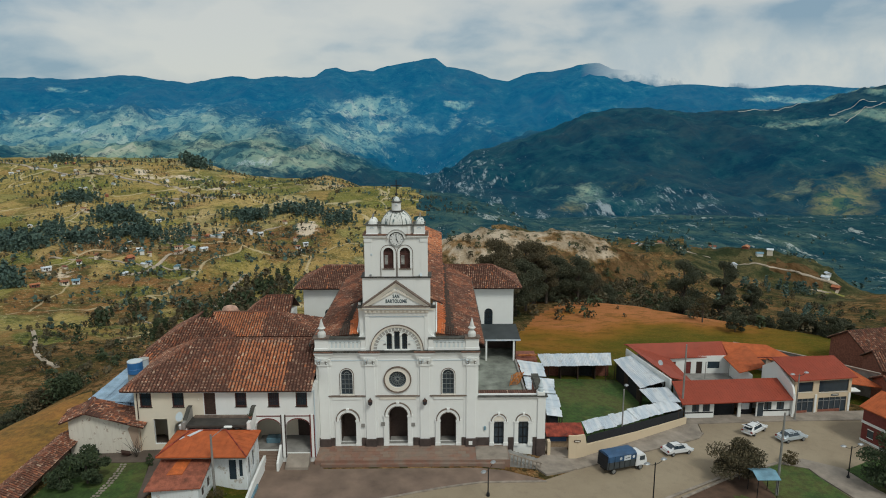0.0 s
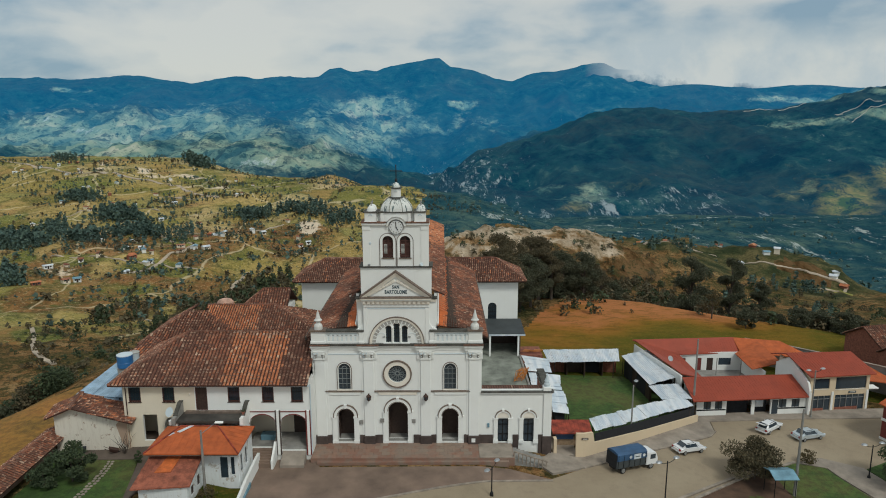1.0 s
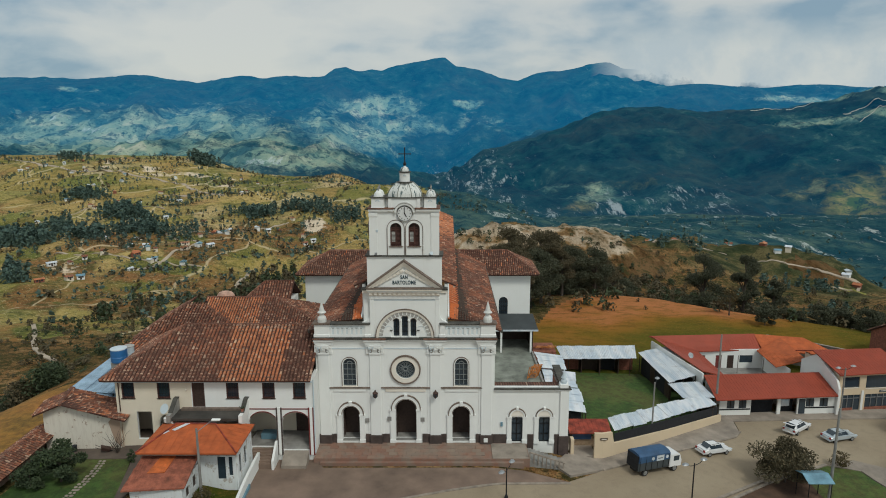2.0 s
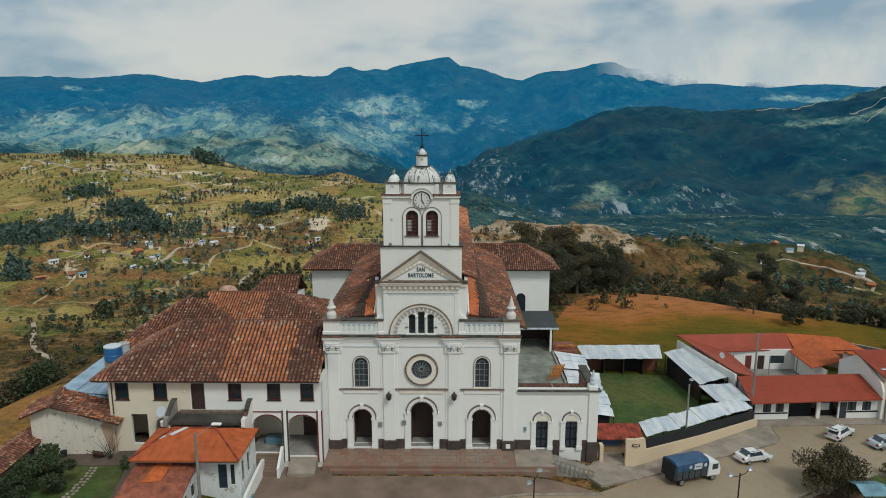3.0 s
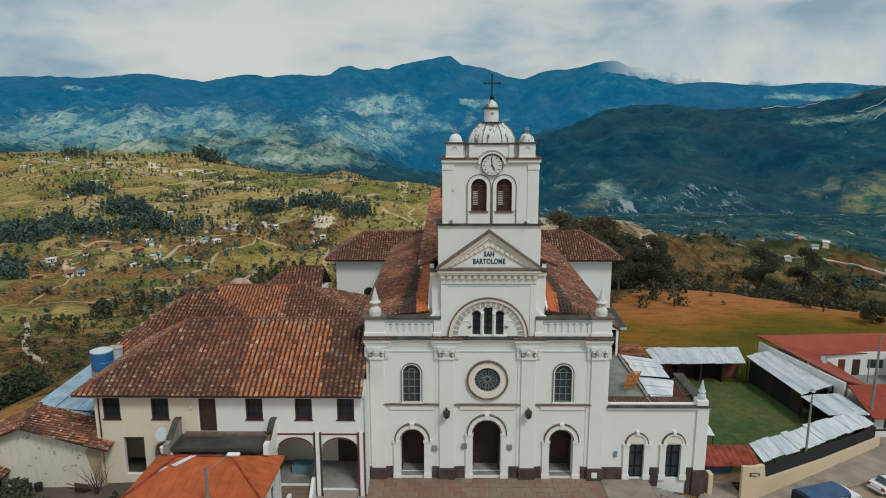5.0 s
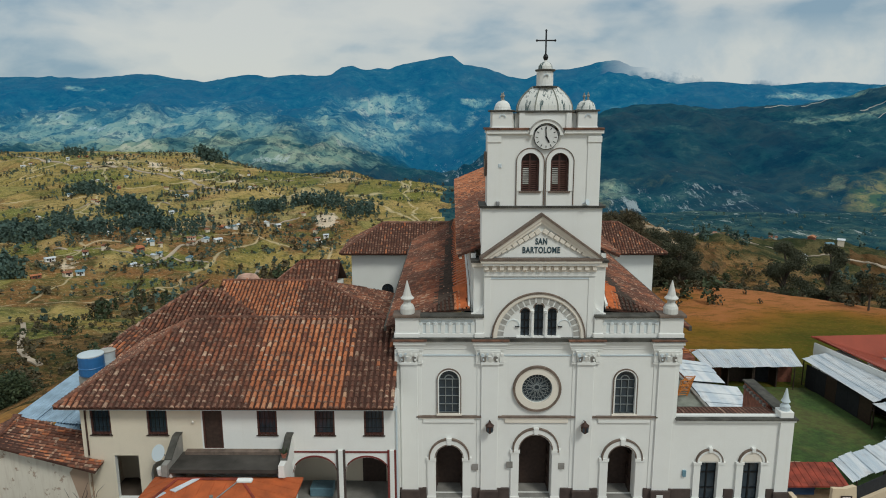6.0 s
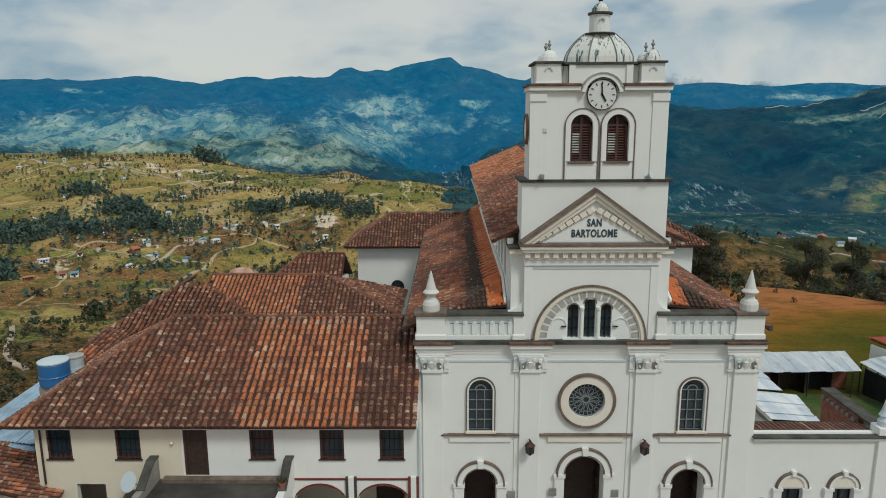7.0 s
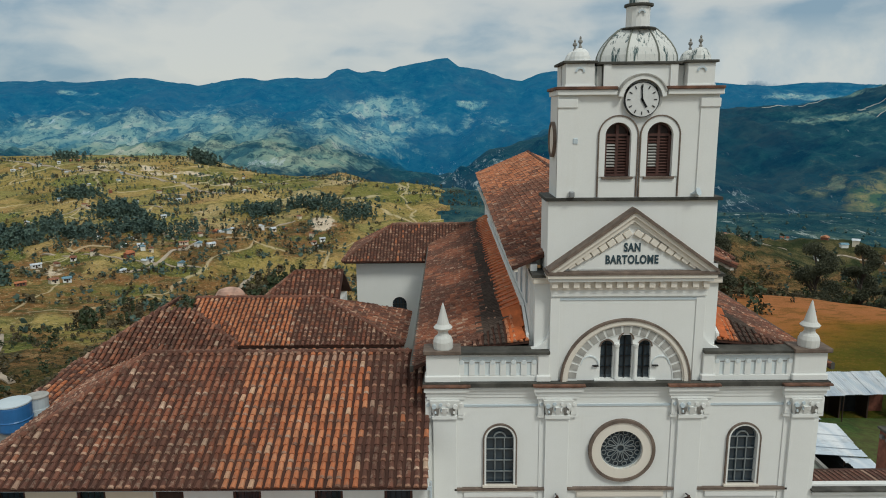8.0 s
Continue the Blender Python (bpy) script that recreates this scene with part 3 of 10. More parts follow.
def valley_wood():
    """The shaded wooded slopes of the deep valley, with streaks of pale scree; haze is put into emission."""
    m = Nodes("dark valley woods with haze", 0.95)
    m.bsdf.inputs["Specular IOR Level"].default_value = 0.05
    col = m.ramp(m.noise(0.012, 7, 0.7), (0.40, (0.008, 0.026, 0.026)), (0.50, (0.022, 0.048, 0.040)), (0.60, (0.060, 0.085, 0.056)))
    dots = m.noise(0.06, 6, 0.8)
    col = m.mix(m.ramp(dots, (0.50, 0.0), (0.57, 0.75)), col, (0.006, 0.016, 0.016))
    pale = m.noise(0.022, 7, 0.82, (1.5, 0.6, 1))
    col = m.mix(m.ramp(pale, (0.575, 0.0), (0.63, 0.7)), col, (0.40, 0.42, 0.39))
    # blue haze over the valley, painted as a faint glow
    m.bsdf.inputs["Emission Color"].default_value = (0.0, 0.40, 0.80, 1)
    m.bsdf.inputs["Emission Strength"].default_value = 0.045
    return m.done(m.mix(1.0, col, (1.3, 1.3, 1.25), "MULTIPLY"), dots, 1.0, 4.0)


M_VALLEY = valley_wood()


def build_ground():
    az = np.concatenate([np.linspace(-44, 44, 420), np.linspace(44, 316, 90)[1:-1]])
    az = np.radians(np.concatenate([az, [316.0]]))
    rs = np.concatenate([np.linspace(0.02, 240, 96), np.geomspace(243, 2300, 130)])

    def at(a, r):
        x, y = 5 + r * np.sin(a), -80 + r * np.cos(a)
        return np.stack([x, y, land(x, y) - 0.12], -1)
    pts, faces = sheet(at, az, rs)
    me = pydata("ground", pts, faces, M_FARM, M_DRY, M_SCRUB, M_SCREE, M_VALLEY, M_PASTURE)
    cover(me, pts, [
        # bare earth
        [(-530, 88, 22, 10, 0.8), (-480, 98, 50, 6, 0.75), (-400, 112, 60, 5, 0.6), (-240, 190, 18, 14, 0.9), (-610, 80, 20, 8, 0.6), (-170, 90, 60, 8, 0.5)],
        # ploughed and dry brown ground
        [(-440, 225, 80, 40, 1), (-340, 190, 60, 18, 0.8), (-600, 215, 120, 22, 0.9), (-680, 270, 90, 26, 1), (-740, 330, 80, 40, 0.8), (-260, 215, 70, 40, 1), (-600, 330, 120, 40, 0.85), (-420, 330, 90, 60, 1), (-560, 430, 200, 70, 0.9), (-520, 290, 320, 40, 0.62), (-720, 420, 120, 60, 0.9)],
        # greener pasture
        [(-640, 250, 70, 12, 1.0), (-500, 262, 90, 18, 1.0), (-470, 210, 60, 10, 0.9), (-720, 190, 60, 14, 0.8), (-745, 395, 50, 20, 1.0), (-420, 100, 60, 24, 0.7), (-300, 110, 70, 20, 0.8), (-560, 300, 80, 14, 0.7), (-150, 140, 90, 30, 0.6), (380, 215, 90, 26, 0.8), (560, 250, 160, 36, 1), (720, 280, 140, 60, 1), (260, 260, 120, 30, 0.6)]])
    c = pts[faces].mean(1)
    x, y = c[:, 0], c[:, 1]
    wob = fbm(x / 25, y / 25, 3, 77) * 12
    kind = np.where(np.hypot(x - 5, y + 80) > 330 + wob * 4, 0, 2)
    d = y + 80
    sb = (x - 5) / np.maximum(d, 1) * BEARING
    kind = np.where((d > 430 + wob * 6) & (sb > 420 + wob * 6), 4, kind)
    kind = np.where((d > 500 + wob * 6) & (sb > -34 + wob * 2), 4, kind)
    kind = np.where((x < 0) & (kind == 2) & (sb < -430 + wob * 4) & (d > 235 + wob * 4), 0, kind)
    kind = np.where((sb > 60 + wob) & (d > 120) & (d < 640 - 0.5 * np.clip(sb - 250, 0, 500) + wob * 8), 2, kind)
    edge = np.interp(x, [14, 22, 30, 40, 60, 75, 90, 100], [50, 58, 74, 90, 92, 76, 60, 50])
    dry = ((x > 14) & (x < 100) & (y > 20) & (y + 0.25 * wob < edge)) | ((x < -42) & (x > -66) & (y < 15 + 0.3 * wob))
    kind = np.where(dry, np.where(x < 0, 5, 1), kind)
    knoll = (((x - 50) / 80) ** 2 + ((y - 250) / 40) ** 2 + wob / 16 < 0.8) | (((x - 215) / 26) ** 2 + ((y - 300) / 20) ** 2 + wob / 20 < 0.5)
    kind = np.where(knoll, 3, kind)
    me.polygons.foreach_set("material_index", kind.astype(np.int32))
    me.polygons.foreach_set("use_smooth", np.ones(len(faces), bool))
    return tagged(new("ground", me), "hilltop of dry grass falling to farmed slopes with small fields", "ground", kind="structure")


build_ground()


def mountain_paint():
    """Woods, pasture and scree of the far ranges; haze goes into emission, sun and cloud shade into colour."""
    m = Nodes("far mountain cover with haze", 0.95)
    m.bsdf.inputs["Specular IOR Level"].default_value = 0.05
    far = m.axis(1)
    lit_open_at, scree_at, lit_ochre_at = cover_of(m)
    # woods, their dark colour also carrying cloud shade on the upper slopes
    woods = m.ramp(m.noise(0.010, 8, 0.75), (0.42, (0.001, 0.009, 0.010)), (0.50, (0.006, 0.028, 0.024)), (0.57, (0.014, 0.044, 0.037)), (0.65, (0.055, 0.095, 0.072)))
    woods = m.mix(m.ramp(m.noise(0.0022, 5, 0.6), (0.45, 0.0), (0.57, 0.7)), woods, m.ramp(m.noise(0.012, 7, 0.75), (0.42, (0.008, 0.014, 0.011)), (0.58, (0.030, 0.038, 0.027))))
    cells = m.voronoi(0.024, stretch=(1, 0.5, 0))
    soft = m.math("ADD", m.math("MULTIPLY", m.noise(0.0042, 7, 0.68), 0.80), m.math("MULTIPLY", m.axis(0, cells.outputs["Color"]), 0.14))
    soft = m.math("ADD", soft, m.math("MULTIPLY", m.noise(0.05, 4, 0.7), 0.14))
    fields = m.ramp(soft, (0.40, (0.035, 0.085, 0.085)), (0.49, (0.10, 0.165, 0.130)), (0.56, (0.17, 0.235, 0.165)), (0.64, (0.26, 0.300, 0.200)), (0.74, (0.40, 0.385, 0.285)))
    wild = m.math("MULTIPLY", m.math("SUBTRACT", m.noise(0.008, 8, 0.78), 0.5), 2.0)
    col = m.mix(m.ramp(m.math("ADD", lit_open_at, wild), (0.40, 0.0), (0.72, 0.95)), woods, fields)
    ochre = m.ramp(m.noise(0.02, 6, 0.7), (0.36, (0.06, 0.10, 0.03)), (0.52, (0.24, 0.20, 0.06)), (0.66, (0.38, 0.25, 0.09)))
    col = m.mix(m.ramp(m.math("ADD", lit_ochre_at, m.math("MULTIPLY", wild, 0.9)), (0.30, 0.0), (0.95, 0.85)), col, ochre)
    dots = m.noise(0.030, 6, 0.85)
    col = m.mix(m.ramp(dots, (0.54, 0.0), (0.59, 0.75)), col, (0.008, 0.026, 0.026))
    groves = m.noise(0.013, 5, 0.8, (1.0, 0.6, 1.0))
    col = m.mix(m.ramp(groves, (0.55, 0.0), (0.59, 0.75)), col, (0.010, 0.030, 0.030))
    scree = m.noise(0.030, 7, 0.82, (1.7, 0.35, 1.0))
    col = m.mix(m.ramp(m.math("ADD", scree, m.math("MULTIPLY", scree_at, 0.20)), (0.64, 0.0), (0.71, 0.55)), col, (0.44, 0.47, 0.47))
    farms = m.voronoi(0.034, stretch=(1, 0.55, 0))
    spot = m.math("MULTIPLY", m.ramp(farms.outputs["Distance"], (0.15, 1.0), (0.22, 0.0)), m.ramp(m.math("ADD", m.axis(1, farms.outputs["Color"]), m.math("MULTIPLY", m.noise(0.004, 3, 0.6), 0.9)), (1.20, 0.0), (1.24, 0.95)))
    col = m.mix(m.math("MULTIPLY", spot, m.ramp(m.math("ADD", lit_open_at, wild), (0.35, 0.0), (0.6, 1.0))), col, (0.80, 0.75, 0.68))
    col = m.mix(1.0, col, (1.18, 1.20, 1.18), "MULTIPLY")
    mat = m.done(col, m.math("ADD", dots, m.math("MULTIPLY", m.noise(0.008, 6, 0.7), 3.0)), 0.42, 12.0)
    # blue haze put into the emission, set by distance ahead
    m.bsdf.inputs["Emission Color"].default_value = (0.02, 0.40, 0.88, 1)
    haze_glow = m.ramp(m.math("DIVIDE", far, 4000.0), (0.25, 0.060), (0.55, 0.066), (0.62, 0.16), (0.80, 0.215), (0.97, 0.205))
    m.put(m.bsdf.inputs["Emission Strength"], haze_glow)
    return mat


M_MOUNTAIN = mountain_paint()


def range_height(s, d):
    """The dark near range to the right and the high far range behind, by bearing and distance."""
    crest3 = np.interp(s, [-180, -80, 7, 67, 126, 185, 235, 273, 303, 372, 422, 452, 520, 589, 667, 734, 780, 850, 950],
                       [-190, -170, -142, -70, -43, -21, 5, 37, 50, 55, 42, 31, 45, 60, 82, 119, 134, 156, 180])
    crest4 = np.interp(s, [-804, -746, -689, -650, -592, -563, -515, -467, -429, -390, -351, -313, -274, -235, -209, -191, -171, -149, -109, -70, -26, -2, 17, 56, 95, 124, 149, 173, 207, 260, 281, 299, 348, 398, 466, 545, 634, 733, 852],
                       [247, 252, 252, 243, 248, 258, 263, 235, 223, 241, 256, 241, 253, 246, 253, 296, 305, 283, 289, 326, 353, 359, 316, 285, 245, 226, 263, 275, 294, 324, 327, 299, 277, 255, 236, 217, 204, 185, 172])
    zl = np.stack([np.interp(d, [1300, 1700, 2000, 2600, 3200], [-205, -172, -130, -50, 75])] * 1)[0]
    zl = np.where(d > 3200, 75 + (crest4 - 75) * np.clip((d - 3200) / 700, 0, 1), zl)
    zr = np.where(d < 2300, np.interp(d, [1000, 1300, 2300], [0, 0.12, 1.0]) * (crest3 + 170) - 170, crest3)
    zr = np.where(d > 2300, crest3 - 70 * np.clip((d - 2300) / 350, 0, 1), zr)
    zr = np.where(d > 2800, crest3 - 70 + (crest4 - crest3 + 70) * np.clip((d - 2800) / 1100, 0, 1), zr)
    w = smooth(-230, -20, s)
    return zl * (1 - w) + zr * w, w


def range_point(s, d):
    """A point of the ranges by bearing and distance ahead."""
    x, y = 5 + s / BEARING * d, d - 80
    z, w = range_height(s, d)
    free = np.clip(abs(d - 3900) / 500, 0.07, 1)
    free = np.minimum(free, 1 - 0.75 * w * np.exp(-((d - 2300) / 160) ** 2))
    z = z + (fbm(x / 620, y / 620, 6, 21, True) - 0.2) * 52 * free * smooth(1150, 2000, d) + fbm(x / 170, y / 170, 4, 31, True) * 20 * np.clip(free + 0.28, 0, 1)
    # spurs and gullies that run down towards the valley
    z = z + (fbm(x / 230, y / 760, 4, 61, True) - 0.15) * 40 * free * smooth(1250, 1900, d)
    z = z + (fbm(x / 95, y / 300, 3, 71, True) - 0.1) * 15 * np.clip(free + 0.1, 0, 1)
    z = z + fbm(x / 60, y / 60, 3, 41) * 5
    z = np.where(d > 3905, z - (d - 3905) * 1.2, z)
    return np.stack([x, y, z], -1)


def build_backdrop():
    ss = np.linspace(-1150, 1150, 720)
    ds = np.linspace(1150, 3990, 240)
    pts, faces = sheet(range_point, ss, ds)
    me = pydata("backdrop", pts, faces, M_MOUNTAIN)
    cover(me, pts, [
        # open pasture and small fields; also paint the sunlit zones between cloud shade
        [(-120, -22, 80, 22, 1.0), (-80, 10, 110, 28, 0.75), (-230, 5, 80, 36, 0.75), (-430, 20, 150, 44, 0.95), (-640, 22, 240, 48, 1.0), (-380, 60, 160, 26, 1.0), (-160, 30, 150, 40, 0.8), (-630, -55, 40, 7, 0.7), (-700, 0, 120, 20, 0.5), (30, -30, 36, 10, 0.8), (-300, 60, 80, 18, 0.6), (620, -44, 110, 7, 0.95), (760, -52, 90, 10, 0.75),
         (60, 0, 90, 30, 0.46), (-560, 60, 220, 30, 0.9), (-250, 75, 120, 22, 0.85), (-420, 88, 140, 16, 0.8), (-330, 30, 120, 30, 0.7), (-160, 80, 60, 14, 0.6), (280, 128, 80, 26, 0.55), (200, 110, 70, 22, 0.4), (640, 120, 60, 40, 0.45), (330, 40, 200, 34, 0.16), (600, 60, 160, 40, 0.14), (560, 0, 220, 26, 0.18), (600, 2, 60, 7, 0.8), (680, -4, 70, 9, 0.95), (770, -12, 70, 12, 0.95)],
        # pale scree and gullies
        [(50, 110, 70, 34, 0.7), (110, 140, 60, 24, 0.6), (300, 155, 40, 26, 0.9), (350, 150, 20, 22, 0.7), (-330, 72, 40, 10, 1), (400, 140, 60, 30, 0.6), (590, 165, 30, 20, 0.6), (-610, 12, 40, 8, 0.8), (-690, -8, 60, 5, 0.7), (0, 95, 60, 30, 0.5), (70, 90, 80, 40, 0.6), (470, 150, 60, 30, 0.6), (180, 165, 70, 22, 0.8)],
        # dry slopes, the sunlight on them put into the colour
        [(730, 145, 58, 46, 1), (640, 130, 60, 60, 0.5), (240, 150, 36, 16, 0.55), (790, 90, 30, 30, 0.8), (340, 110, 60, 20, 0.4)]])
    me.polygons.foreach_set("use_smooth", np.ones(len(faces), bool))
    return tagged(new("backdrop", me), "blue-green mountain ranges with woods, pasture, pale scree and painted haze", "mountains", kind="structure")


build_backdrop()


def cloud_bank():
    """Low cloud that lies on the far summits: a wavy sheet that thins out downwards."""
    m = Nodes("low cloud", 1.0)
    m.n.remove(m.bsdf)
    zz = m.axis(2)
    edge = m.math("MULTIPLY", m.math("SUBTRACT", m.noise(0.0030, 6, 0.6, (1, 1, 1.4)), 0.5), 300.0)
    fine = m.math("MULTIPLY", m.math("SUBTRACT", m.noise(0.008, 6, 0.65), 0.5), 120.0)
    h = m.math("ADD", m.math("ADD", zz, edge), fine)
    alpha = m.ramp(m.math("DIVIDE", m.math("ADD", m.math("SUBTRACT", h, 178.0), m.math("MULTIPLY", m.axis(0), 0.036)), 75.0), (0.0, 0.0), (0.5, 0.45), (1.0, 1.0))
    side = m.ramp(m.math("DIVIDE", m.math("SUBTRACT", m.axis(0), 760.0), 260.0), (0.0, 0.0), (1.0, 1.0))
    glow = m.n.new("ShaderNodeEmission")
    m.put(glow.inputs["Color"], m.ramp(m.noise(0.003, 5, 0.6), (0.38, (0.46, 0.51, 0.54)), (0.60, (0.58, 0.59, 0.575))))
    clear = m.n.new("ShaderNodeBsdfTransparent")
    mix = m.n.new("ShaderNodeMixShader")
    crown = m.ramp(m.math("DIVIDE", zz, 600.0), (0.62, 1.0), (0.92, 0.0))
    m.put(mix.inputs[0], m.math("MULTIPLY", m.math("MULTIPLY", alpha, side), crown))
    m.l.new(clear.outputs[0], mix.inputs[1]), m.l.new(glow.outputs[0], mix.inputs[2])
    m.l.new(mix.outputs[0], m.n["Material Output"].inputs[0])

    def at(s, k):
        d = 3620 + 40 * np.sin(s / 70) + 60 * k
        return np.stack([5 + s / BEARING * d, d - 80, 190 + 440 * k + 10 * np.sin(s / 31)], -1)
    pts, faces = sheet(at, np.linspace(120, 1050, 90), np.linspace(0, 1, 12))
    me = pydata("cloud_bank", pts, faces, m.mat)
    me.polygons.foreach_set("use_smooth", np.ones(len(faces), bool))
    ob = tagged(new("cloud_bank", me), "pale low cloud lying on the far summits", "cloud", kind="structure")
    ob.visible_shadow = False


cloud_bank()


def mountain_road(legs, width, label):
    """A pale road cut into the near range, given by bearings and distances."""
    line = []
    for (s0, d0), (s1, d1) in zip(legs, legs[1:]):
        line += [(s0 + (s1 - s0) * k / 14, d0 + (d1 - d0) * k / 14) for k in range(14)]
    line.append(legs[-1])
    sd = np.array(line)
    low, high = range_point(sd[:, 0], sd[:, 1] - width), range_point(sd[:, 0], sd[:, 1] + width)
    low[:, 2] += 2.5
    high[:, 2] = np.maximum(high[:, 2] + 2.5, low[:, 2] + 0.4)
    n = len(sd)
    under = np.concatenate([low, high]) - np.array([0, 0, 1.5])
    faces = [(k, k + 1, n + k + 1, n + k) for k in range(n - 1)] + [(k, k + 1, 2 * n + k + 1, 2 * n + k) for k in range(n - 1)]
    me = pydata("mountain_road", np.concatenate([low, high, under]), faces, plain("pale cut road", (0.60, 0.57, 0.52), 0.95, vary=0.3, scale=0.02))
    tagged(new("mountain_road", me), label, "road", kind="structure")


mountain_road([(800, 2010), (740, 1990), (686, 2010), (700, 1985)], 1.0, "pale zigzag road on the mountainside")
mountain_road([(800, 1900), (750, 1885), (716, 1850)], 1.0, "pale lower bend of the mountain road")
mountain_road([(520, 2220), (560, 2235), (610, 2230), (650, 2260)], 0.8, "pale road along the mountain ridge")

# ---- tiled roofs ----
def slope_frame(poly):
    """Axes of a roof slope whose first edge is its eave: along the eave, up the slope, and out of it."""
    a, b = Vector(poly[0]), Vector(poly[1])
    u = (b - a).normalized()
    n = u.cross(Vector(poly[2]) - a).normalized()
    if n.z < 0:
        n = -n
    v = n.cross(u)
    if v.z < 0:
        v = -v
    return a, u, v, n


def span_at(flat, u):
    """Where a column at u enters and leaves the outline."""
    hits = []
    for (u0, v0), (u1, v1) in zip(flat, flat[1:] + flat[:1]):
        if (u0 <= u < u1) or (u1 <= u < u0):
            hits.append(v0 + (v1 - v0) * (u - u0) / (u1 - u0))
    return (min(hits), max(hits)) if len(hits) >= 2 else None


def tile_spots(poly, col, row, rng):
    """Places of the cover tiles of a slope: point, row number, column number."""
    a, u, v, n = slope_frame(poly)
    flat = [((Vector(p) - a).dot(u), (Vector(p) - a).dot(v)) for p in poly]
    lo, hi = min(f[0] for f in flat), max(f[0] for f in flat)
    k, spots = 0, []
    x = lo + col * 0.5
    while x < hi:
        s = span_at(flat, x)
        if s and s[1] - s[0] > row * 0.4:
            y, j = s[0] - 0.06, 0
            while y < s[1] - row * 0.3:
                spots.append((x + rng.uniform(-0.02, 0.02), y + rng.uniform(-0.025, 0.025), j, k))
                y += row
                j += 1
        x += col
        k += 1
    return (a, u, v, n), spots


ARC = [(math.cos(radians(t)), math.sin(radians(t))) for t in (180, 140, 90, 40, 0)]


def tile_shape(r, length):
    """A cover tile that narrows up the slope: its points as along, up, out. Its lower lip and end come first."""
    pts = []
    for up, w, lift in ((0.0, 1.0, 0.035), (0.26, 0.96, 0.026), (1.0, 0.8, 0.0)):
        pts += [(r * w * c, length * up, lift + r * w * t) for c, t in ARC]
    faces = [(4, 3, 2, 1, 0)] + [(i + k, i + 1 + k, i + 6 + k, i + 5 + k) for k in (0, 5) for i in range(4)]
    return pts, faces


LIP = 5  # faces of a tile's end and lower lip


def weathering(p, size=3.0, seed=3):
    """Patchy weathering of a roof, -1 to 1, at the scale of a few metres."""
    return float(fbm(np.array(p[0] / size), np.array((p[1] + p[2]) / size), 4, seed))


def tile_roof(parent, polys, seed, pick, col=0.42, row=0.48, bed=0.14, skip=None, label="", lichened=1.0):
    """Roof slopes with bedding slabs and rows of cover tiles. pick(point) gives a shade: 0 weathered, 1 sooty, 2 orange, 4 black with soot."""
    rng = random.Random(seed)
    bm = bmesh.new()
    for poly in polys:
        a, u, v, n = slope_frame(poly)
        k = len(poly)
        put_mesh(bm, [Vector(p) + n * 0.02 for p in poly] + [Vector(p) - Vector((0, 0, bed)) for p in poly],
                 [tuple(range(k)), tuple(range(2 * k - 1, k - 1, -1))] + [(i, (i + 1) % k, k + (i + 1) % k, k + i) for i in range(k)])
    roof = part("roof", bm, M_ROOFBED, parent, label)
    shape, sf = tile_shape(col * 0.345, row * 1.12)
    verts, faces, shades = [], [], []
    for poly in polys:
        (a, u, v, n), spots = tile_spots(poly, col, row, rng)
        au, uu, vu, nu = (np.array(w) for w in (a, u, v, n))
        for x, y, j, k in spots:
            p = au + uu * x + vu * y
            if skip and skip(p):
                continue
            tilt = rng.uniform(-0.05, 0.05)
            base = len(verts)
            for sx, sy, sz in shape:
                verts.append(p + uu * (sx + sy * tilt) + vu * sy + nu * (sz + 0.02))
            faces += [tuple(base + i for i in f) for f in sf]
            shade = pick(p, rng)
            tip = 3 if rng.random() < (0.46, 0.42, 0.20, 0.0, 0.10)[shade] * lichened + 0.3 * lichened * weathering(p, 3.2, 57) else shade
            shades += [tip] * LIP + [shade] * (len(sf) - LIP)
    me = pydata("tiles", verts, faces, M_TILE, M_TILEDARK, M_TILENEW, M_TIP, M_SOOT)
    me.polygons.foreach_set("material_index", np.array(shades, np.int32))
    ob = new("tiles", me)
    ob.parent = roof
    tagged(ob, "rows of weathered barrel tiles", kind="stuff")
    return roof


def ridge_caps(parent, runs, r=0.17, seed=1, mat=None):
    """Mortared cap tiles along ridges and hips, as one rounded run."""
    rng = random.Random(seed)
    for a, b in runs:
        a, b = Vector(a), Vector(b)
        n = max(2, int((b - a).length / 0.5))
        bm = bmesh.new()
        turn = (b - a).to_track_quat("Z", "Y")
        rows = []
        for k in range(n):
            s = Vector((0, 0, rng.uniform(-0.02, 0.03)))
            for t, f in ((k / n, rng.uniform(0.95, 1.15)), ((k + 0.97) / n, 0.8)):
                rows.append([bm.verts.new(a.lerp(b, t) + s + turn @ Vector((r * f * math.cos(j * math.pi / 4), r * f * math.sin(j * math.pi / 4), 0))) for j in range(8)])
        for p, q in zip(rows, rows[1:]):
            for j in range(8):
                bm.faces.new((p[j], p[(j + 1) % 8], q[(j + 1) % 8], q[j]))
        bm.faces.new(rows[0][::-1]), bm.faces.new(rows[-1])
        part("ridge_cap", bm, mat or M_TILEDARK, parent)


# ---- the church ----
church = thing("church", "white limewashed church with clock belfry, brown trim and clay tile roofs", "church")
AX = 0.15  # the belfry stands a little off the rose window's axis


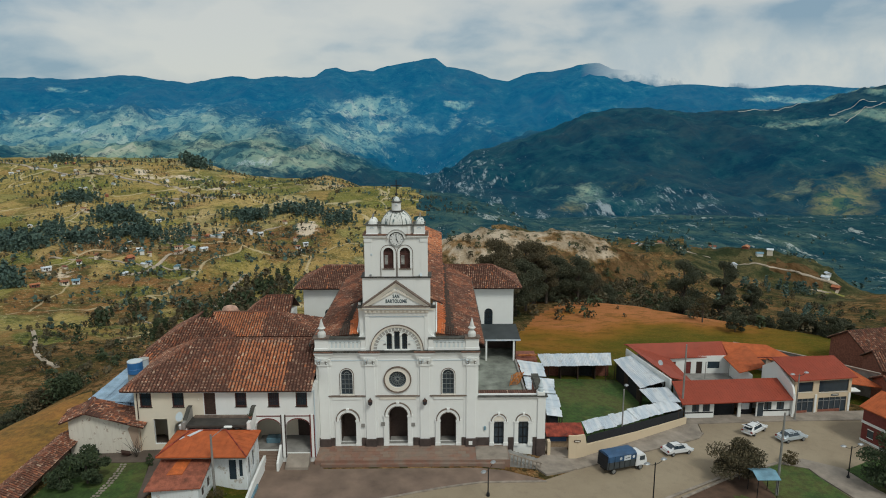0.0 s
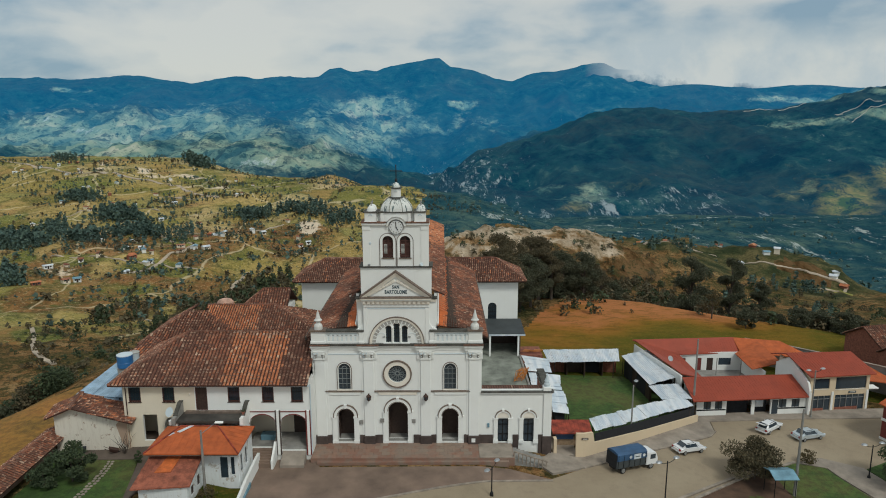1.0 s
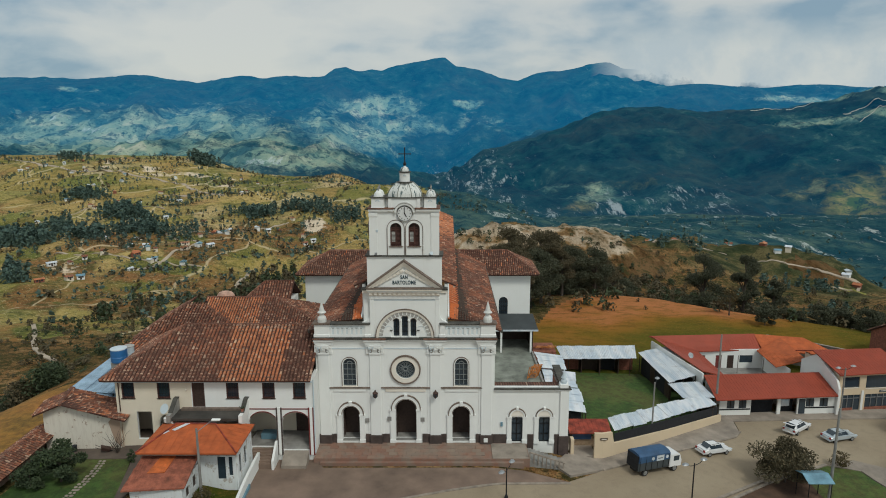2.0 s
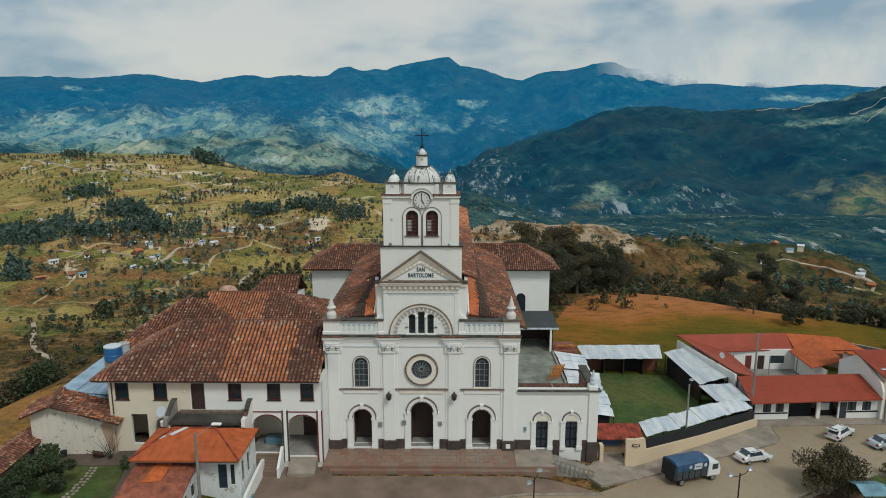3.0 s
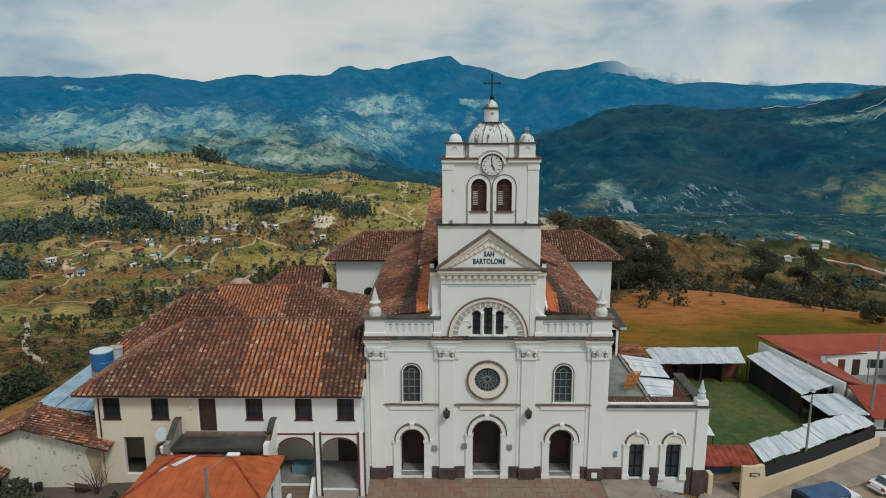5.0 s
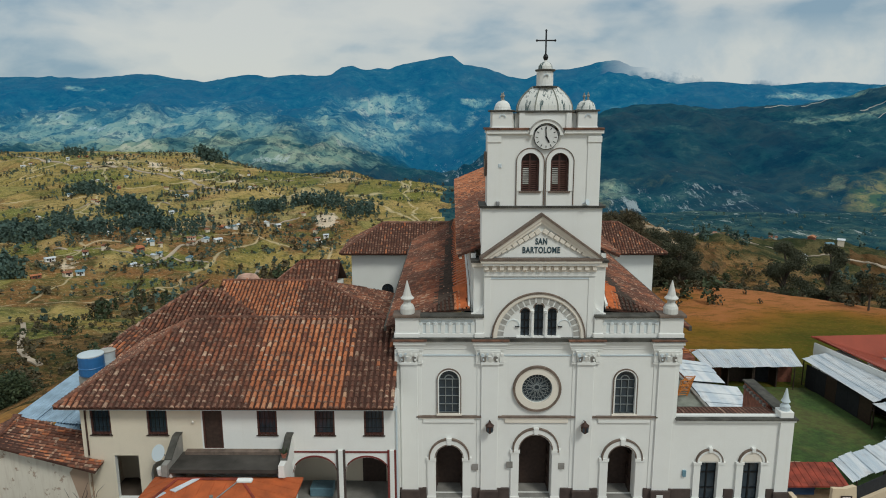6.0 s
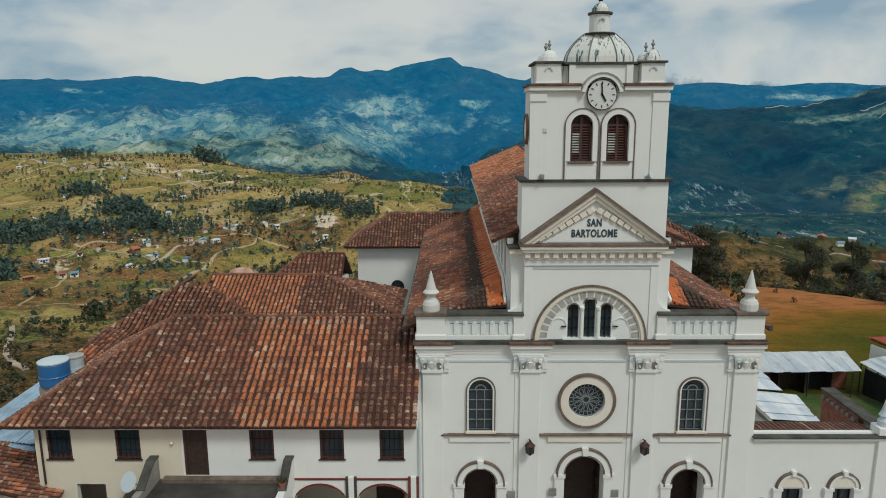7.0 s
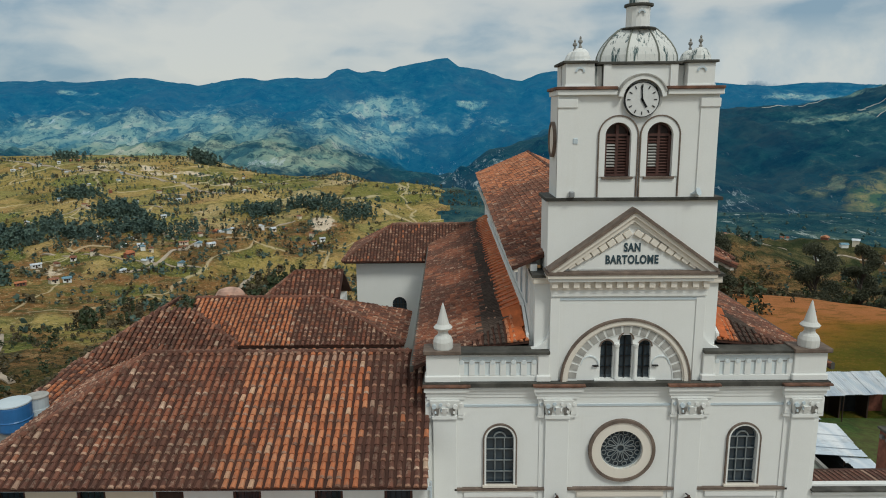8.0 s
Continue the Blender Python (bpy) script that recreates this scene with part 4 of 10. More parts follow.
def build_church_front():
    doors = [(0.0, 1.22, 0.55, 5.72), (-6.5, 1.02, 0.5, 4.85), (6.5, 1.02, 0.5, 4.85)]
    windows = [(-6.5, 0.74, 7.5, 10.85), (6.5, 0.74, 7.5, 10.85)]
    holes = [arched(*d) for d in doors] + [arched(*w) for w in windows] + [round_hole(0, 9.48, 1.12)]
    part("facade_wall", pierced(bmesh.new(), -10.35, 10.35, 0, 13.0, 0, 0.9, holes), M_WHITE, church)
    # porches behind the doors, their inner shade put into the plaster colour
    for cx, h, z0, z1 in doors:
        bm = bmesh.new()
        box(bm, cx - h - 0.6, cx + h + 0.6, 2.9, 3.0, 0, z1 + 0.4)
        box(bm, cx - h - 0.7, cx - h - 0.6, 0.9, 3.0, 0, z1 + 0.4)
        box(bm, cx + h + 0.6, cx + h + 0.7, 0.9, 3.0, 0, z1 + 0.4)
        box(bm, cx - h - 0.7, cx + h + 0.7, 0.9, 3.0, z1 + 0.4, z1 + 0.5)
        part("porch", bm, M_INSIDE_SHADE, church, "plastered entrance porch with shade in its colour")
        part("threshold", one_box(cx - h - 0.6, cx + h + 0.6, 0.02, 0.7, 0.3, z0 + 0.02, bevel=0.01), M_CONCRETE, church)
        part("porch_floor", one_box(cx - h - 0.6, cx + h + 0.6, 0.9, 2.9, 0.3, 0.49), M_CONCRETE, church)
        # door leaves folded back and a glazed inner screen
        for side in (-1, 1):
            bm = box(bmesh.new(), cx + side * (h - 0.02) - 0.05, cx + side * (h - 0.02) + 0.05, 0.95, 0.95 + h, 0.5, z1 - h)
            for z in (0.9, 1.9, 2.9):
                box(bm, cx + side * (h - 0.1) - 0.04, cx + side * (h - 0.1) + 0.04, 1.1, 0.8 + h, z, z + 0.7)
            part("door_leaf", bm, M_DARKWOOD, church, "dark panelled door leaf folded open")
        part("inner_screen", one_box(cx - h - 0.3, cx + h + 0.3, 2.2, 2.28, 0.5, z1 - 0.5, bevel=0.02), M_DARKWOOD, church, "dark timber inner screen")
        # jambs, archivolt and keystone
        bm = bmesh.new()
        spring = z1 - h
        for side in (-1, 1):
            bm = bmesh.new()
            xa, xb = sorted((cx + side * (h + 0.02), cx + side * (h + 0.62)))
            box(bm, xa, xb, -0.17, 0.0, 0.75, spring)
            box(bm, xa - 0.05, xb + 0.05, -0.22, 0.0, 0.35, 0.75)
            box(bm, xa - 0.06, xb + 0.06, -0.24, 0.0, spring - 0.14, spring + 0.12)
            part("door_jamb", bm, M_WHITE, church)
        part("archivolt", ring(bmesh.new(), cx, spring + 0.12, h + 0.06, h + 0.42, -0.2, 0.0, n=28), M_WHITE, church)
        part("arch_moulding", ring(bmesh.new(), cx, spring + 0.12, h + 0.42, h + 0.52, -0.25, 0.0, -6, 186, 28), M_BROWNTRIM, church, "brown arch moulding")
        part("inner_moulding", ring(bmesh.new(), cx, spring + 0.12, h + 0.0, h + 0.07, -0.23, 0.0, n=28), M_BROWNTRIM, church, "brown inner arch line")
        part("keystone", prism(bmesh.new(), [(cx - 0.14, z1 + 0.18), (cx + 0.14, z1 + 0.18), (cx + 0.2, z1 + 0.68), (cx - 0.2, z1 + 0.68)], -0.3, -0.02), M_WHITE, church)
    # plinth
    bm = bmesh.new()
    edges = [-10.35] + [v for cx, h, *_ in sorted(doors) for v in (cx - h - 0.72, cx + h + 0.72)] + [10.35]
    for a, b in zip(edges[::2], edges[1::2]):
        part("plinth", one_box(a, b, -0.14, 0.02, -0.35, 1.42, bevel=0.02), M_PLINTH, church, "dark brown plinth")
    # pilasters with pedestal, capital
    for cx in (-9.45, -3.5, 3.5, 9.45):
        part("pilaster", one_box(cx - 0.62, cx + 0.62, -0.22, 0.0, 1.3, 11.45, bevel=0.015), M_WHITE, church)
        part("pilaster_back", one_box(cx - 0.92, cx + 0.92, -0.06, 0.0, 1.3, 11.6), M_WHITE, church)
        part("pedestal", one_box(cx - 0.72, cx + 0.72, -0.42, 0.0, -0.35, 1.35, bevel=0.03), M_PLINTH, church, "dark brown pilaster base")
        bm = bmesh.new()
        box(bm, cx - 0.66, cx + 0.66, -0.36, 0.0, 11.42, 11.6)
        put_mesh(bm, [(cx + sx * w, y, z) for z, w, f in ((11.6, 0.6, -0.32), (12.5, 0.78, -0.5)) for sx in (-1, 1) for y in (f, 0.0)], BOX)
        for sx in (-1, 1):
            box(bm, cx + sx * 0.86 - 0.15, cx + sx * 0.86 + 0.15, -0.24, 0.0, 11.6, 12.5)
            box(bm, cx + sx * 0.86 - 0.18, cx + sx * 0.86 + 0.18, -0.2, 0.0, 11.42, 11.58)
        part("capital", bm, M_WHITE, church, "white leaf capital")
        for k, (dx, z, yy, r) in enumerate([(-0.55, 12.2, -0.52, 0.12), (0.55, 12.2, -0.52, 0.12), (-0.2, 12.3, -0.5, 0.09), (0.2, 12.3, -0.5, 0.09), (-0.86, 12.2, -0.28, 0.09), (0.86, 12.2, -0.28, 0.09)]):
            bm = bmesh.new()
            tube(bm, (cx + dx, yy + 0.12, z), (cx + dx, yy - 0.04, z), r, r, 10)
            tube(bm, (cx + dx * 0.94, yy + 0.18, z - 0.1), (cx + dx * 0.86, yy + 0.06, z - 0.42), r * 0.8, r * 0.4, 6)
            part("scroll", bm, M_WHITE if k % 2 else M_BLUEGREY, church)
        for dx in (-0.42, 0.0, 0.42):
            bm = bmesh.new()
            put_mesh(bm, [(cx + dx + sx * w, y, z) for z, w, f in ((11.64, 0.09, -0.36), (12.1, 0.15, -0.52)) for sx in (-1, 1) for y in (f, f + 0.12)], BOX)
            part("acanthus_leaf", bm, M_CONCRETE if dx else M_WHITE, church)
        if abs(cx) < 5:
            lantern(cx)
    # frieze line, entablature that breaks forward over the pilasters
    part("frieze_line", one_box(-10.3, 10.3, -0.06, 0.0, 12.0, 12.1), M_BLUEGREY, church)

    def entablature(name, z0, z1, d, mat, grow):
        bm = bmesh.new()
        box(bm, -10.35 - grow, 10.35 + grow, -d, 0.5, z0, z1)
        for cx in (-9.45, -3.5, 3.5, 9.45):
            w = 1.12 + grow
            if mat is M_LEDGE:
                part("cornice_break", one_box(max(cx - w, -10.36 - grow), min(cx + w, 10.36 + grow), -d - 0.26, -d + 0.004, z0 + 0.09, z1 - 0.04), M_RUSTCAP, church, "rust-brown cornice break over the pilaster")
            else:
                box(bm, max(cx - w, -10.36 - grow), min(cx + w, 10.36 + grow), -d - 0.28, -d + 0.004, z0 + 0.003, z1 - 0.003)
        part(name, bm, mat, church)
    entablature("architrave", 12.52, 12.72, 0.05, M_WHITE, 0.0)
    entablature("cornice", 12.72, 12.98, 0.10, M_WHITE, 0.08)
    entablature("cornice_lip", 12.98, 13.2, 0.24, M_WHITE, 0.16)
    entablature("cornice_cap", 13.2, 13.42, 0.40, M_LEDGE, 0.24)
    # string course in three lengths
    for a, b in ((-8.95, -4.1), (-2.85, 2.85), (4.1, 8.95)):
        part("string_course", one_box(a, b, -0.22, 0.0, 7.2, 7.32), M_BROWNTRIM, church, "thin brown string course")
        part("string_shelf", one_box(a + 0.5, b - 0.5, -0.12, 0.0, 6.75, 7.2, bevel=0.02), M_CREAM if abs(a + b) < 1 else M_WHITE, church)
        part("string_fillet", one_box(a + 0.4, b - 0.4, -0.16, 0.0, 7.1, 7.2), M_CREAM, church)
    # rose window: ring of petals round a hub, small rounds against the rim
    rz = 9.48
    part("rose_surround", ring(bmesh.new(), 0, rz, 1.12, 1.62, -0.14, 0.5, 0, 360, 48), M_CREAM, church, "cream splayed rose window ring")
    part("rose_rim", ring(bmesh.new(), 0, rz, 1.62, 1.78, -0.22, 0.0, 0, 360, 48), M_BROWNTRIM, church, "brown rose window rim")
    bm = ring(bmesh.new(), 0, rz, 1.06, 1.14, 0.10, 0.18, 0, 360, 32)
    tracery = part("tracery", ring(bm, 0, rz, 0.18, 0.25, 0.10, 0.18, 0, 360, 16), M_BAR, church, "pale rose window tracery")

    def polar(r, deg):
        return (r * math.cos(radians(deg)), 0.14, rz + r * math.sin(radians(deg)))
    for k in range(12):
        bm = bmesh.new()
        for side in (-1, 1):
            line = [(0.24, 2), (0.42, 9), (0.62, 11), (0.74, 8), (0.80, 0)]
            for (ra, da), (rb, db) in zip(line, line[1:]):
                tube(bm, polar(ra, 30 * k + side * da), polar(rb, 30 * k + side * db), 0.026, 0.026, 5)
        hx, _, hz = polar(0.93, 30 * k + 15)
        ring(bm, hx, hz, 0.115, 0.15, 0.11, 0.17, 0, 360, 10)
        part("petal", bm, M_BAR, tracery)
    part("rose_glass", turn_bm(lathe(bmesh.new(), [(1.12, 0), (1.12, 0.02)], n=32), pose(0, 0.24, rz, 90, 0, 0)), M_GLASS, church, "dark glass")
    # side windows
    for cx, h, z0, z1 in windows:
        spring = z1 - h
        bm = bmesh.new()
        ring(bm, cx, spring, h, h + 0.1, -0.1, 0.0, n=20)
        for sx in (-1, 1):
            xa, xb = sorted((cx + sx * h, cx + sx * (h + 0.1)))
            box(bm, xa, xb, -0.1, 0.0, z0, spring)
        part("window_line", bm, M_WHITE, church)
        bm = bmesh.new()
        ring(bm, cx, spring, h + 0.1, h + 0.17, -0.13, 0.0, n=20)
        for sx in (-1, 1):
            xa, xb = sorted((cx + sx * (h + 0.1), cx + sx * (h + 0.17)))
            box(bm, xa, xb, -0.13, 0.0, z0, spring)
        part("window_moulding", bm, M_BROWNTRIM, church, "brown window moulding")
        part("window_sill", one_box(cx - h - 0.2, cx + h + 0.2, -0.2, 0.3, z0 - 0.14, z0, bevel=0.01), M_CREAM, church)
        bm = bmesh.new()
        for x in (-0.25, 0.25):
            box(bm, cx + x - 0.026, cx + x + 0.026, 0.14, 0.22, z0, spring)
        for k in range(5):
            z = z0 + (spring - z0) * k / 4
            box(bm, cx - h, cx + h, 0.145, 0.215, z - 0.026, z + 0.026)
        ring(bm, cx, spring, 0.28, 0.35, 0.14, 0.22, n=12)
        ring(bm, cx, spring, h - 0.07, h, 0.14, 0.22, n=16)
        part("window_bars", bm, M_BAR, church, "grey glazing bars")
        part("pane", one_box(cx - h, cx + h, 0.26, 0.28, z0, z1), M_GLASS, church, "dark glass")
    # plaques by the doors
    for x, z in ((-1.95, 3.4), (1.95, 3.3), (-4.55, 3.2), (9.4, 0.8)):
        part("plaque", one_box(x - 0.24, x + 0.24, -0.47 if x > 9 else -0.2, -0.16 if x < 9 else -0.4, z - 0.26, z + 0.26, bevel=0.01), M_CONCRETE if x != 9.4 else M_WHITE, church)


def lantern(cx):
    """A rusty iron wall lantern on its bracket."""
    lamp = part("wall_lantern", lathe(bmesh.new(), [(0.06, 0), (0.26, 0.18), (0.30, 0.62), (0.34, 0.66), (0.10, 0.88), (0.06, 1.0)], cx, -0.72, 6.2, 6), M_RUST, church, "rusty iron wall lantern")
    part("bracket", tube(bmesh.new(), (cx, -0.3, 7.05), (cx, -0.76, 7.15), 0.04), M_IRON, lamp)
    for sx in (-1, 1):
        part("lantern_pane", one_box(cx + sx * 0.14 - 0.07, cx + sx * 0.14 + 0.07, -1.02, -0.99, 6.44, 6.78), M_GLASS, lamp)


def parapet_and_finials():
    for s in (-1, 1):
        xa, xb = sorted((s * 3.95, s * 8.75))
        part("parapet", one_box(xa, xb, 0.0, 0.5, 13.4, 14.92), M_WHITE, church)
        part("parapet_base", one_box(xa, xb, -0.12, 0.0, 13.42, 13.72, bevel=0.02), M_WHITE, church)
        # blind arcade on the parapet
        n, x0, x1 = 7, min(s * 4.75, s * 8.55), max(s * 4.75, s * 8.55)
        w = (x1 - x0) / n
        for k in range(n + 1):
            cx, hw = x0 + w * k, w * 0.27
            bm = prism(bmesh.new(), [(cx - hw, 13.74), (cx + hw, 13.74)] + [(cx + hw * math.cos(radians(t)), 14.45 + hw * math.sin(radians(t))) for t in range(0, 181, 30)], -0.1, 0.0)
            part("blind_shaft", bm, M_WHITE, church)
            part("shaft_boss", turn_bm(lathe(bmesh.new(), [(hw * 0.8, 0), (hw * 0.75, 0.03)], n=12), pose(cx, -0.1, 14.47, 90, 0, 0)), M_PALETRIM, church, "pale blue shaft head")
        part("shaft_line", one_box(x0, x1, -0.05, -0.012, 14.42, 14.46), M_CONCRETE, church)
        part("arcade_back", one_box(x0 + 0.02, x1 - 0.02, -0.012, 0.004, 13.75, 14.75), M_PALETRIM, church, "pale blue recess of the blind arcade")
        for cx, hw in ((s * 9.55, 0.85), (s * 4.28, 0.3)):
            part("parapet_pier", one_box(cx - hw, cx + hw, -0.22, 0.55, 13.42, 14.95, bevel=0.03), M_WHITE, church)
            part("pier_foot", one_box(cx - hw - 0.08, cx + hw + 0.08, -0.3, 0.5, 13.44, 13.8, bevel=0.05), M_WHITE, church)
        part("coping", one_box(min(s * 3.97, s * 10.55), max(s * 3.97, s * 10.55), -0.34, 0.65, 14.95, 15.12, bevel=0.03), M_LEDGE, church, "dark weathered coping")
        part("coping_block", one_box(s * 9.55 - 0.98, s * 9.55 + 0.98, -0.44, 0.8, 15.0, 15.22, bevel=0.03), M_BROWNTRIM, church)
        part("finial", lathe(bmesh.new(), [(0.50, 0), (0.52, 0.08), (0.52, 0.42), (0.44, 0.62), (0.30, 0.74), (0.26, 0.86), (0.28, 0.98), (0.46, 1.08), (0.50, 1.16), (0.32, 1.34), (0.06, 2.34), (0.02, 2.46)], s * 9.5, 0.1, 15.2, 14), M_FINIAL, church, "weathered white spire finial on the parapet pier")
        # scroll wing that leans on the upper wall
        pts = [(s * 3.95, 15.1), (s * 5.1, 15.1)] + [(s * (3.95 + 1.15 * (1 - math.sin(radians(a)))), 15.1 + 1.1 * (1 - math.cos(radians(a)))) for a in range(10, 91, 16)]
        part("scroll_wing", prism(bmesh.new(), pts, 0.1, 0.5), M_WHITE, church)


def upper_front():
    lights = [(-0.98, 0.33, 13.5, 15.62), (0.0, 0.34, 13.5, 16.0), (0.98, 0.33, 13.5, 15.62)]
    part("upper_wall", pierced(bmesh.new(), -3.95, 3.95, 13.0, 18.9, 0.0, 1.0, [arched(*w) for w in lights]), M_WHITE, church)
    for s in (-1, 1):
        part("corner_pier", one_box(s * 3.73 - 0.24, s * 3.73 + 0.24, -0.06, 0.0, 13.42, 17.9, bevel=0.01), M_WHITE, church)
        part("side_buttress", one_box(min(s * 3.95, s * 4.72), max(s * 3.95, s * 4.72), 0.35, 1.4, 13.2, 18.6), M_WHITE, church)
        part("buttress_cap", one_box(min(s * 3.95, s * 4.84), max(s * 3.95, s * 4.84), 0.15, 1.6, 18.6, 18.95, bevel=0.02), M_CREAM, church)
        part("buttress_lid", one_box(min(s * 3.95, s * 4.92), max(s * 3.95, s * 4.92), 0.05, 1.7, 18.95, 19.1), M_LEDGE, church)
    cz = 13.42
    part("lunette_rim", ring(bmesh.new(), 0, cz, 3.30, 3.39, -0.26, 0.0, n=44), M_BROWNTRIM, church, "brown lunette moulding")
    part("lunette_band", ring(bmesh.new(), 0, cz, 3.08, 3.30, -0.2, 0.0, n=44), M_CREAM, church, "cream lunette band")
    part("lunette_inner", ring(bmesh.new(), 0, cz, 3.0, 3.08, -0.12, 0.0, n=44), M_CREAM, church)
    part("lunette_recess", ring(bmesh.new(), 0, cz, 2.5, 3.0, -0.04, 0.0, n=40), M_WHITE, church)
    for k in range(19):
        a0 = 1.5 + 177 / 19 * k
        part("voussoir", ring(bmesh.new(), 0, cz, 2.56, 2.98, -0.07, -0.004, a0 + 1.2, a0 + 8.0, 3), M_PALESTONE, church)
    for cx, h, z0, z1 in lights:
        bm = bmesh.new()
        box(bm, cx - 0.03, cx + 0.03, 0.14, 0.2, z0, z1)
        for z in (14.1, 14.7, 15.3):
            box(bm, cx - h, cx + h, 0.145, 0.195, z - 0.025, z + 0.025)
        part("light_bars", bm, M_IRON, church)
        part("pane", one_box(cx - h, cx + h, 0.24, 0.26, z0, z1), M_GLASS, church, "dark glass")
        part("light_frame", ring(bmesh.new(), cx, z1 - h, h, h + 0.07, -0.06, 0.0, n=14), M_BROWNTRIM, church)
    for x in (-0.49, 0.49):
        part("mullion", lathe(bmesh.new(), [(0.12, 0), (0.10, 0.15), (0.085, 0.3), (0.085, 1.7), (0.14, 1.8), (0.16, 1.95)], x, -0.08, 13.5, 10), M_WHITE, church)
    for x in (-1.55, 1.55):
        part("bracket_shelf", one_box(x - 0.15, x + 0.15, -0.14, 0.0, 14.22, 14.27), M_IRON, church)
        part("blind_arch", ring(bmesh.new(), x + (0.3 if x > 0 else -0.3), 14.3, 0.42, 0.48, -0.05, 0.0, n=12), M_PALETRIM, church)
    part("light_sill", one_box(-1.6, 1.6, -0.14, 0.0, 13.42, 13.5), M_WHITE, church)
    # entablature under the pediment
    part("blue_line", one_box(-3.5, 3.5, -0.05, 0.0, 17.78, 17.88), M_BLUEGREY, church)
    part("frieze", one_box(-3.98, 3.98, -0.14, 0.0, 18.0, 18.35, bevel=0.01), M_WHITE, church)
    part("dentil_band", one_box(-4.02, 4.02, -0.2, 0.0, 18.35, 18.85), M_CREAM, church)
    for k in range(15):
        x = -3.82 + 7.64 * k / 14
        part("dentil", one_box(x - 0.15, x + 0.15, -0.42, -0.2, 18.52, 18.82), M_CREAM, church)
    part("pediment_bed", one_box(-4.14, 4.14, -0.55, 0.5, 18.85, 19.05, bevel=0.02), M_WHITE, church)
    part("pediment_shelf", one_box(-4.25, 4.25, -0.68, 0.5, 19.05, 19.25, bevel=0.02), M_CREAM, church)
    part("pediment_lip", one_box(-4.32, 4.32, -0.76, 0.5, 19.25, 19.4, bevel=0.02), M_BROWNTRIM, church)
    zt, hw = 22.42, 4.18
    part("tympanum", prism(bmesh.new(), [(-hw + 0.5, 19.4), (hw - 0.5, 19.4), (AX * 0.5, zt - 0.35)], -0.3, 0.2), M_WHITE, church)
    for s in (-1, 1):
        dx, dz = -s * hw, zt - 19.4
        ln = math.hypot(dx, dz)
        nx, nz = -dz / ln * -s, abs(dx) / ln
        nx = s * abs(dz) / ln

        def raking(name, o0, o1, y0, mat):
            a, b = (s * hw, 19.4), (0, zt)
            part(name, prism(bmesh.new(), [(a[0] + nx * o0, a[1] + nz * o0), (b[0], b[1] + o0 / nz), (b[0], b[1] + o1 / nz), (a[0] + nx * o1, a[1] + nz * o1)], y0, 0.1), mat, church)
        raking("raking_bed", -0.42, -0.2, -0.55, M_CREAM)
        raking("raking_cornice", -0.2, 0.0, -0.68, M_CREAM)
        raking("raking_lip", 0.0, 0.14, -0.8, M_BROWNTRIM)
        for k in range(8):
            t = (k + 0.7) / 8.4
            x, z = s * hw * (1 - t) * 0.80, 19.55 + (zt - 20.75) * t * 1.12
            bm = turn_bm(one_box(-0.2, 0.2, -0.5, -0.28, -0.16, 0.16, bevel=0.03), pose(x, 0, z, 0, s * math.degrees(math.atan2(dz, hw)), 0))
            part("raking_dentil", bm, M_CREAM, church)
    part("name_board", prism(bmesh.new(), [(-2.7, 19.46), (2.7, 19.46), (0, 21.4)], -0.34, -0.3), M_WHITE, church)


def letters(text, x, y, z, size, mat, parent, depth=0.03):
    cu = bpy.data.curves.new("lettering", "FONT")
    cu.space_character = 1.12
    cu.body, cu.size, cu.extrude, cu.align_x, cu.offset = text, size, depth, "CENTER", 0.02
    ob = new("lettering", cu)
    me = bpy.data.meshes.new_from_object(ob)
    bpy.data.objects.remove(ob)
    me.materials.clear()
    me.materials.append(mat)
    out = new("lettering", me)
    out.matrix_basis = pose(x, y, z, 90, 0, 0) @ Matrix.Diagonal((0.70, 1, 1, 1))
    out.parent = parent
    return out


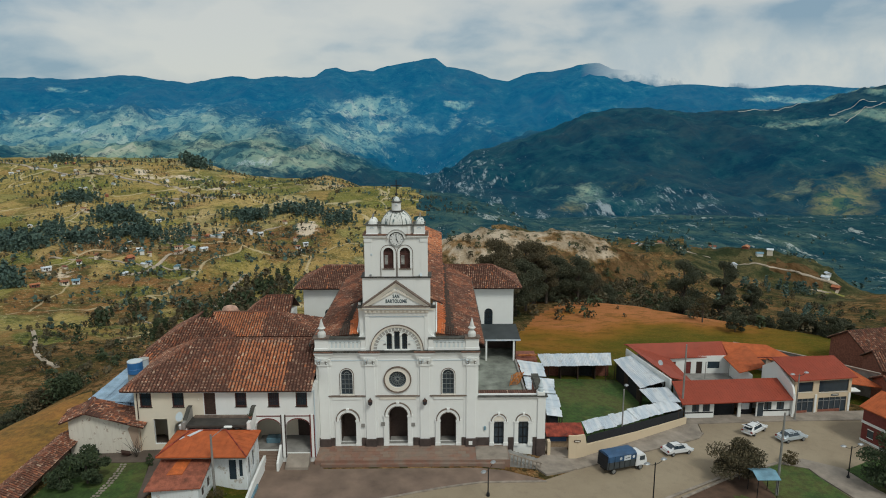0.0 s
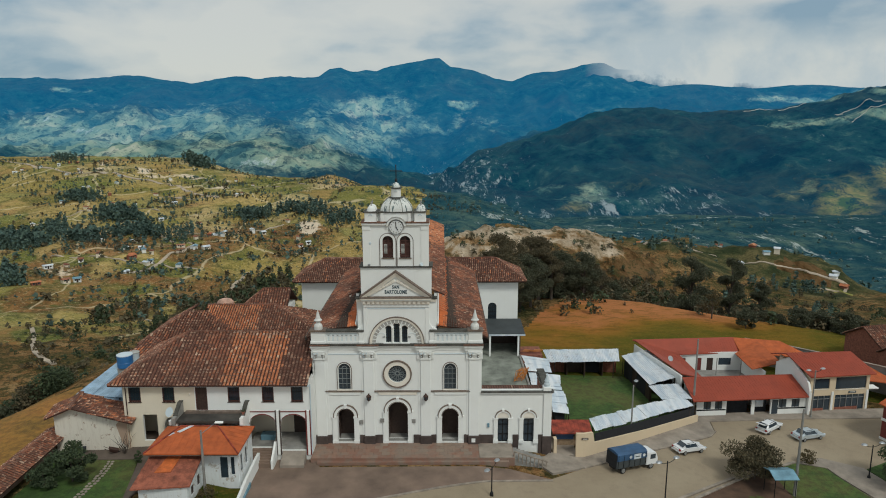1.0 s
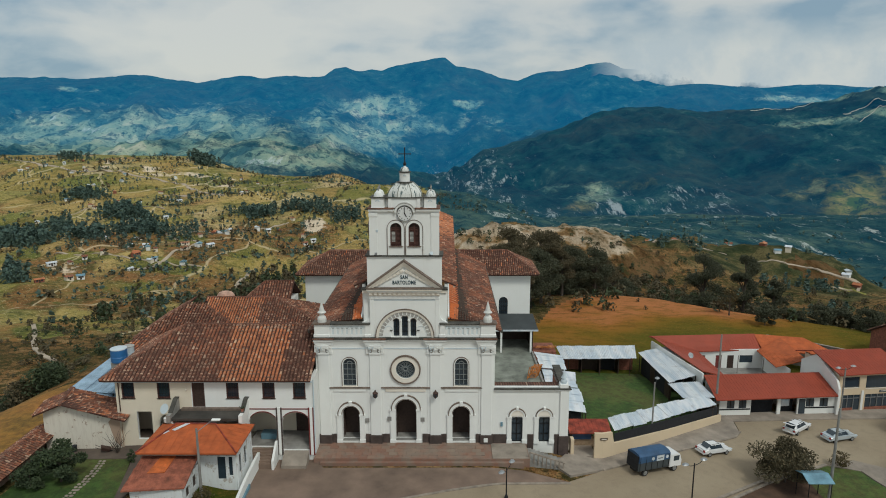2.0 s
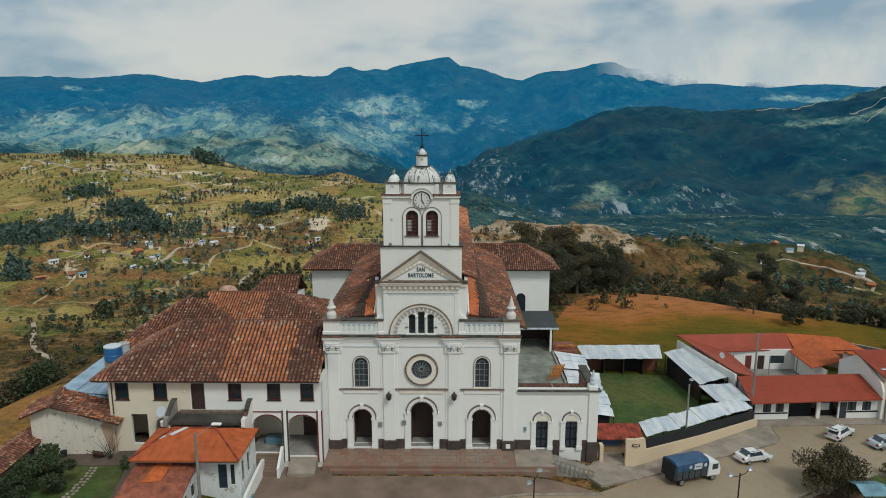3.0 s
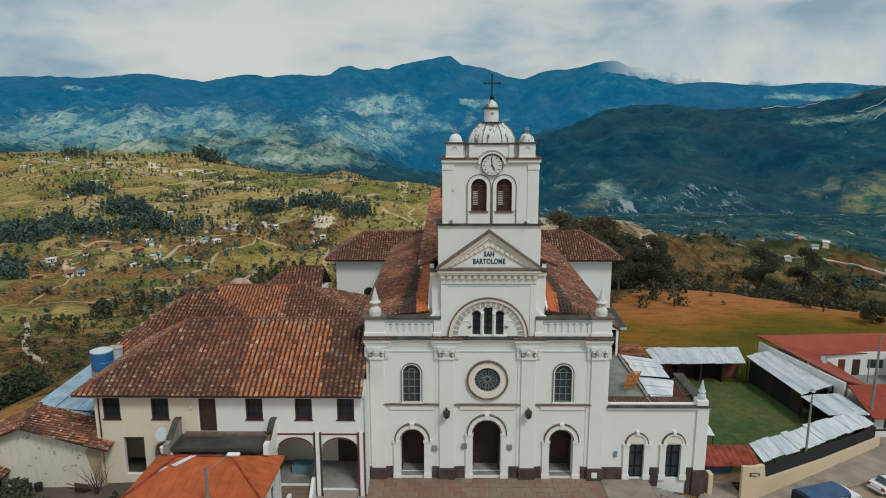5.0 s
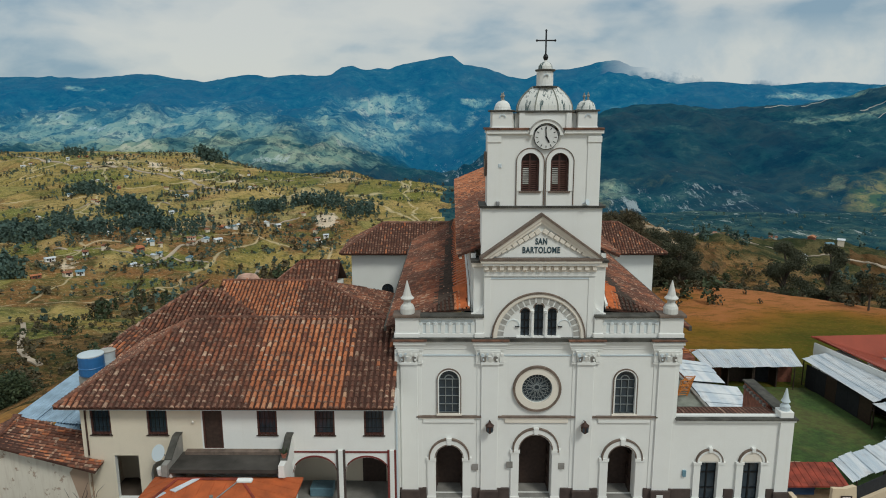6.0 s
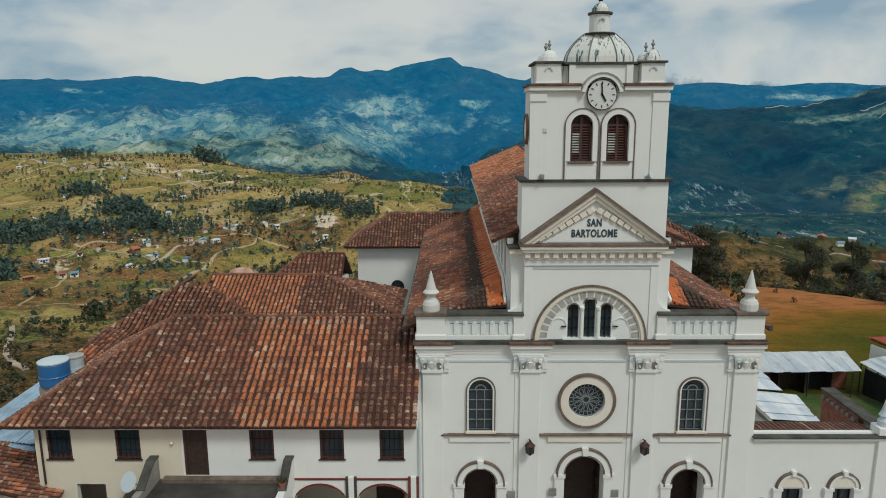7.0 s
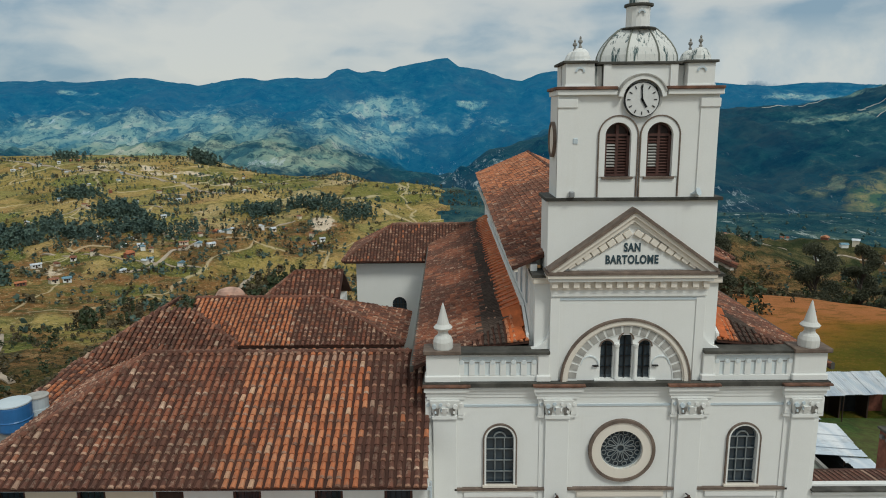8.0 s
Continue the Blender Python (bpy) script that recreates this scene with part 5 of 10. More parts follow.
def belfry():
    part("tower_shaft", one_box(-4.2, 4.25, 0.0, 2.3, 18.9, 22.9, bevel=0.02), M_WHITE, church)
    part("tower_ledge", one_box(-4.36, 4.42, -0.22, 2.45, 22.9, 23.07, bevel=0.02), M_LEDGE, church, "dark weathered tower ledge")
    x0, x1 = AX - 3.98, AX + 3.80
    wins = [(AX - 1.02, 0.63, 24.1, 26.72), (AX + 1.02, 0.63, 24.1, 26.72)]
    part("belfry_front", pierced(bmesh.new(), x0, x1, 23.05, 28.2, -0.1, 0.4, [arched(*w, n=14) for w in wins]), M_WHITE, church)
    part("belfry_back", one_box(x0, x1, 1.95, 2.25, 23.05, 28.2), M_WHITE, church)
    for xa, xb in ((x0, x0 + 0.35), (x1 - 0.35, x1)):
        part("belfry_side", one_box(xa, xb, 0.4, 1.95, 23.05, 28.2), M_WHITE, church)
    for cx, hw in ((x0 + 0.45, 0.45), (x1 - 0.45, 0.45)):
        part("belfry_pier", one_box(cx - hw, cx + hw, -0.17, 0.0, 23.07, 27.42), M_WHITE, church)
        part("pier_capital", one_box(cx - hw - 0.04, cx + hw + 0.04, -0.24, 0.0, 27.42, 27.86, bevel=0.03), M_WHITE, church)
    for cx, h, z0, z1 in wins:
        spring = z1 - h
        for name, r0, r1, y, mat in (("bell_arch", h, h + 0.3, -0.16, M_WHITE), ("bell_moulding", h + 0.30, h + 0.36, -0.2, M_BROWNTRIM)):
            bm = ring(bmesh.new(), cx, spring, r0, r1 - 0.004, y, -0.1, n=26)
            for sx in (-1, 1):
                xa, xb = sorted((cx + sx * r0, cx + sx * (r1 - 0.004)))
                box(bm, xa, xb, y, -0.1, z0 if name == "bell_arch" else 23.1, spring)
            part(name, bm, mat, church, "brown arch moulding" if mat is M_BROWNTRIM else "white arch surround")
        part("bell_sill", one_box(cx - h - 0.12, cx + h + 0.12, -0.26, 0.2, z0 - 0.12, z0, bevel=0.01), M_BROWNTRIM, church)
        part("sill_panel", one_box(cx - h - 0.28, cx + h + 0.28, -0.14, -0.1, 23.07, z0 - 0.14), M_WHITE, church)
        # louvred shutters in a dark frame
        bm = bmesh.new()
        for x in (cx - h + 0.07, cx + h - 0.07, cx):
            box(bm, x - 0.07, x + 0.07, 0.12, 0.2, z0, spring + (0.5 if x == cx else 0.2))
        for z in (z0 + 0.06, spring + 0.02):
            box(bm, cx - h, cx + h, 0.122, 0.198, z - 0.06, z + 0.06)
        ring(bm, cx, spring, h - 0.1, h, 0.12, 0.2, n=18)
        shutter = part("shutter", bm, M_SHUTTER, church, "dark red-brown louvred shutter frame")
        for sx in (-1, 1):
            for k in range(12):
                z = z0 + 0.16 + k * (spring - z0 - 0.25) / 12
                part("slat", turn_bm(one_box(-0.21, 0.21, -0.06, 0.06, -0.012, 0.012), pose(cx + sx * 0.28, 0.17, z + 0.06, 40, 0, 0)), M_PALESTONE if sx < 0 and 1 < k < 10 else M_SHUTTER, shutter)
        part("fanlight", one_box(cx - h, cx + h, 0.30, 0.33, z0, z1), M_DARKWOOD, church)
    # clock under its hood
    cz = 27.79
    clock = part("clock", turn_bm(lathe(bmesh.new(), [(0.78, 0), (0.80, 0.05), (0.80, 0.08)], n=40), pose(AX, -0.24, cz, 90, 0, 0)), M_CLOCK, church, "round white clock face with dark numerals")
    part("clock_rim", ring(bmesh.new(), AX, cz, 0.80, 0.835, -0.335, -0.1, 0, 360, 44), M_IRON, clock, "dark clock rim")
    for k in range(12):
        a = radians(30 * k)
        part("hour_mark", turn_bm(one_box(-0.024, 0.024, -0.345, -0.325, -0.075, 0.075), Matrix.Translation((AX + 0.64 * math.sin(a), 0, cz + 0.64 * math.cos(a))) @ pose(0, 0, 0, 0, math.degrees(a), 0)), M_IRON, clock)
    for ln, ang, w in ((0.66, -4, 0.035), (0.42, 150, 0.05)):
        part("clock_hand", turn_bm(one_box(-w, w, -0.37, -0.35, -0.08, ln), pose(AX, 0, cz, 0, ang, 0)), M_IRON, clock)
    side = part("side_clock", turn_bm(lathe(bmesh.new(), [(0.72, 0), (0.74, 0.05), (0.74, 0.10)], n=32), pose(x0, 1.0, 25.9, 0, -90, 0)), M_CREAM, church, "round side clock in a brown rim")
    part("side_rim", turn_bm(ring(bmesh.new(), 0, 0, 0.74, 0.88, -0.16, 0.02, 0, 360, 32), pose(x0, 1.0, 25.9, 0, 0, -90)), M_BROWNTRIM, side)
    part("clock_hood", ring(bmesh.new(), AX, cz, 0.95, 1.16, -0.46, 0.0, 8, 172, 30), M_WHITE, church, "white arched hood over the clock")
    part("hood_lip", ring(bmesh.new(), AX, cz, 1.16, 1.22, -0.52, 0.0, 20, 160, 30), M_PALESTONE, church)
    # cornice to both sides of the hood
    for xa, xb in ((x0 - 0.12, AX - 1.2), (AX + 1.2, x1 + 0.12)):
        part("belfry_cornice", one_box(xa + 0.04, xb, -0.36, 2.4, 28.02, 28.28, bevel=0.02), M_WHITE, church)
        part("belfry_cap", one_box(xa - 0.06, xb, -0.46, 2.5, 28.28, 28.42, bevel=0.02), M_RUSTCAP, church, "rusty brown cornice cap")
    part("belfry_deck", one_box(x0, x1, -0.05, 2.3, 28.18, 28.4), M_LEDGE, church)
    # corner turrets, front and rear
    for cx, hw in ((-2.84, 0.69), (2.95, 0.65)):
        for cy in (0.35, 1.75):
            tur = part("turret", one_box(cx - hw, cx + hw, cy - 0.58, cy + 0.5, 28.4, 29.5, bevel=0.02), M_WHITE, church, "small white corner turret")
            part("turret_arch", ring(bmesh.new(), cx, 29.1, 0.15, 0.23, cy - 0.64, cy - 0.58, n=12), M_BLUEGREY, tur)
            part("turret_base", one_box(cx - hw - 0.05, cx + hw + 0.05, cy - 0.64, cy + 0.55, 28.4, 28.5, bevel=0.02), M_WHITE, tur)
            part("turret_lid", one_box(cx - hw - 0.16, cx + hw + 0.12, cy - 0.72, cy + 0.62, 29.5, 29.62, bevel=0.02), M_LEDGE, tur, "dark weathered slab")
            part("turret_dome", lathe(bmesh.new(), [(0.56, 0), (0.56, 0.05), (0.52, 0.06), (0.50, 0.22), (0.40, 0.44), (0.25, 0.58), (0.08, 0.64)], cx + 0.08, cy, 29.62, 14, sy=0.9), M_WHITE if cx < 0 else M_DOME, tur, "small weathered dome")
            part("turret_finial", lathe(bmesh.new(), [(0.07, 0), (0.10, 0.06), (0.05, 0.12), (0.05, 0.20), (0.12, 0.29), (0.10, 0.36), (0.04, 0.42), (0.06, 0.48), (0.02, 0.56)], cx + 0.08, cy, 30.25, 8), M_CONCRETE, tur)
    # attic, dome, lantern, cross
    part("attic", one_box(AX - 1.78, AX + 1.68, 0.0, 2.1, 28.3, 29.45, bevel=0.02), M_WHITE, church)
    for s in (-1, 1):
        part("attic_pier", one_box(AX - 0.05 + s * 1.60 - 0.18, AX - 0.05 + s * 1.60 + 0.18, -0.1, 0.02, 28.4, 29.45), M_WHITE, church)
        part("stair_nook", one_box(AX - 0.08 + s * 1.98 - 0.22, AX - 0.08 + s * 1.98 + 0.22, 0.25, 1.9, 28.3, 29.4), M_DOME, church)
    part("attic_cap", one_box(AX - 2.14, AX + 1.92, -0.16, 2.25, 29.45, 29.58, bevel=0.02), M_LEDGE, church)
    oct8 = math.pi / 8
    dome = part("dome", lathe(bmesh.new(), [(2.04, 0), (2.00, 0.34), (1.86, 0.66), (1.66, 0.95), (1.36, 1.27), (0.94, 1.60)], AX, 1.05, 29.57, 8, sy=0.62, turn=oct8), M_DOME, church, "faceted dome with peeling grey-green paint")
    for k in range(8):
        a = oct8 + 2 * math.pi * k / 8
        bm = bmesh.new()
        prof = [(2.05, 0), (2.01, 0.34), (1.87, 0.66), (1.67, 0.95), (1.37, 1.27), (0.94, 1.61)]
        for (r0, h0), (r1, h1) in zip(prof, prof[1:]):
            tube(bm, (AX + r0 * math.cos(a), 1.05 + 0.62 * r0 * math.sin(a), 29.57 + h0), (AX + r1 * math.cos(a), 1.05 + 0.62 * r1 * math.sin(a), 29.57 + h1), 0.04, 0.04, 6)
        part("dome_rib", bm, M_STONEDECK, dome)
    part("lantern_base", lathe(bmesh.new(), [(0.86, 0), (0.90, 0.05), (0.86, 0.10)], AX, 1.0, 31.12, 16), M_LEDGE, church)
    part("lantern_drum", lathe(bmesh.new(), [(0.58, 0), (0.57, 0.7), (0.58, 0.98)], AX - 0.02, 1.0, 31.21, 16), M_WHITE, church, "white lantern drum")
    part("drum_niche", ring(bmesh.new(), AX, 31.85, 0.1, 0.17, 0.34, 0.42, n=10), M_BLUEGREY, church)
    part("lantern_lid", lathe(bmesh.new(), [(0.58, 0), (0.70, 0.04), (0.70, 0.14), (0.55, 0.16)], AX, 1.0, 32.19, 16), M_LEDGE, church)
    part("lantern_dome", lathe(bmesh.new(), [(0.50, 0), (0.48, 0.22), (0.34, 0.42), (0.14, 0.52), (0.08, 0.60)], AX, 1.0, 32.34, 14), M_DOME, church)
    cross = part("cross", lathe(bmesh.new(), [(0.05, 0), (0.13, 0.1), (0.19, 0.25), (0.13, 0.4), (0.05, 0.5), (0.05, 0.6)], AX, 1.0, 32.9, 12), M_IRON, church, "black iron cross on a ball")
    part("upright", tube(bmesh.new(), (AX, 1.0, 33.4), (AX, 1.0, 34.9), 0.055), M_IRON, cross)
    part("crossbar", tube(bmesh.new(), (AX - 0.62, 1.0, 34.25), (AX + 0.62, 1.0, 34.25), 0.05), M_IRON, cross)
    for p in ((AX - 0.62, 34.25), (AX + 0.62, 34.25), (AX, 34.9)):
        part("bud", lathe(bmesh.new(), [(0.03, -0.08), (0.09, 0), (0.03, 0.08)], p[0], 1.0, p[1], 8), M_IRON, cross)
    # loose bits on the ledge: a loudspeaker horn and patches of grime
    part("horn", turn_bm(lathe(bmesh.new(), [(0.05, 0), (0.07, 0.2), (0.2, 0.4), (0.22, 0.44)], n=12), pose(AX + 2.7, -0.1, 23.2, 70, 0, 40)), M_BLUEGREY, church)
    part("floodlight", one_box(x0 + 0.6, x0 + 0.86, -0.45, -0.2, 23.1, 23.4, bevel=0.04), M_STEEL, church)
    part("wall_box", one_box(x0 + 0.74, x0 + 0.98, -0.22, -0.1, 25.7, 25.98, bevel=0.03), M_BLUEGREY, church)


build_church_front()
parapet_and_finials()
upper_front()
letters("SAN", 0.0, -0.345, 20.38, 0.60, M_LETTER, church)
letters("BARTOLOME", 0.0, -0.345, 19.76, 0.60, M_LETTER, church)
belfry()


def build_nave():
    # clerestory walls with windows between the aisle roofs and the nave eaves
    for s in (-1, 1):
        holes = [low_arch(y, 0.55, 16.9, 18.4, 18.9, 6) for y in np.arange(2.6, 32, 2.6)]
        bm = pierced(bmesh.new(), 1.0, 44.0, 0.0, 19.45, -0.35, 0.0, [[(float(a), b, c) for a, b, c in h] for h in holes])
        part("clerestory_wall", turn_bm(bm, Matrix(((0, 1, 0, s * 4.9 + (0.35 if s < 0 else 0)), (1, 0, 0, 0), (0, 0, 1, 0), (0, 0, 0, 1)))), M_WHITE, church)
        for y in np.arange(2.6, 32, 2.6):
            part("clerestory_pane", one_box(s * 4.72 - 0.02, s * 4.72 + 0.02, y - 0.55, y + 0.55, 16.9, 18.9), M_GLASS, church)
            part("clerestory_bar", one_box(s * 4.86 - 0.04, s * 4.86 + 0.04, y - 0.04, y + 0.04, 16.9, 18.9), M_BLUEGREY, church)
        part("aisle_wall", one_box(min(s * 10.0, s * 10.35), max(s * 10.0, s * 10.35), 0.9, 35, -1.5, 13.85), M_WHITE, church)
        part("eave_board", one_box(min(s * 5.55, s * 5.75), max(s * 5.55, s * 5.75), 1.0, 44.0, 19.05, 19.2), M_CREAM, church)

    def lift(y):
        return 19.3 + 1.4 * (y - 0.9) / 44

    def nave_shade(p, rng):
        w = weathering(p, 4.0, 13)
        if rng.random() < smooth(18, 34, p[1]) * 0.7 + 0.25 * w:
            return 2
        return 1 if rng.random() < 0.55 + 0.5 * w else 0
    tile_roof(church, [[(s * 5.85, 0.9, lift(0.9)), (s * 5.85, 44.5, lift(44.5)), (0, 44.5, lift(44.5) + 2.45), (0, 0.9, lift(0.9) + 2.45)] for s in (-1, 1)], 11, nave_shade, col=0.31, row=0.38, lichened=0.35, label="steep clay tile nave roof")
    ridge_caps(church, [((0, 0.9, lift(0.9) + 2.5), (0, 44.5, lift(44.5) + 2.5))])
    part("gable_end", prism(bmesh.new(), [(-4.9, 10), (4.9, 10), (4.9, 20.4), (0, 22.9), (-4.9, 20.4)], 43.6, 44.0), M_WHITE, church)

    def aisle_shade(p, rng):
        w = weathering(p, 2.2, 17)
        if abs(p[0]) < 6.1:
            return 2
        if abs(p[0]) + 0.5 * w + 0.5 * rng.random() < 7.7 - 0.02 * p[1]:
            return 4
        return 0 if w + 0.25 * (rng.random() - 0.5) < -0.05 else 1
    for s in (-1, 1):
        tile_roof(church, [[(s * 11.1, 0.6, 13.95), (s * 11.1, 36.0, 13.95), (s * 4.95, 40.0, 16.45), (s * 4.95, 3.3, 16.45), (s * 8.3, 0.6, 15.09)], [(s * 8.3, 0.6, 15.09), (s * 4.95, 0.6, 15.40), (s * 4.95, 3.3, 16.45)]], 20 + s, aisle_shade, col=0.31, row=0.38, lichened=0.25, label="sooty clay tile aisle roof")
        part("roof_verge", one_box(min(s * 11.1, s * 11.3), max(s * 11.1, s * 11.3), 0.6, 34, 13.7, 14.05), M_LEDGE, church)
        # wide orange tiles lapped along the clerestory wall
        rng = random.Random(40 + s)
        for k in range(38):
            y0, w = 3.2 + 0.9 * k, 6.25 + rng.uniform(-0.1, 0.1)
            bm = bmesh.new()
            put_mesh(bm, [(s * 5.1, y0, 16.56), (s * w, y0, 16.56 - 0.4065 * (w - 5.1)), (s * w, y0 + 1.0, 16.47 - 0.4065 * (w - 5.1)), (s * 5.1, y0 + 1.0, 16.47)]
                     + [(s * 5.1, y0, 16.36), (s * w, y0, 16.36 - 0.4065 * (w - 5.1)), (s * w, y0 + 1.0, 16.36 - 0.4065 * (w - 5.1)), (s * 5.1, y0 + 1.0, 16.36)],
                     [(0, 1, 2, 3), (7, 6, 5, 4), (0, 4, 5, 1), (1, 5, 6, 2), (2, 6, 7, 3), (3, 7, 4, 0)])
            part("edge_tile", bm, M_EDGETILE, church)
        for k in range(3):
            y0, w = 0.62 + 0.9 * k, 6.0 + 0.12 * k + rng.uniform(-0.1, 0.1)
            bm = turn_bm(one_box(0, w - 5.1, 0, 1.0, 0, 0.09, bevel=0.015), Matrix.Diagonal((s, 1, 1, 1)) @ pose(5.1, y0, 15.55 + 0.36 * k, 21, 19, rng.uniform(-3, 3)))
            bmesh.ops.recalc_face_normals(bm, faces=bm.faces)
            part("edge_tile", bm, M_EDGETILE, church)
        part("flashing", prism_x(bmesh.new(), [(0.7, 15.3), (3.3, 16.35), (36.0, 16.35), (36.0, 16.75), (3.2, 16.75), (0.7, 15.72)], min(s * 4.95, s * 5.1), max(s * 4.95, s * 5.1)), M_WHITE, church)
        # transept
        xa, xb = sorted((s * 10.0, s * 18.8))
        holes = [arched(s * 14.35, 0.75, 5.3, 8.55)]
        part("transept_wall", pierced(bmesh.new(), xa, xb, -3, 12.55, 35.0, 35.4, holes), M_WHITE, church)
        part("transept_end", one_box(min(s * 18.4, s * 18.8), max(s * 18.4, s * 18.8), 35.4, 43.5, -3, 12.55), M_WHITE, church)
        part("transept_back", one_box(xa, xb, 43.5, 43.9, -3, 12.55), M_WHITE, church)
        part("pane", one_box(s * 14.35 - 0.75, s * 14.35 + 0.75, 35.25, 35.27, 5.3, 8.55), M_GLASS, church, "dark glass")
        bm = bmesh.new()
        for k in (-1, 0, 1):
            box(bm, s * 14.35 + k * 0.36 - 0.04, s * 14.35 + k * 0.36 + 0.04, 35.12, 35.2, 5.3, 8.4)
        for z in (6.1, 6.9, 7.7):
            box(bm, s * 14.35 - 0.75, s * 14.35 + 0.75, 35.125, 35.195, z, z + 0.06)
        part("window_bars", bm, M_IRON, church)
        e, r = 12.65, 15.65
        xe, xr, xi = s * 20.1, s * 15.2, s * 4.0
        tile_roof(church, [[(xi, 33.8, e), (xe, 33.8, e), (xr, 39.2, r), (xi, 39.2, r)], [(xe, 33.8, e), (xe, 44.6, e), (xr, 39.2, r)], [(xe, 44.6, e), (xi, 44.6, e), (xi, 39.2, r), (xr, 39.2, r)]], 30 + s, lambda p, rng: 2 if (rng.random() < 0.05) else (1 if rng.random() < 0.85 else 0), col=0.34, row=0.42, label="hipped clay tile transept roof")
        ridge_caps(church, [((xi, 39.2, r + 0.05), (xr, 39.2, r + 0.05)), ((xr, 39.2, r), (xe, 33.8, e + 0.05))])
        part("eave_soffit", one_box(min(s * 10.5, s * 19.9), max(s * 10.5, s * 19.9), 33.95, 35.0, 12.4, 12.5), M_DARKWOOD, church)


build_nave()

# ---- church annex ----
annex = thing("annex", "white side wing with two arched doors before a raised court", "building")


def build_annex():
    doors = [(13.1, 0.66, 0.3, 3.85), (16.3, 0.66, 0.3, 3.85)]
    part("front_wall", pierced(bmesh.new(), 10.36, 19.0, -1.6, 6.95, 0.05, 0.5, [arched(cx, h, z0, z1 - 0.35, flat=True) for cx, h, z0, z1 in doors]), M_WHITE, annex)
    part("side_wall", one_box(18.6, 19.0, 0.5, 6.6, -1.8, 7.35), M_WHITE, annex)
    part("brick_lining", one_box(18.22, 18.6, 2.3, 6.5, -1.8, 7.35), M_BRICKISH, annex, "bare brick inner face")
    part("wall_coping", one_box(18.1, 19.06, 0.7, 6.65, 7.35, 7.52, bevel=0.03), M_LEDGE, annex, "weathered coping")
    for k in range(7):
        part("brick_stub", one_box(18.02, 18.22, 2.5 + k * 0.58, 2.78 + k * 0.58, 6.9, 7.12, bevel=0.01), M_CONCRETE, annex)
    part("back_wall", one_box(10.4, 18.22, 2.0, 2.3, -1.8, 6.95), M_WHITE, annex)
    part("end_pilaster", one_box(18.1, 19.12, -0.14, 0.6, 1.1, 6.95, bevel=0.02), M_WHITE, annex)
    part("cornice", one_box(10.4, 19.25, -0.18, 0.6, 6.85, 7.05, bevel=0.02), M_WHITE, annex)
    part("cornice_cap", one_box(10.3, 19.35, -0.3, 0.7, 7.05, 7.17, bevel=0.02), M_LEDGE, annex)
    part("parapet", one_box(10.4, 18.2, 0.15, 0.5, 7.17, 7.27), M_WHITE, annex)
    part("court_floor", one_box(10.36, 18.45, 2.3, 34.95, -1.9, 1.3), M_STONEDECK, annex, "green-stained concrete floor of the raised court")
    part("court_kerb", one_box(18.3, 18.6, 6.6, 28.0, 1.3, 1.55), M_CONCRETE, annex)
    part("tile_strip", prism_x(bmesh.new(), [(0.5, 7.12), (0.5, 7.24), (1.5, 7.12), (2.3, 7.0), (2.3, 6.9)], 10.4, 18.1), M_ROOFBED, annex, "narrow sooty tile strip behind the parapet")
    for k in range(25):
        x = 10.55 + k * 0.305
        part("strip_tile", prism_x(bmesh.new(), [(0.5, 7.18), (0.5, 7.26), (1.4, 7.17), (2.0, 7.08), (2.0, 7.0)], x, x + 0.17), M_TILEDARK, annex)
    part("finial_block", one_box(18.0, 19.0, -0.2, 0.75, 7.2, 7.7, bevel=0.04), M_WHITE, annex)
    part("finial", lathe(bmesh.new(), [(0.34, 0), (0.36, 0.35), (0.26, 0.5), (0.18, 0.6), (0.34, 0.7), (0.22, 0.95), (0.05, 1.7)], 18.5, 0.25, 7.68, 12), M_BLUEGREY, annex, "pale spire finial")
    edges = [10.36, doors[0][0] - 1.25, doors[0][0] + 1.25, doors[1][0] - 1.25, doors[1][0] + 1.25, 19.0]
    for a, b in zip(edges[::2], edges[1::2]):
        part("plinth", one_box(a, b, -0.1, 0.06, -1.6, 1.35, bevel=0.02), M_PLINTH, annex, "dark brown plinth")
    part("corner_plinth", one_box(18.0, 19.2, -0.26, 0.7, -1.8, 1.2, bevel=0.03), M_PLINTH, annex)
    for cx, h, z0, z1 in doors:
        for s in (-1, 1):
            bm = bmesh.new()
            xa, xb = sorted((cx + s * h, cx + s * (h + 0.5)))
            box(bm, xa, xb, -0.14, 0.05, 0.7, z1 - 0.35)
            box(bm, xa - 0.06, xb + 0.06, -0.2, 0.05, 0.25, 0.7)
            box(bm, xa - 0.05, xb + 0.05, -0.2, 0.05, z1 - 0.4, z1 - 0.22)
            part("door_jamb", bm, M_WHITE, annex)
        part("blind_arch", ring(bmesh.new(), cx, z1 - 0.2, 0.02, h + 0.1, -0.06, 0.05, n=20), M_CREAM, annex)
        part("arch_moulding", ring(bmesh.new(), cx, z1 - 0.2, h + 0.28, h + 0.36, -0.18, 0.05, -4, 184, 22), M_BROWNTRIM, annex, "brown arch moulding")
        part("archivolt", ring(bmesh.new(), cx, z1 - 0.2, h + 0.1, h + 0.28, -0.14, 0.05, n=20), M_WHITE, annex)
        part("keystone", one_box(cx - 0.14, cx + 0.14, -0.24, 0.05, z1 + 0.6, z1 + 0.98, bevel=0.03), M_WHITE, annex)
        door = part("door", one_box(cx - h, cx + h, 0.36, 0.42, 0.3, z1 - 0.35), M_GLASS, annex, "dark glazed double door")
        bm = bmesh.new()
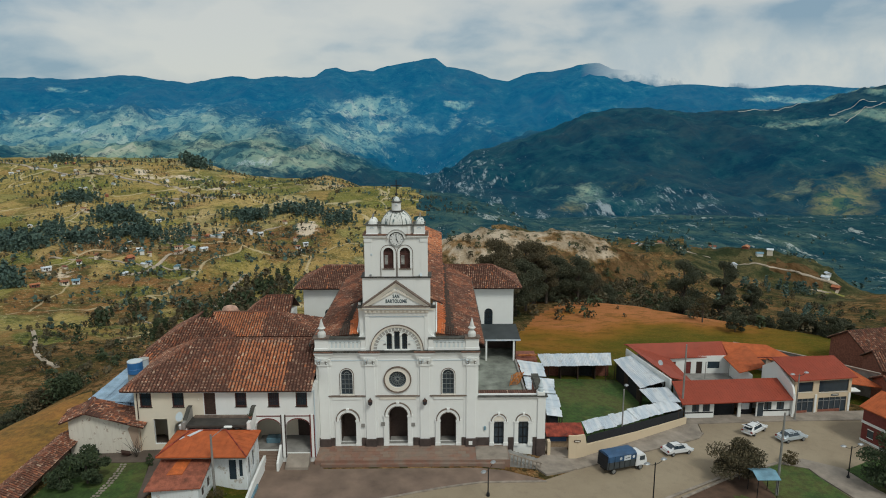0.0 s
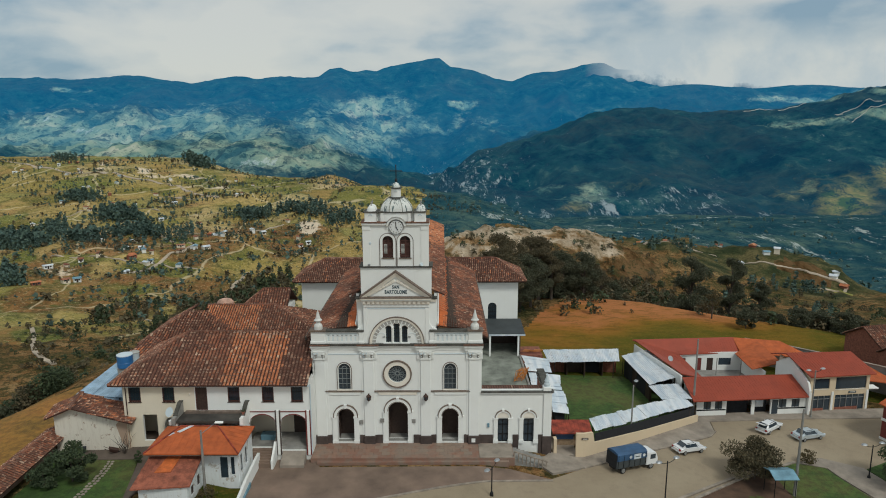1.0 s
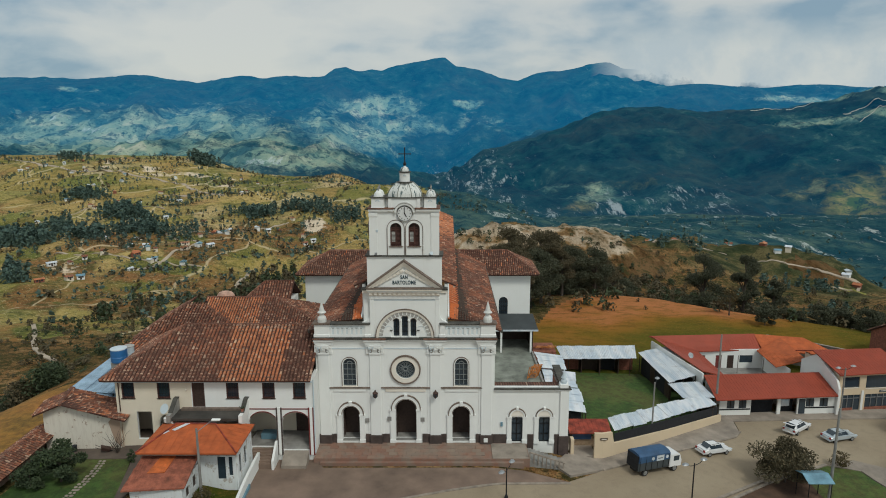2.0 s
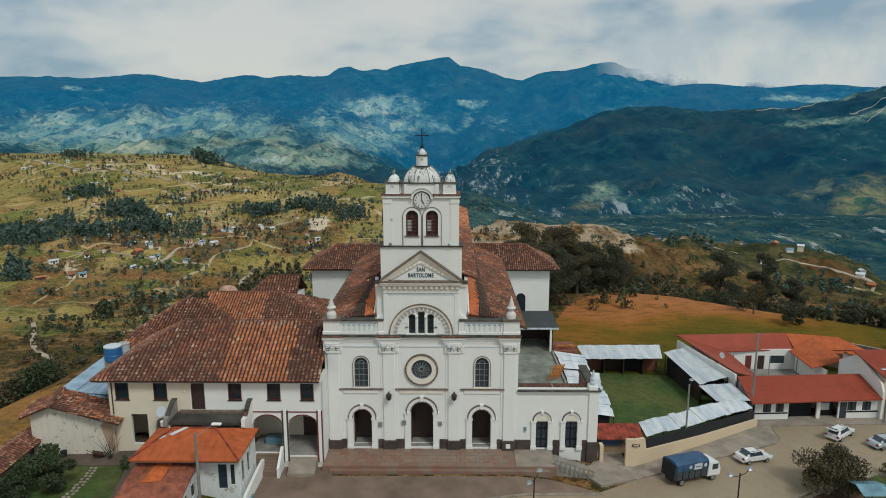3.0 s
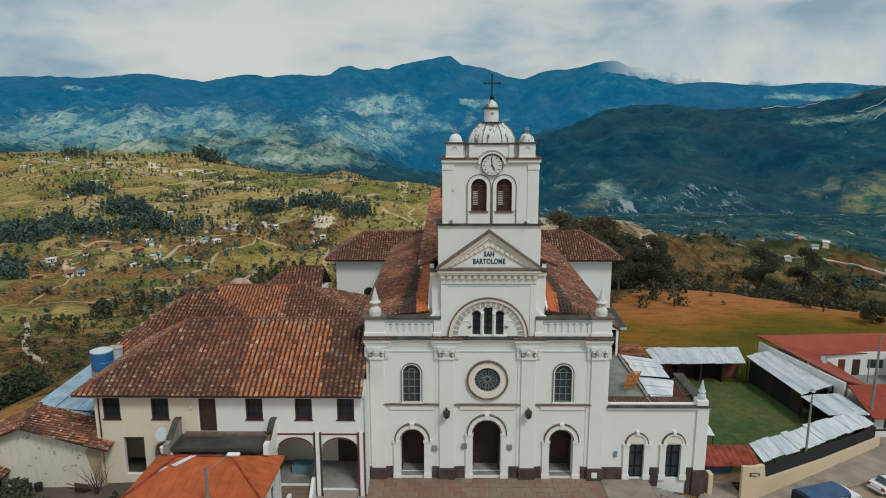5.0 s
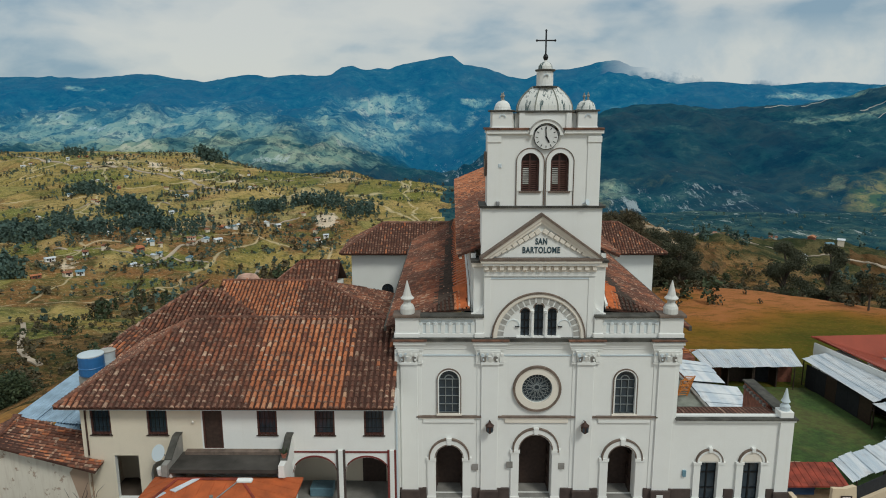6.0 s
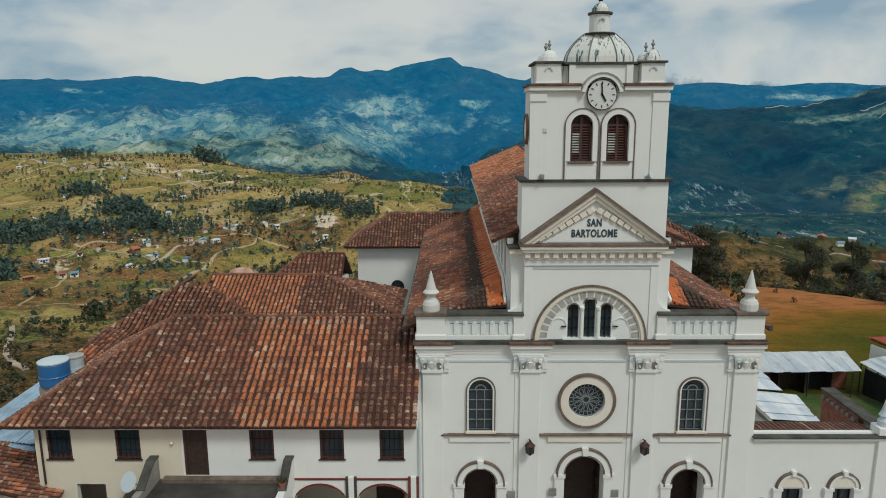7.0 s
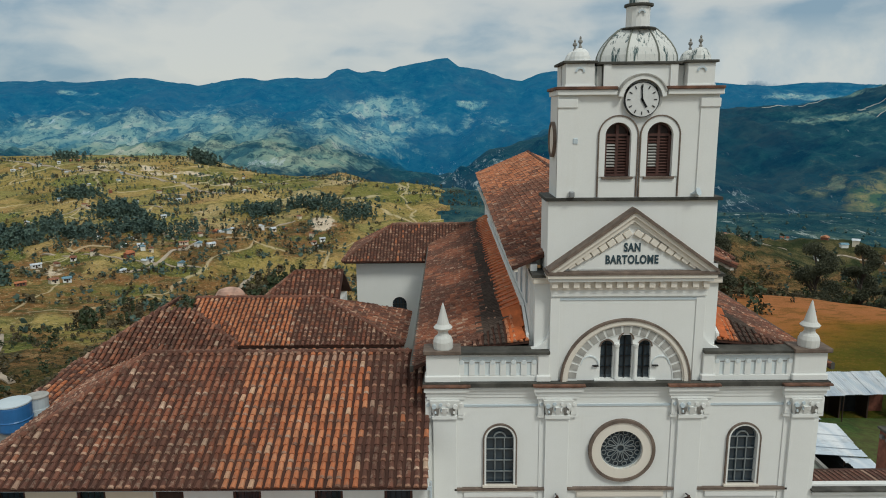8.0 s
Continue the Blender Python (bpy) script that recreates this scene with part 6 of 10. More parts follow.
        for x in (-h, 0, h):
            box(bm, cx + x - 0.05, cx + x + 0.05, 0.28, 0.36, 0.3, z1 - 0.36)
        for z in (0.35, 1.3, 2.6, z1 - 0.45):
            box(bm, cx - h, cx + h, 0.285, 0.355, z - 0.04, z + 0.06)
        part("door_frame", bm, M_IRON, door)
    part("meter_box", one_box(11.15, 11.4, -0.1, 0.05, 2.4, 2.9), M_TEAL, annex, "blue meter box")


build_annex()
# covered end of the raised court
canopy = thing("court_canopy", "dark sheet canopy on white posts over the raised court", "canopy", at=pose(0, 0, -0.4))
bm = bmesh.new()
prism_x(bm, [(27.8, 5.42), (34.9, 5.95), (34.9, 6.07), (27.8, 5.54)], 11.4, 19.3)
part("sheet", bm, M_DARKROOF, canopy)
part("fascia", one_box(11.4, 19.3, 27.74, 27.8, 5.3, 5.56), M_ZINC, canopy)
for x in (13.5, 18.2):
    part("post", one_box(x - 0.14, x + 0.14, 27.9, 28.2, 1.7, 5.44), M_WHITE, canopy)
# dark walls put in for the shaded interior under the canopy
part("back_wall", one_box(11.4, 18.4, 34.4, 34.7, 1.7, 5.9), M_DARKWOOD, canopy)
part("end_wall", one_box(18.4, 18.6, 28.4, 34.7, 1.7, 5.5), M_DARKWOOD, canopy)

# folded orange scaffold frames in the court and on the brick store
M_ORANGEPAINT = plain("orange scaffold paint", (0.58, 0.20, 0.03), 0.5, vary=0.2)
for k, (px, py, tilt) in enumerate([(16.9, 17.0, 6), (17.2, 17.5, 10), (17.4, 18.0, 14), (17.6, 18.6, 18), (19.6, 30.3, 60), (20.6, 30.6, 66), (21.4, 30.2, 58)]):
    sc = thing("scaffold_frame", "orange steel scaffold frame leaning in the court" if k < 4 else "orange steel scaffold frame stacked on the brick store", "scaffold", group="scaffold frames", at=pose(px, py, 1.3 if k < 4 else 1.2, tilt, 8, 28 if k < 4 else 10))
    for x in (-0.7, 0.7):
        part("standard", tube(bmesh.new(), (x, 0, 0), (x, 0, 1.9), 0.05, n=6), M_ORANGEPAINT, sc)
    for z in (0.3, 0.8, 1.3, 1.85):
        part("rung", tube(bmesh.new(), (-0.7, 0, z), (0.7, 0, z), 0.04, n=6), M_ORANGEPAINT, sc)
    part("brace", tube(bmesh.new(), (-0.7, 0, 0.3), (0.7, 0, 1.85), 0.035, n=6), M_ORANGEPAINT, sc)
store = thing("brick_store", "low brick store behind the raised court", "building")
part("walls", one_box(18.7, 22.4, 28.6, 33.0, -3.5, 1.2), M_BRICKISH, store)

# ---- parish house ----
house = thing("parish_house", "two-storey white house with arcade and broad clay tile roof", "house", at=pose(0.2, 0, 0.7))
HY = -3.1


def house_shade(p, rng):
    """An orange, newer stretch under a lichened top row, between weathered tiles and a sooty end beside the church."""
    w = weathering(p, 2.6, 23)
    if p[1] > 3.0 and -21.5 < p[0] < -13 and rng.random() < 0.7:
        return 3
    warm = float(smooth(-21.3, -20.1, p[0])) * float(1 - smooth(-15.0, -12.6, p[0]))
    r = rng.random()
    if warm + 0.25 * (r - 0.5) > 0.5 + max(0.0, w - 0.22) * 1.2:
        return 0 if r < 0.05 else 2
    end = float(smooth(-15.6, -12.6, p[0]))
    if r > 0.96:
        return 2 if end > 0.3 else 0
    return 1 if w + 0.55 * end + 0.35 * (r - 0.5) > -0.12 else 0


def build_house():
    wins = [(-31.2, 0.72), (-27.2, 0.72), (-19.45, 0.7), (-15.4, 0.7), (-11.95, 0.7)]
    holes = [arched(cx, h, 6.55, 8.5, flat=True) for cx, h in wins]
    holes.append(arched(-23.3, 0.7, 5.5, 8.5, flat=True))
    holes += [low_arch(-16.2, 1.6, 0.6, 3.6, 4.9, 12), low_arch(-12.5, 1.6, 0.2, 3.6, 4.85, 12), low_arch(-27.0, 0.95, 1.6, 3.6, 4.6, 10), arched(-29.6, 0.85, 1.6, 4.95, flat=True)]
    part("front_wall", pierced(bmesh.new(), -32.6, -10.45, -2.6, 8.75, HY, HY + 0.35, [h for h in holes]), M_WHITE, house)
    part("warm_wash", pierced(bmesh.new(), -32.6, -24.1, -2.6, 8.75, HY - 0.006, HY, [h for h in holes if h[-1][0] < -24.2]), M_WARMWHITE, house, "yellowed wash")
    part("left_wall", one_box(-32.6, -32.25, HY + 0.35, 10, -2.6, 8.75), M_WARMWHITE, house)
    part("right_wall", one_box(-10.8, -10.45, HY + 0.35, 9, -0.5, 8.75), M_WHITE, house)
    part("back_wall", one_box(-32.6, -10.45, 9.7, 10, -2.6, 8.75), M_WHITE, house)
    part("upper_floor", one_box(-32.25, -10.8, HY + 0.35, 9.7, 5.1, 5.35), M_DARKWOOD, house)
    part("arcade_wall", one_box(-32.25, -10.8, 1.1, 1.4, -2.0, 5.1), M_WARMWHITE, house, "back wall of the arcade")
    part("arcade_floor", one_box(-18.2, -10.8, HY + 0.36, 1.1, -0.4, 0.6), M_CONCRETE, house)
    part("arcade_door", one_box(-13.4, -11.6, 1.0, 1.1, 0.6, 3.4), M_DARKWOOD, house, "dark timber door in the arcade")
    part("arcade_sign", one_box(-16.6, -14.9, 1.02, 1.1, 2.9, 3.7), M_RED, house, "red board")
    for cx, h in wins + [(-23.3, 0.7)]:
        z0 = 5.4 if cx == -23.3 else 6.55
        bm = bmesh.new()
        for x in (cx - h + 0.06, cx + h - 0.06):
            box(bm, x - 0.06, x + 0.06, HY + 0.06, HY + 0.18, z0, 8.5)
        box(bm, cx - h, cx + h, HY + 0.062, HY + 0.178, 8.38, 8.5)
        box(bm, cx - h, cx + h, HY + 0.062, HY + 0.178, z0, z0 + 0.14)
        frame_part = part("window_frame" if z0 > 6 else "door_frame", bm, M_SHUTTER, house, "dark red-brown timber frame")
        if z0 > 6:
            bm = bmesh.new()
            for k in range(1, 5):
                x = cx - h + 2 * h * k / 5
                tube(bm, (x, HY + 0.03, z0 + 0.1), (x, HY + 0.03, 8.4), 0.022, n=5)
            for z in (7.1, 7.8):
                tube(bm, (cx - h, HY + 0.03, z), (cx + h, HY + 0.03, z), 0.022, n=5)
            part("grille", bm, M_IRON, frame_part, "black iron grille")
            part("pane", one_box(cx - h, cx + h, HY + 0.2, HY + 0.22, z0, 8.5), M_GLASS, frame_part)
            part("sill", one_box(cx - h - 0.08, cx + h + 0.08, HY - 0.1, HY + 0.06, z0 - 0.06, z0), M_DARKWOOD, frame_part)
        else:
            part("door_leaf", one_box(cx - h + 0.12, cx + h - 0.12, HY + 0.12, HY + 0.18, z0 + 0.02, 8.38, bevel=0.01), M_DARKWOOD, frame_part, "dark brown plank door")
    # arcade trim: pillars with red and white edges, red band
    part("arcade_band", one_box(-18.2, -10.4, HY - 0.05, HY, 5.22, 5.34), M_RED, house, "dark red painted band")
    for cx, z0 in ((-14.35, -0.3), (-10.72, -0.3)):
        part("pillar", one_box(cx - 0.16, cx + 0.16, HY - 0.14, HY, z0, 5.45, bevel=0.01), M_WHITE, house)
        for s in (-1, 1):
            part("pillar_edge", one_box(cx + s * 0.24 - 0.08, cx + s * 0.24 + 0.08, HY - 0.12, HY, z0, 5.45), M_RED if cx > -12 else M_PLINTH, house)
    for cx in (-16.2, -12.5):
        bm = bmesh.new()
        pts = low_arch(cx, 1.6, 0, 3.6, 4.88, 16)
        for (xa, _, za), (xb, _, zb) in zip(pts, pts[1:]):
            put_mesh(bm, [(x, y, z) for x, zz in ((xa, za), (xb, zb)) for y in (HY - 0.04, HY) for z in (zz, zz + 0.12)], BOX)
        part("arch_line", bm, M_RED, house)
    # eaves
    part("eave_board", one_box(-33.6, -10.3, HY - 0.75, HY - 0.65, 8.72, 8.9), M_BLUEGREY, house, "pale eaves gutter")
    part("soffit", one_box(-33.5, -10.4, HY - 0.65, HY, 8.75, 8.82), M_WHITE, house)
    part("downpipe", tube(bmesh.new(), (-32.2, HY - 0.1, 5), (-32.2, HY - 0.1, 8.8), 0.06), M_RUST, house)
    part("downpipe", tube(bmesh.new(), (-10.35, HY - 0.1, 0), (-10.35, HY - 0.1, 8.8), 0.07), M_BLUEGREY, house)

    e, rd = 8.95, 12.9
    tile_roof(house, [[(-33.9, HY - 0.85, e), (-10.5, HY - 0.85, e), (-10.5, 4.0, rd), (-27.0, 4.0, rd)], [(-33.9, 11.0, e), (-33.9, HY - 0.85, e), (-27.0, 4.0, rd)], [(-10.5, 11.0, e), (-33.9, 11.0, e), (-27.0, 4.0, rd), (-10.5, 4.0, rd)]], 41, house_shade, skip=near_tile, label="broad weathered clay tile roof")
    ridge_caps(house, [((-27.0, 4.0, rd + 0.06), (-10.5, 4.0, rd + 0.06)), ((-27.0, 4.0, rd), (-33.9, HY - 0.85, e + 0.05))])


def near_tile(p):
    """The stretch of roof whose tiles stand singly: beside the church, on the street side."""
    return -16.8 < p[0] < -10.6 and -4.0 < p[1] < 0.3 and p[2] < 12


build_house()


def build_wings():
    """The wings round the yard behind the parish house."""
    wing = thing("yard_wing", "tile-roofed wing across the yard behind the parish house", "building")
    part("walls", one_box(-30.5, -13, 13.4, 21.5, -4, 10.95), M_WARMWHITE, wing)
    part("fascia", one_box(-24.6, -12.6, 12.66, 12.8, 10.72, 10.94), M_DARKWOOD, wing, "dark eaves board")

    def wing_shade(p, rng):
        r = rng.random()
        if p[0] < -20.9 + 0.8 * weathering(p):
            return 2 if r < 0.88 else 0
        return 1 if r < 0.6 else 0
    tile_roof(wing, [[(-24.4, 12.6, 11.05), (-12.4, 12.6, 11.05), (-19.0, 17.4, 13.3), (-28.9, 17.4, 13.3), (-28.45, 15.7, 12.5)], [(-12.4, 12.6, 11.05), (-12.4, 22.6, 10.6), (-19.0, 17.4, 13.3)], [(-12.4, 22.6, 10.6), (-31.5, 22.6, 10.6), (-28.9, 17.4, 13.3), (-19.0, 17.4, 13.3)]], 51, wing_shade, col=0.36, row=0.42, label="clay tile roof with an orange stretch")
    ridge_caps(wing, [((-28.9, 17.4, 13.36), (-19.0, 17.4, 13.36)), ((-19.0, 17.4, 13.3), (-12.4, 12.6, 11.1))])
    west = thing("west_wing", "long low wing with a sagging dark tile roof", "building")
    part("walls", one_box(-36.6, -29, 12.6, 23, -5, 9.3), M_WARMWHITE, west)
    part("low_walls", one_box(-36.3, -33.4, 6.9, 12.6, -5, 9.2), M_WARMWHITE, west)
    peak, joint = (-31.4, 16.3, 12.6), (-28.4, 15.7, 12.62)
    old = lambda p, r: 1 if r.random() < 0.66 else 0
    tile_roof(west, [[(-37.3, 12.1, 9.15), (-25.0, 10.1, 9.35), (-24.3, 12.55, 11.2), joint, peak], [(-37.4, 24.5, 9.0), (-37.4, 12.1, 9.0), peak, (-31.4, 20.0, 12.6)]], 52, old, label="sooty clay tile roof")
    tile_roof(west, [[(-36.8, 6.4, 9.15), (-33.5, 6.4, 9.15), (-33.5, 12.2, 9.9), (-36.2, 12.2, 9.9)]], 58, lambda p, r: 2 if r.random() < 0.6 - 0.16 * (p[1] - 8) else old(p, r), label="rust-orange clay tile roof of the low front part")
    ridge_caps(west, [(peak, joint), (peak, (-37.3, 12.15, 9.1)), ((-24.35, 12.55, 11.16), joint)])
    rear = thing("rear_wing", "rear wing with a hipped clay tile roof", "building")
    part("walls", one_box(-26, -19.4, 25.5, 32, -5, 10.0), M_WHITE, rear)
    tile_roof(rear, [[(-27.2, 24.2, 9.9), (-19.1, 24.2, 9.9), (-19.1, 28.4, 12.9), (-23.6, 28.4, 12.9)], [(-27.2, 33, 9.9), (-27.2, 24.2, 9.9), (-23.6, 28.4, 12.9)], [(-19.1, 33, 9.9), (-27.2, 33, 9.9), (-23.6, 28.4, 12.9), (-19.1, 28.4, 12.9)]], 53, lambda p, r: 1 if r.random() < 0.5 else 0, label="clay tile roof")
    ridge_caps(rear, [((-23.6, 28.4, 12.96), (-19.1, 28.4, 12.96)), ((-23.6, 28.4, 12.9), (-27.2, 24.2, 9.95))])

    oven = thing("oven_dome", "low pinkish clay dome behind the yard wing", "dome")
    part("shell", lathe(bmesh.new(), [(1.35, 0), (1.3, 0.5), (1.0, 0.9), (0.55, 1.08), (0.15, 1.12)], -28.6, 24.3, 11.3, 18, sy=0.8), plain("pinkish clay render", (0.60, 0.38, 0.29), 0.9, vary=0.4, scale=1.5), oven)
    part("drum", lathe(bmesh.new(), [(1.25, 0), (1.3, 7.9)], -28.6, 24.3, 3.5, 18, sy=0.8), M_WARMWHITE, oven)


build_wings()


# ---- street, terrace, garden ----
def draped(name, poly, mat, lift, label, category, step=1.2, drop=0.35):
    """A paved or planted area that follows the lie of the town, with a skirt round its edge."""
    xs = [p[0] for p in poly]
    bm = bmesh.new()
    n = len(poly)
    ring_pts = []
    for (xa, ya), (xb, yb) in zip(poly, poly[1:] + poly[:1]):
        k = max(1, int(math.hypot(xb - xa, yb - ya) / step))
        ring_pts += [(xa + (xb - xa) * i / k, ya + (yb - ya) * i / k) for i in range(k)]
    vs = [bm.verts.new((x, y, 0)) for x, y in ring_pts]
    f = bm.faces.new(vs)
    bmesh.ops.triangulate(bm, faces=[f])
    for axis in (0, 1):
        lo = math.floor(min(p[axis] for p in poly) / 4) * 4
        hi = max(p[axis] for p in poly)
        c = lo + 4
        while c < hi:
            co, no = [0, 0, 0], [0, 0, 0]
            co[axis], no[axis] = c, 1
            bmesh.ops.bisect_plane(bm, geom=list(bm.verts) + list(bm.edges) + list(bm.faces), plane_co=co, plane_no=no)
            c += 4
    for v in bm.verts:
        v.co.z = float(town_level(v.co.x)) + lift
    edge = [e for e in bm.edges if e.is_boundary]
    out = bmesh.ops.extrude_edge_only(bm, edges=edge)
    for v in out["geom"]:
        if isinstance(v, bmesh.types.BMVert):
            v.co.z -= drop
    return tagged(new(name, mesh_of(name, bm, mat)), label, category, kind="structure")


draped("road", [(-17.5, -2.2), (-10.4, -2.2), (-9, -5.0), (9, -6.2), (18, -6.5), (22.9, -3.0), (32.9, 2.5), (42.6, 7.7), (43.8, 9.2), (44.3, 12.1), (58.3, 13.1), (70.4, 13.6), (95, 15), (95, -40), (-20, -40), (-19, -12)], M_ROAD, 0.0, "dusty worn asphalt street and church square", "road")
draped("pavement", [(19.2, 0.2), (22.0, -0.6), (24.6, 0.4), (42.3, 12.2), (44.1, 12.0), (43.6, 9.0), (42.5, 7.6), (32.8, 2.4), (22.8, -3.1), (18.6, -5.2), (17.0, -3.0)], M_PAVE, 0.15, "raised concrete pavement along the boundary wall", "pavement")
draped("pavement", [(42.4, 12.2), (44.2, 12.1), (58.3, 13.1), (70.4, 13.5), (88, 14.6), (88, 17.6), (60, 16), (42.6, 14.4)], M_PAVE, 0.15, "raised concrete pavement before the shops", "pavement")
draped("kerb", [(22.8, -3.25), (32.8, 2.25), (42.6, 7.45), (43.9, 9.0), (43.7, 9.15), (42.5, 7.65), (32.7, 2.45), (22.7, -3.05)], M_KERB, 0.17, "worn concrete kerb", "kerb")


M_PLAZA = plain("brown forecourt paving", (0.235, 0.165, 0.125), 0.9, vary=0.4, scale=0.25)
draped("forecourt", [(-16.9, -3.0), (-10.4, -3.0), (-9, -4.9), (13.5, -4.95), (18.2, -6.4), (10.7, -7.9), (5.0, -9.3), (-1.8, -11.5), (-8, -14.5), (-13, -19), (-15, -24), (-16.9, -24)], M_PLAZA, 0.03, "worn brown forecourt before the church", "forecourt")
draped("kerb", [(18.3, -6.5), (10.7, -8.0), (5.0, -9.4), (-1.8, -11.6), (-8, -14.6), (-13, -19.2), (-15, -24), (-14.7, -24), (-12.8, -19.4), (-7.8, -14.9), (-1.7, -11.9), (5.1, -9.7), (10.8, -8.3), (18.4, -6.8)], M_KERB, 0.09, "worn kerb round the forecourt", "kerb")


def build_terrace():
    terrace = tagged(thing("terrace", "flagged terrace before the church doors", "terrace"), kind="structure")
    part("terrace_base", one_box(-10.3, 14.2, -3.9, -0.02, -1.4, 0.27), M_SLAB, terrace)
    rng = random.Random(5)
    shapes = []
    for k in range(6):
        w, d = 0.98 + 0.0 * k, 0.73
        shapes.append(mesh_of("flagstone", one_box(-w / 2, w / 2, -d / 2, d / 2, 0, 0.06 + 0.006 * k, bevel=0.012), M_SLAB))
    for j in range(5):
        for i in range(19):
            ob = new("flagstone", rng.choice(shapes))
            ob.matrix_basis = pose(-9.75 + i * 1.0 + (0.4 if j % 2 else 0), -3.5 + j * 0.75, 0.265, 0, 0, rng.uniform(-1, 1))
            ob.parent = terrace
    part("smooth_landing", one_box(10.0, 14.1, -3.8, -0.3, 0.27, 0.34, bevel=0.02), M_PAVE, terrace, "pale concrete landing")
    part("terrace_step", one_box(-9.5, 13.5, -4.35, -3.9, -1.2, 0.05, bevel=0.03), M_SLAB, terrace)
    # ramped stair down to the street on the right
    for k in range(8):
        part("step", one_box(14.2 + k * 0.5, 14.72 + k * 0.5, -3.7, -0.9, -2.0, 0.25 - (k + 1) * 0.17, bevel=0.02), M_CONCRETE, terrace)
    rail = thing("stair_railing", "low concrete stair railing with upright bars", "railing")
    for k in range(9):
        x, z = 14.2 + k * 0.48, 0.3 - k * 0.16
        part("baluster", one_box(x - 0.06, x + 0.06, -3.82, -3.7, z - 0.5, z + 0.75), M_KERB, rail)
    part("handrail", prism(bmesh.new(), [(14.1, 1.0), (18.2, -0.35), (18.2, -0.22), (14.1, 1.13)], -3.86, -3.66), M_KERB, rail)


build_terrace()

# ---- boundary wall, gate and yard beside the church ----
YARD_FALL = Matrix(((1, 0, 0, 0.25), (0, 1, 0, 0), (0, -0.028, 1, 0.06), (0, 0, 0, 1)))


def settle(ob):
    """Lets a thing follow the fall of the yard, which drops gently away from the street."""
    for piece in (ob, *ob.children_recursive):
        if piece.data:
            piece.data.transform(YARD_FALL)
    return ob


def lvl(x):
    return float(town_level(x))


def wall_run(name, pts, thick, height, mat, label, category="wall", base=-0.6):
    """A wall along a line of ground points, each with its own height."""
    bm = bmesh.new()
    sides = []
    for k, (x, y) in enumerate(pts):
        xa, ya = pts[max(0, k - 1)]
        xb, yb = pts[min(len(pts) - 1, k + 1)]
        d = Vector((xb - xa, yb - ya)).normalized()
        nrm = Vector((-d.y, d.x)) * thick / 2
        z0, z1 = lvl(x) + base, lvl(x) + height[k]
        sides.append([bm.verts.new((x + s * nrm.x, y + s * nrm.y, z)) for s in (-1, 1) for z in (z0, z1)])
    for a, b in zip(sides, sides[1:]):
        for i, j in ((0, 1), (1, 3), (3, 2), (2, 0)):
            bm.faces.new((a[i], a[j], b[j], b[i]))
    bm.faces.new((sides[0][0], sides[0][2], sides[0][3], sides[0][1]))
    bm.faces.new((sides[-1][0], sides[-1][1], sides[-1][3], sides[-1][2]))
    return solid(name, bm, mat, label, category)


wall_run("boundary_wall", [(22.2, -0.5), (23.2, -0.4), (24.4, 0.3), (24.7, 0.5), (33.0, 5.9), (42.3, 12.1)], 0.3, [3.3, 3.3, 3.2, 1.7, 1.3, 1.1], M_OCHREWALL, "ochre rendered boundary wall that rises at the gate")
wall_run("shade_cloth", [(24.9, 0.9), (33.0, 6.2), (41.9, 12.2)], 0.05, [2.7, 2.5, 2.2], M_BLACK_AND_SHADE, "black cloth and painted shade screen above the boundary wall", "screen", base=1.0)

M_GATE = plain("dusty tan boards", (0.38, 0.27, 0.17), 0.9, vary=0.4, scale=1.5)
gate = thing("gate", "small gateway with rusty red sheet roof and blue sign board", "gate", at=pose(0.2, 0, -0.2))
part("side_pier", one_box(19.3, 19.7, -0.2, 0.6, -1.6, 1.0, bevel=0.02), M_OCHREWALL, gate)
part("lintel", one_box(19.3, 22.4, 2.2, 2.5, 0.2, 1.0), M_DARKWOOD, gate)
gate_roof = part("roof", prism_x(bmesh.new(), [(1.3, 0.92), (3.8, 1.6), (3.8, 1.72), (1.3, 1.04)], 19.4, 24.5), M_RUSTSHEET, gate, "rust-streaked red sheet roof")
for k in range(9):
    part("rib", prism_x(bmesh.new(), [(1.28, 1.0), (3.8, 1.69), (3.8, 1.76), (1.28, 1.07)], 19.7 + k * 0.55, 19.76 + k * 0.55), M_RUSTSHEET, gate_roof)
part("back_wall", one_box(19.3, 22.4, 4.6, 4.8, -1.6, 1.2), M_OCHREWALL, gate)
part("passage_floor", one_box(19.3, 22.3, -0.4, 4.6, -1.7, -1.05), M_PAVE, gate)
part("gate_leaf", one_box(19.75, 23.6, 2.25, 2.33, -1.15, 0.2, bevel=0.01), M_GATE, gate, "dusty tan board gate")
sign = solid("sign_board", one_box(20.1, 22.4, 1.98, 2.08, -0.3, 0.45), plain("dark blue sign paint", (0.03, 0.07, 0.16), 0.5), "dark blue sign board under the gate roof", "sign")
plate = thing("wall_sign", "small dark plate with worn writing on the ochre pier", "sign", at=pose(23.3, -0.64, 1.05))
part("board", one_box(-0.42, 0.42, -0.02, 0.02, -0.14, 0.14), M_DARKWOOD, plate)
part("bar", one_box(-0.3, 0.3, -0.028, -0.02, -0.05, 0.05), M_CREAM, plate)

draped("lawn", [(22.6, 4.5), (25.2, 3.4), (41.2, 13.4), (41.0, 20), (36, 30), (23, 28.5), (20, 20)], M_LAWN, 0.10, "green yard lawn worn bare in patches", "lawn")
settle(bpy.data.objects["lawn"])


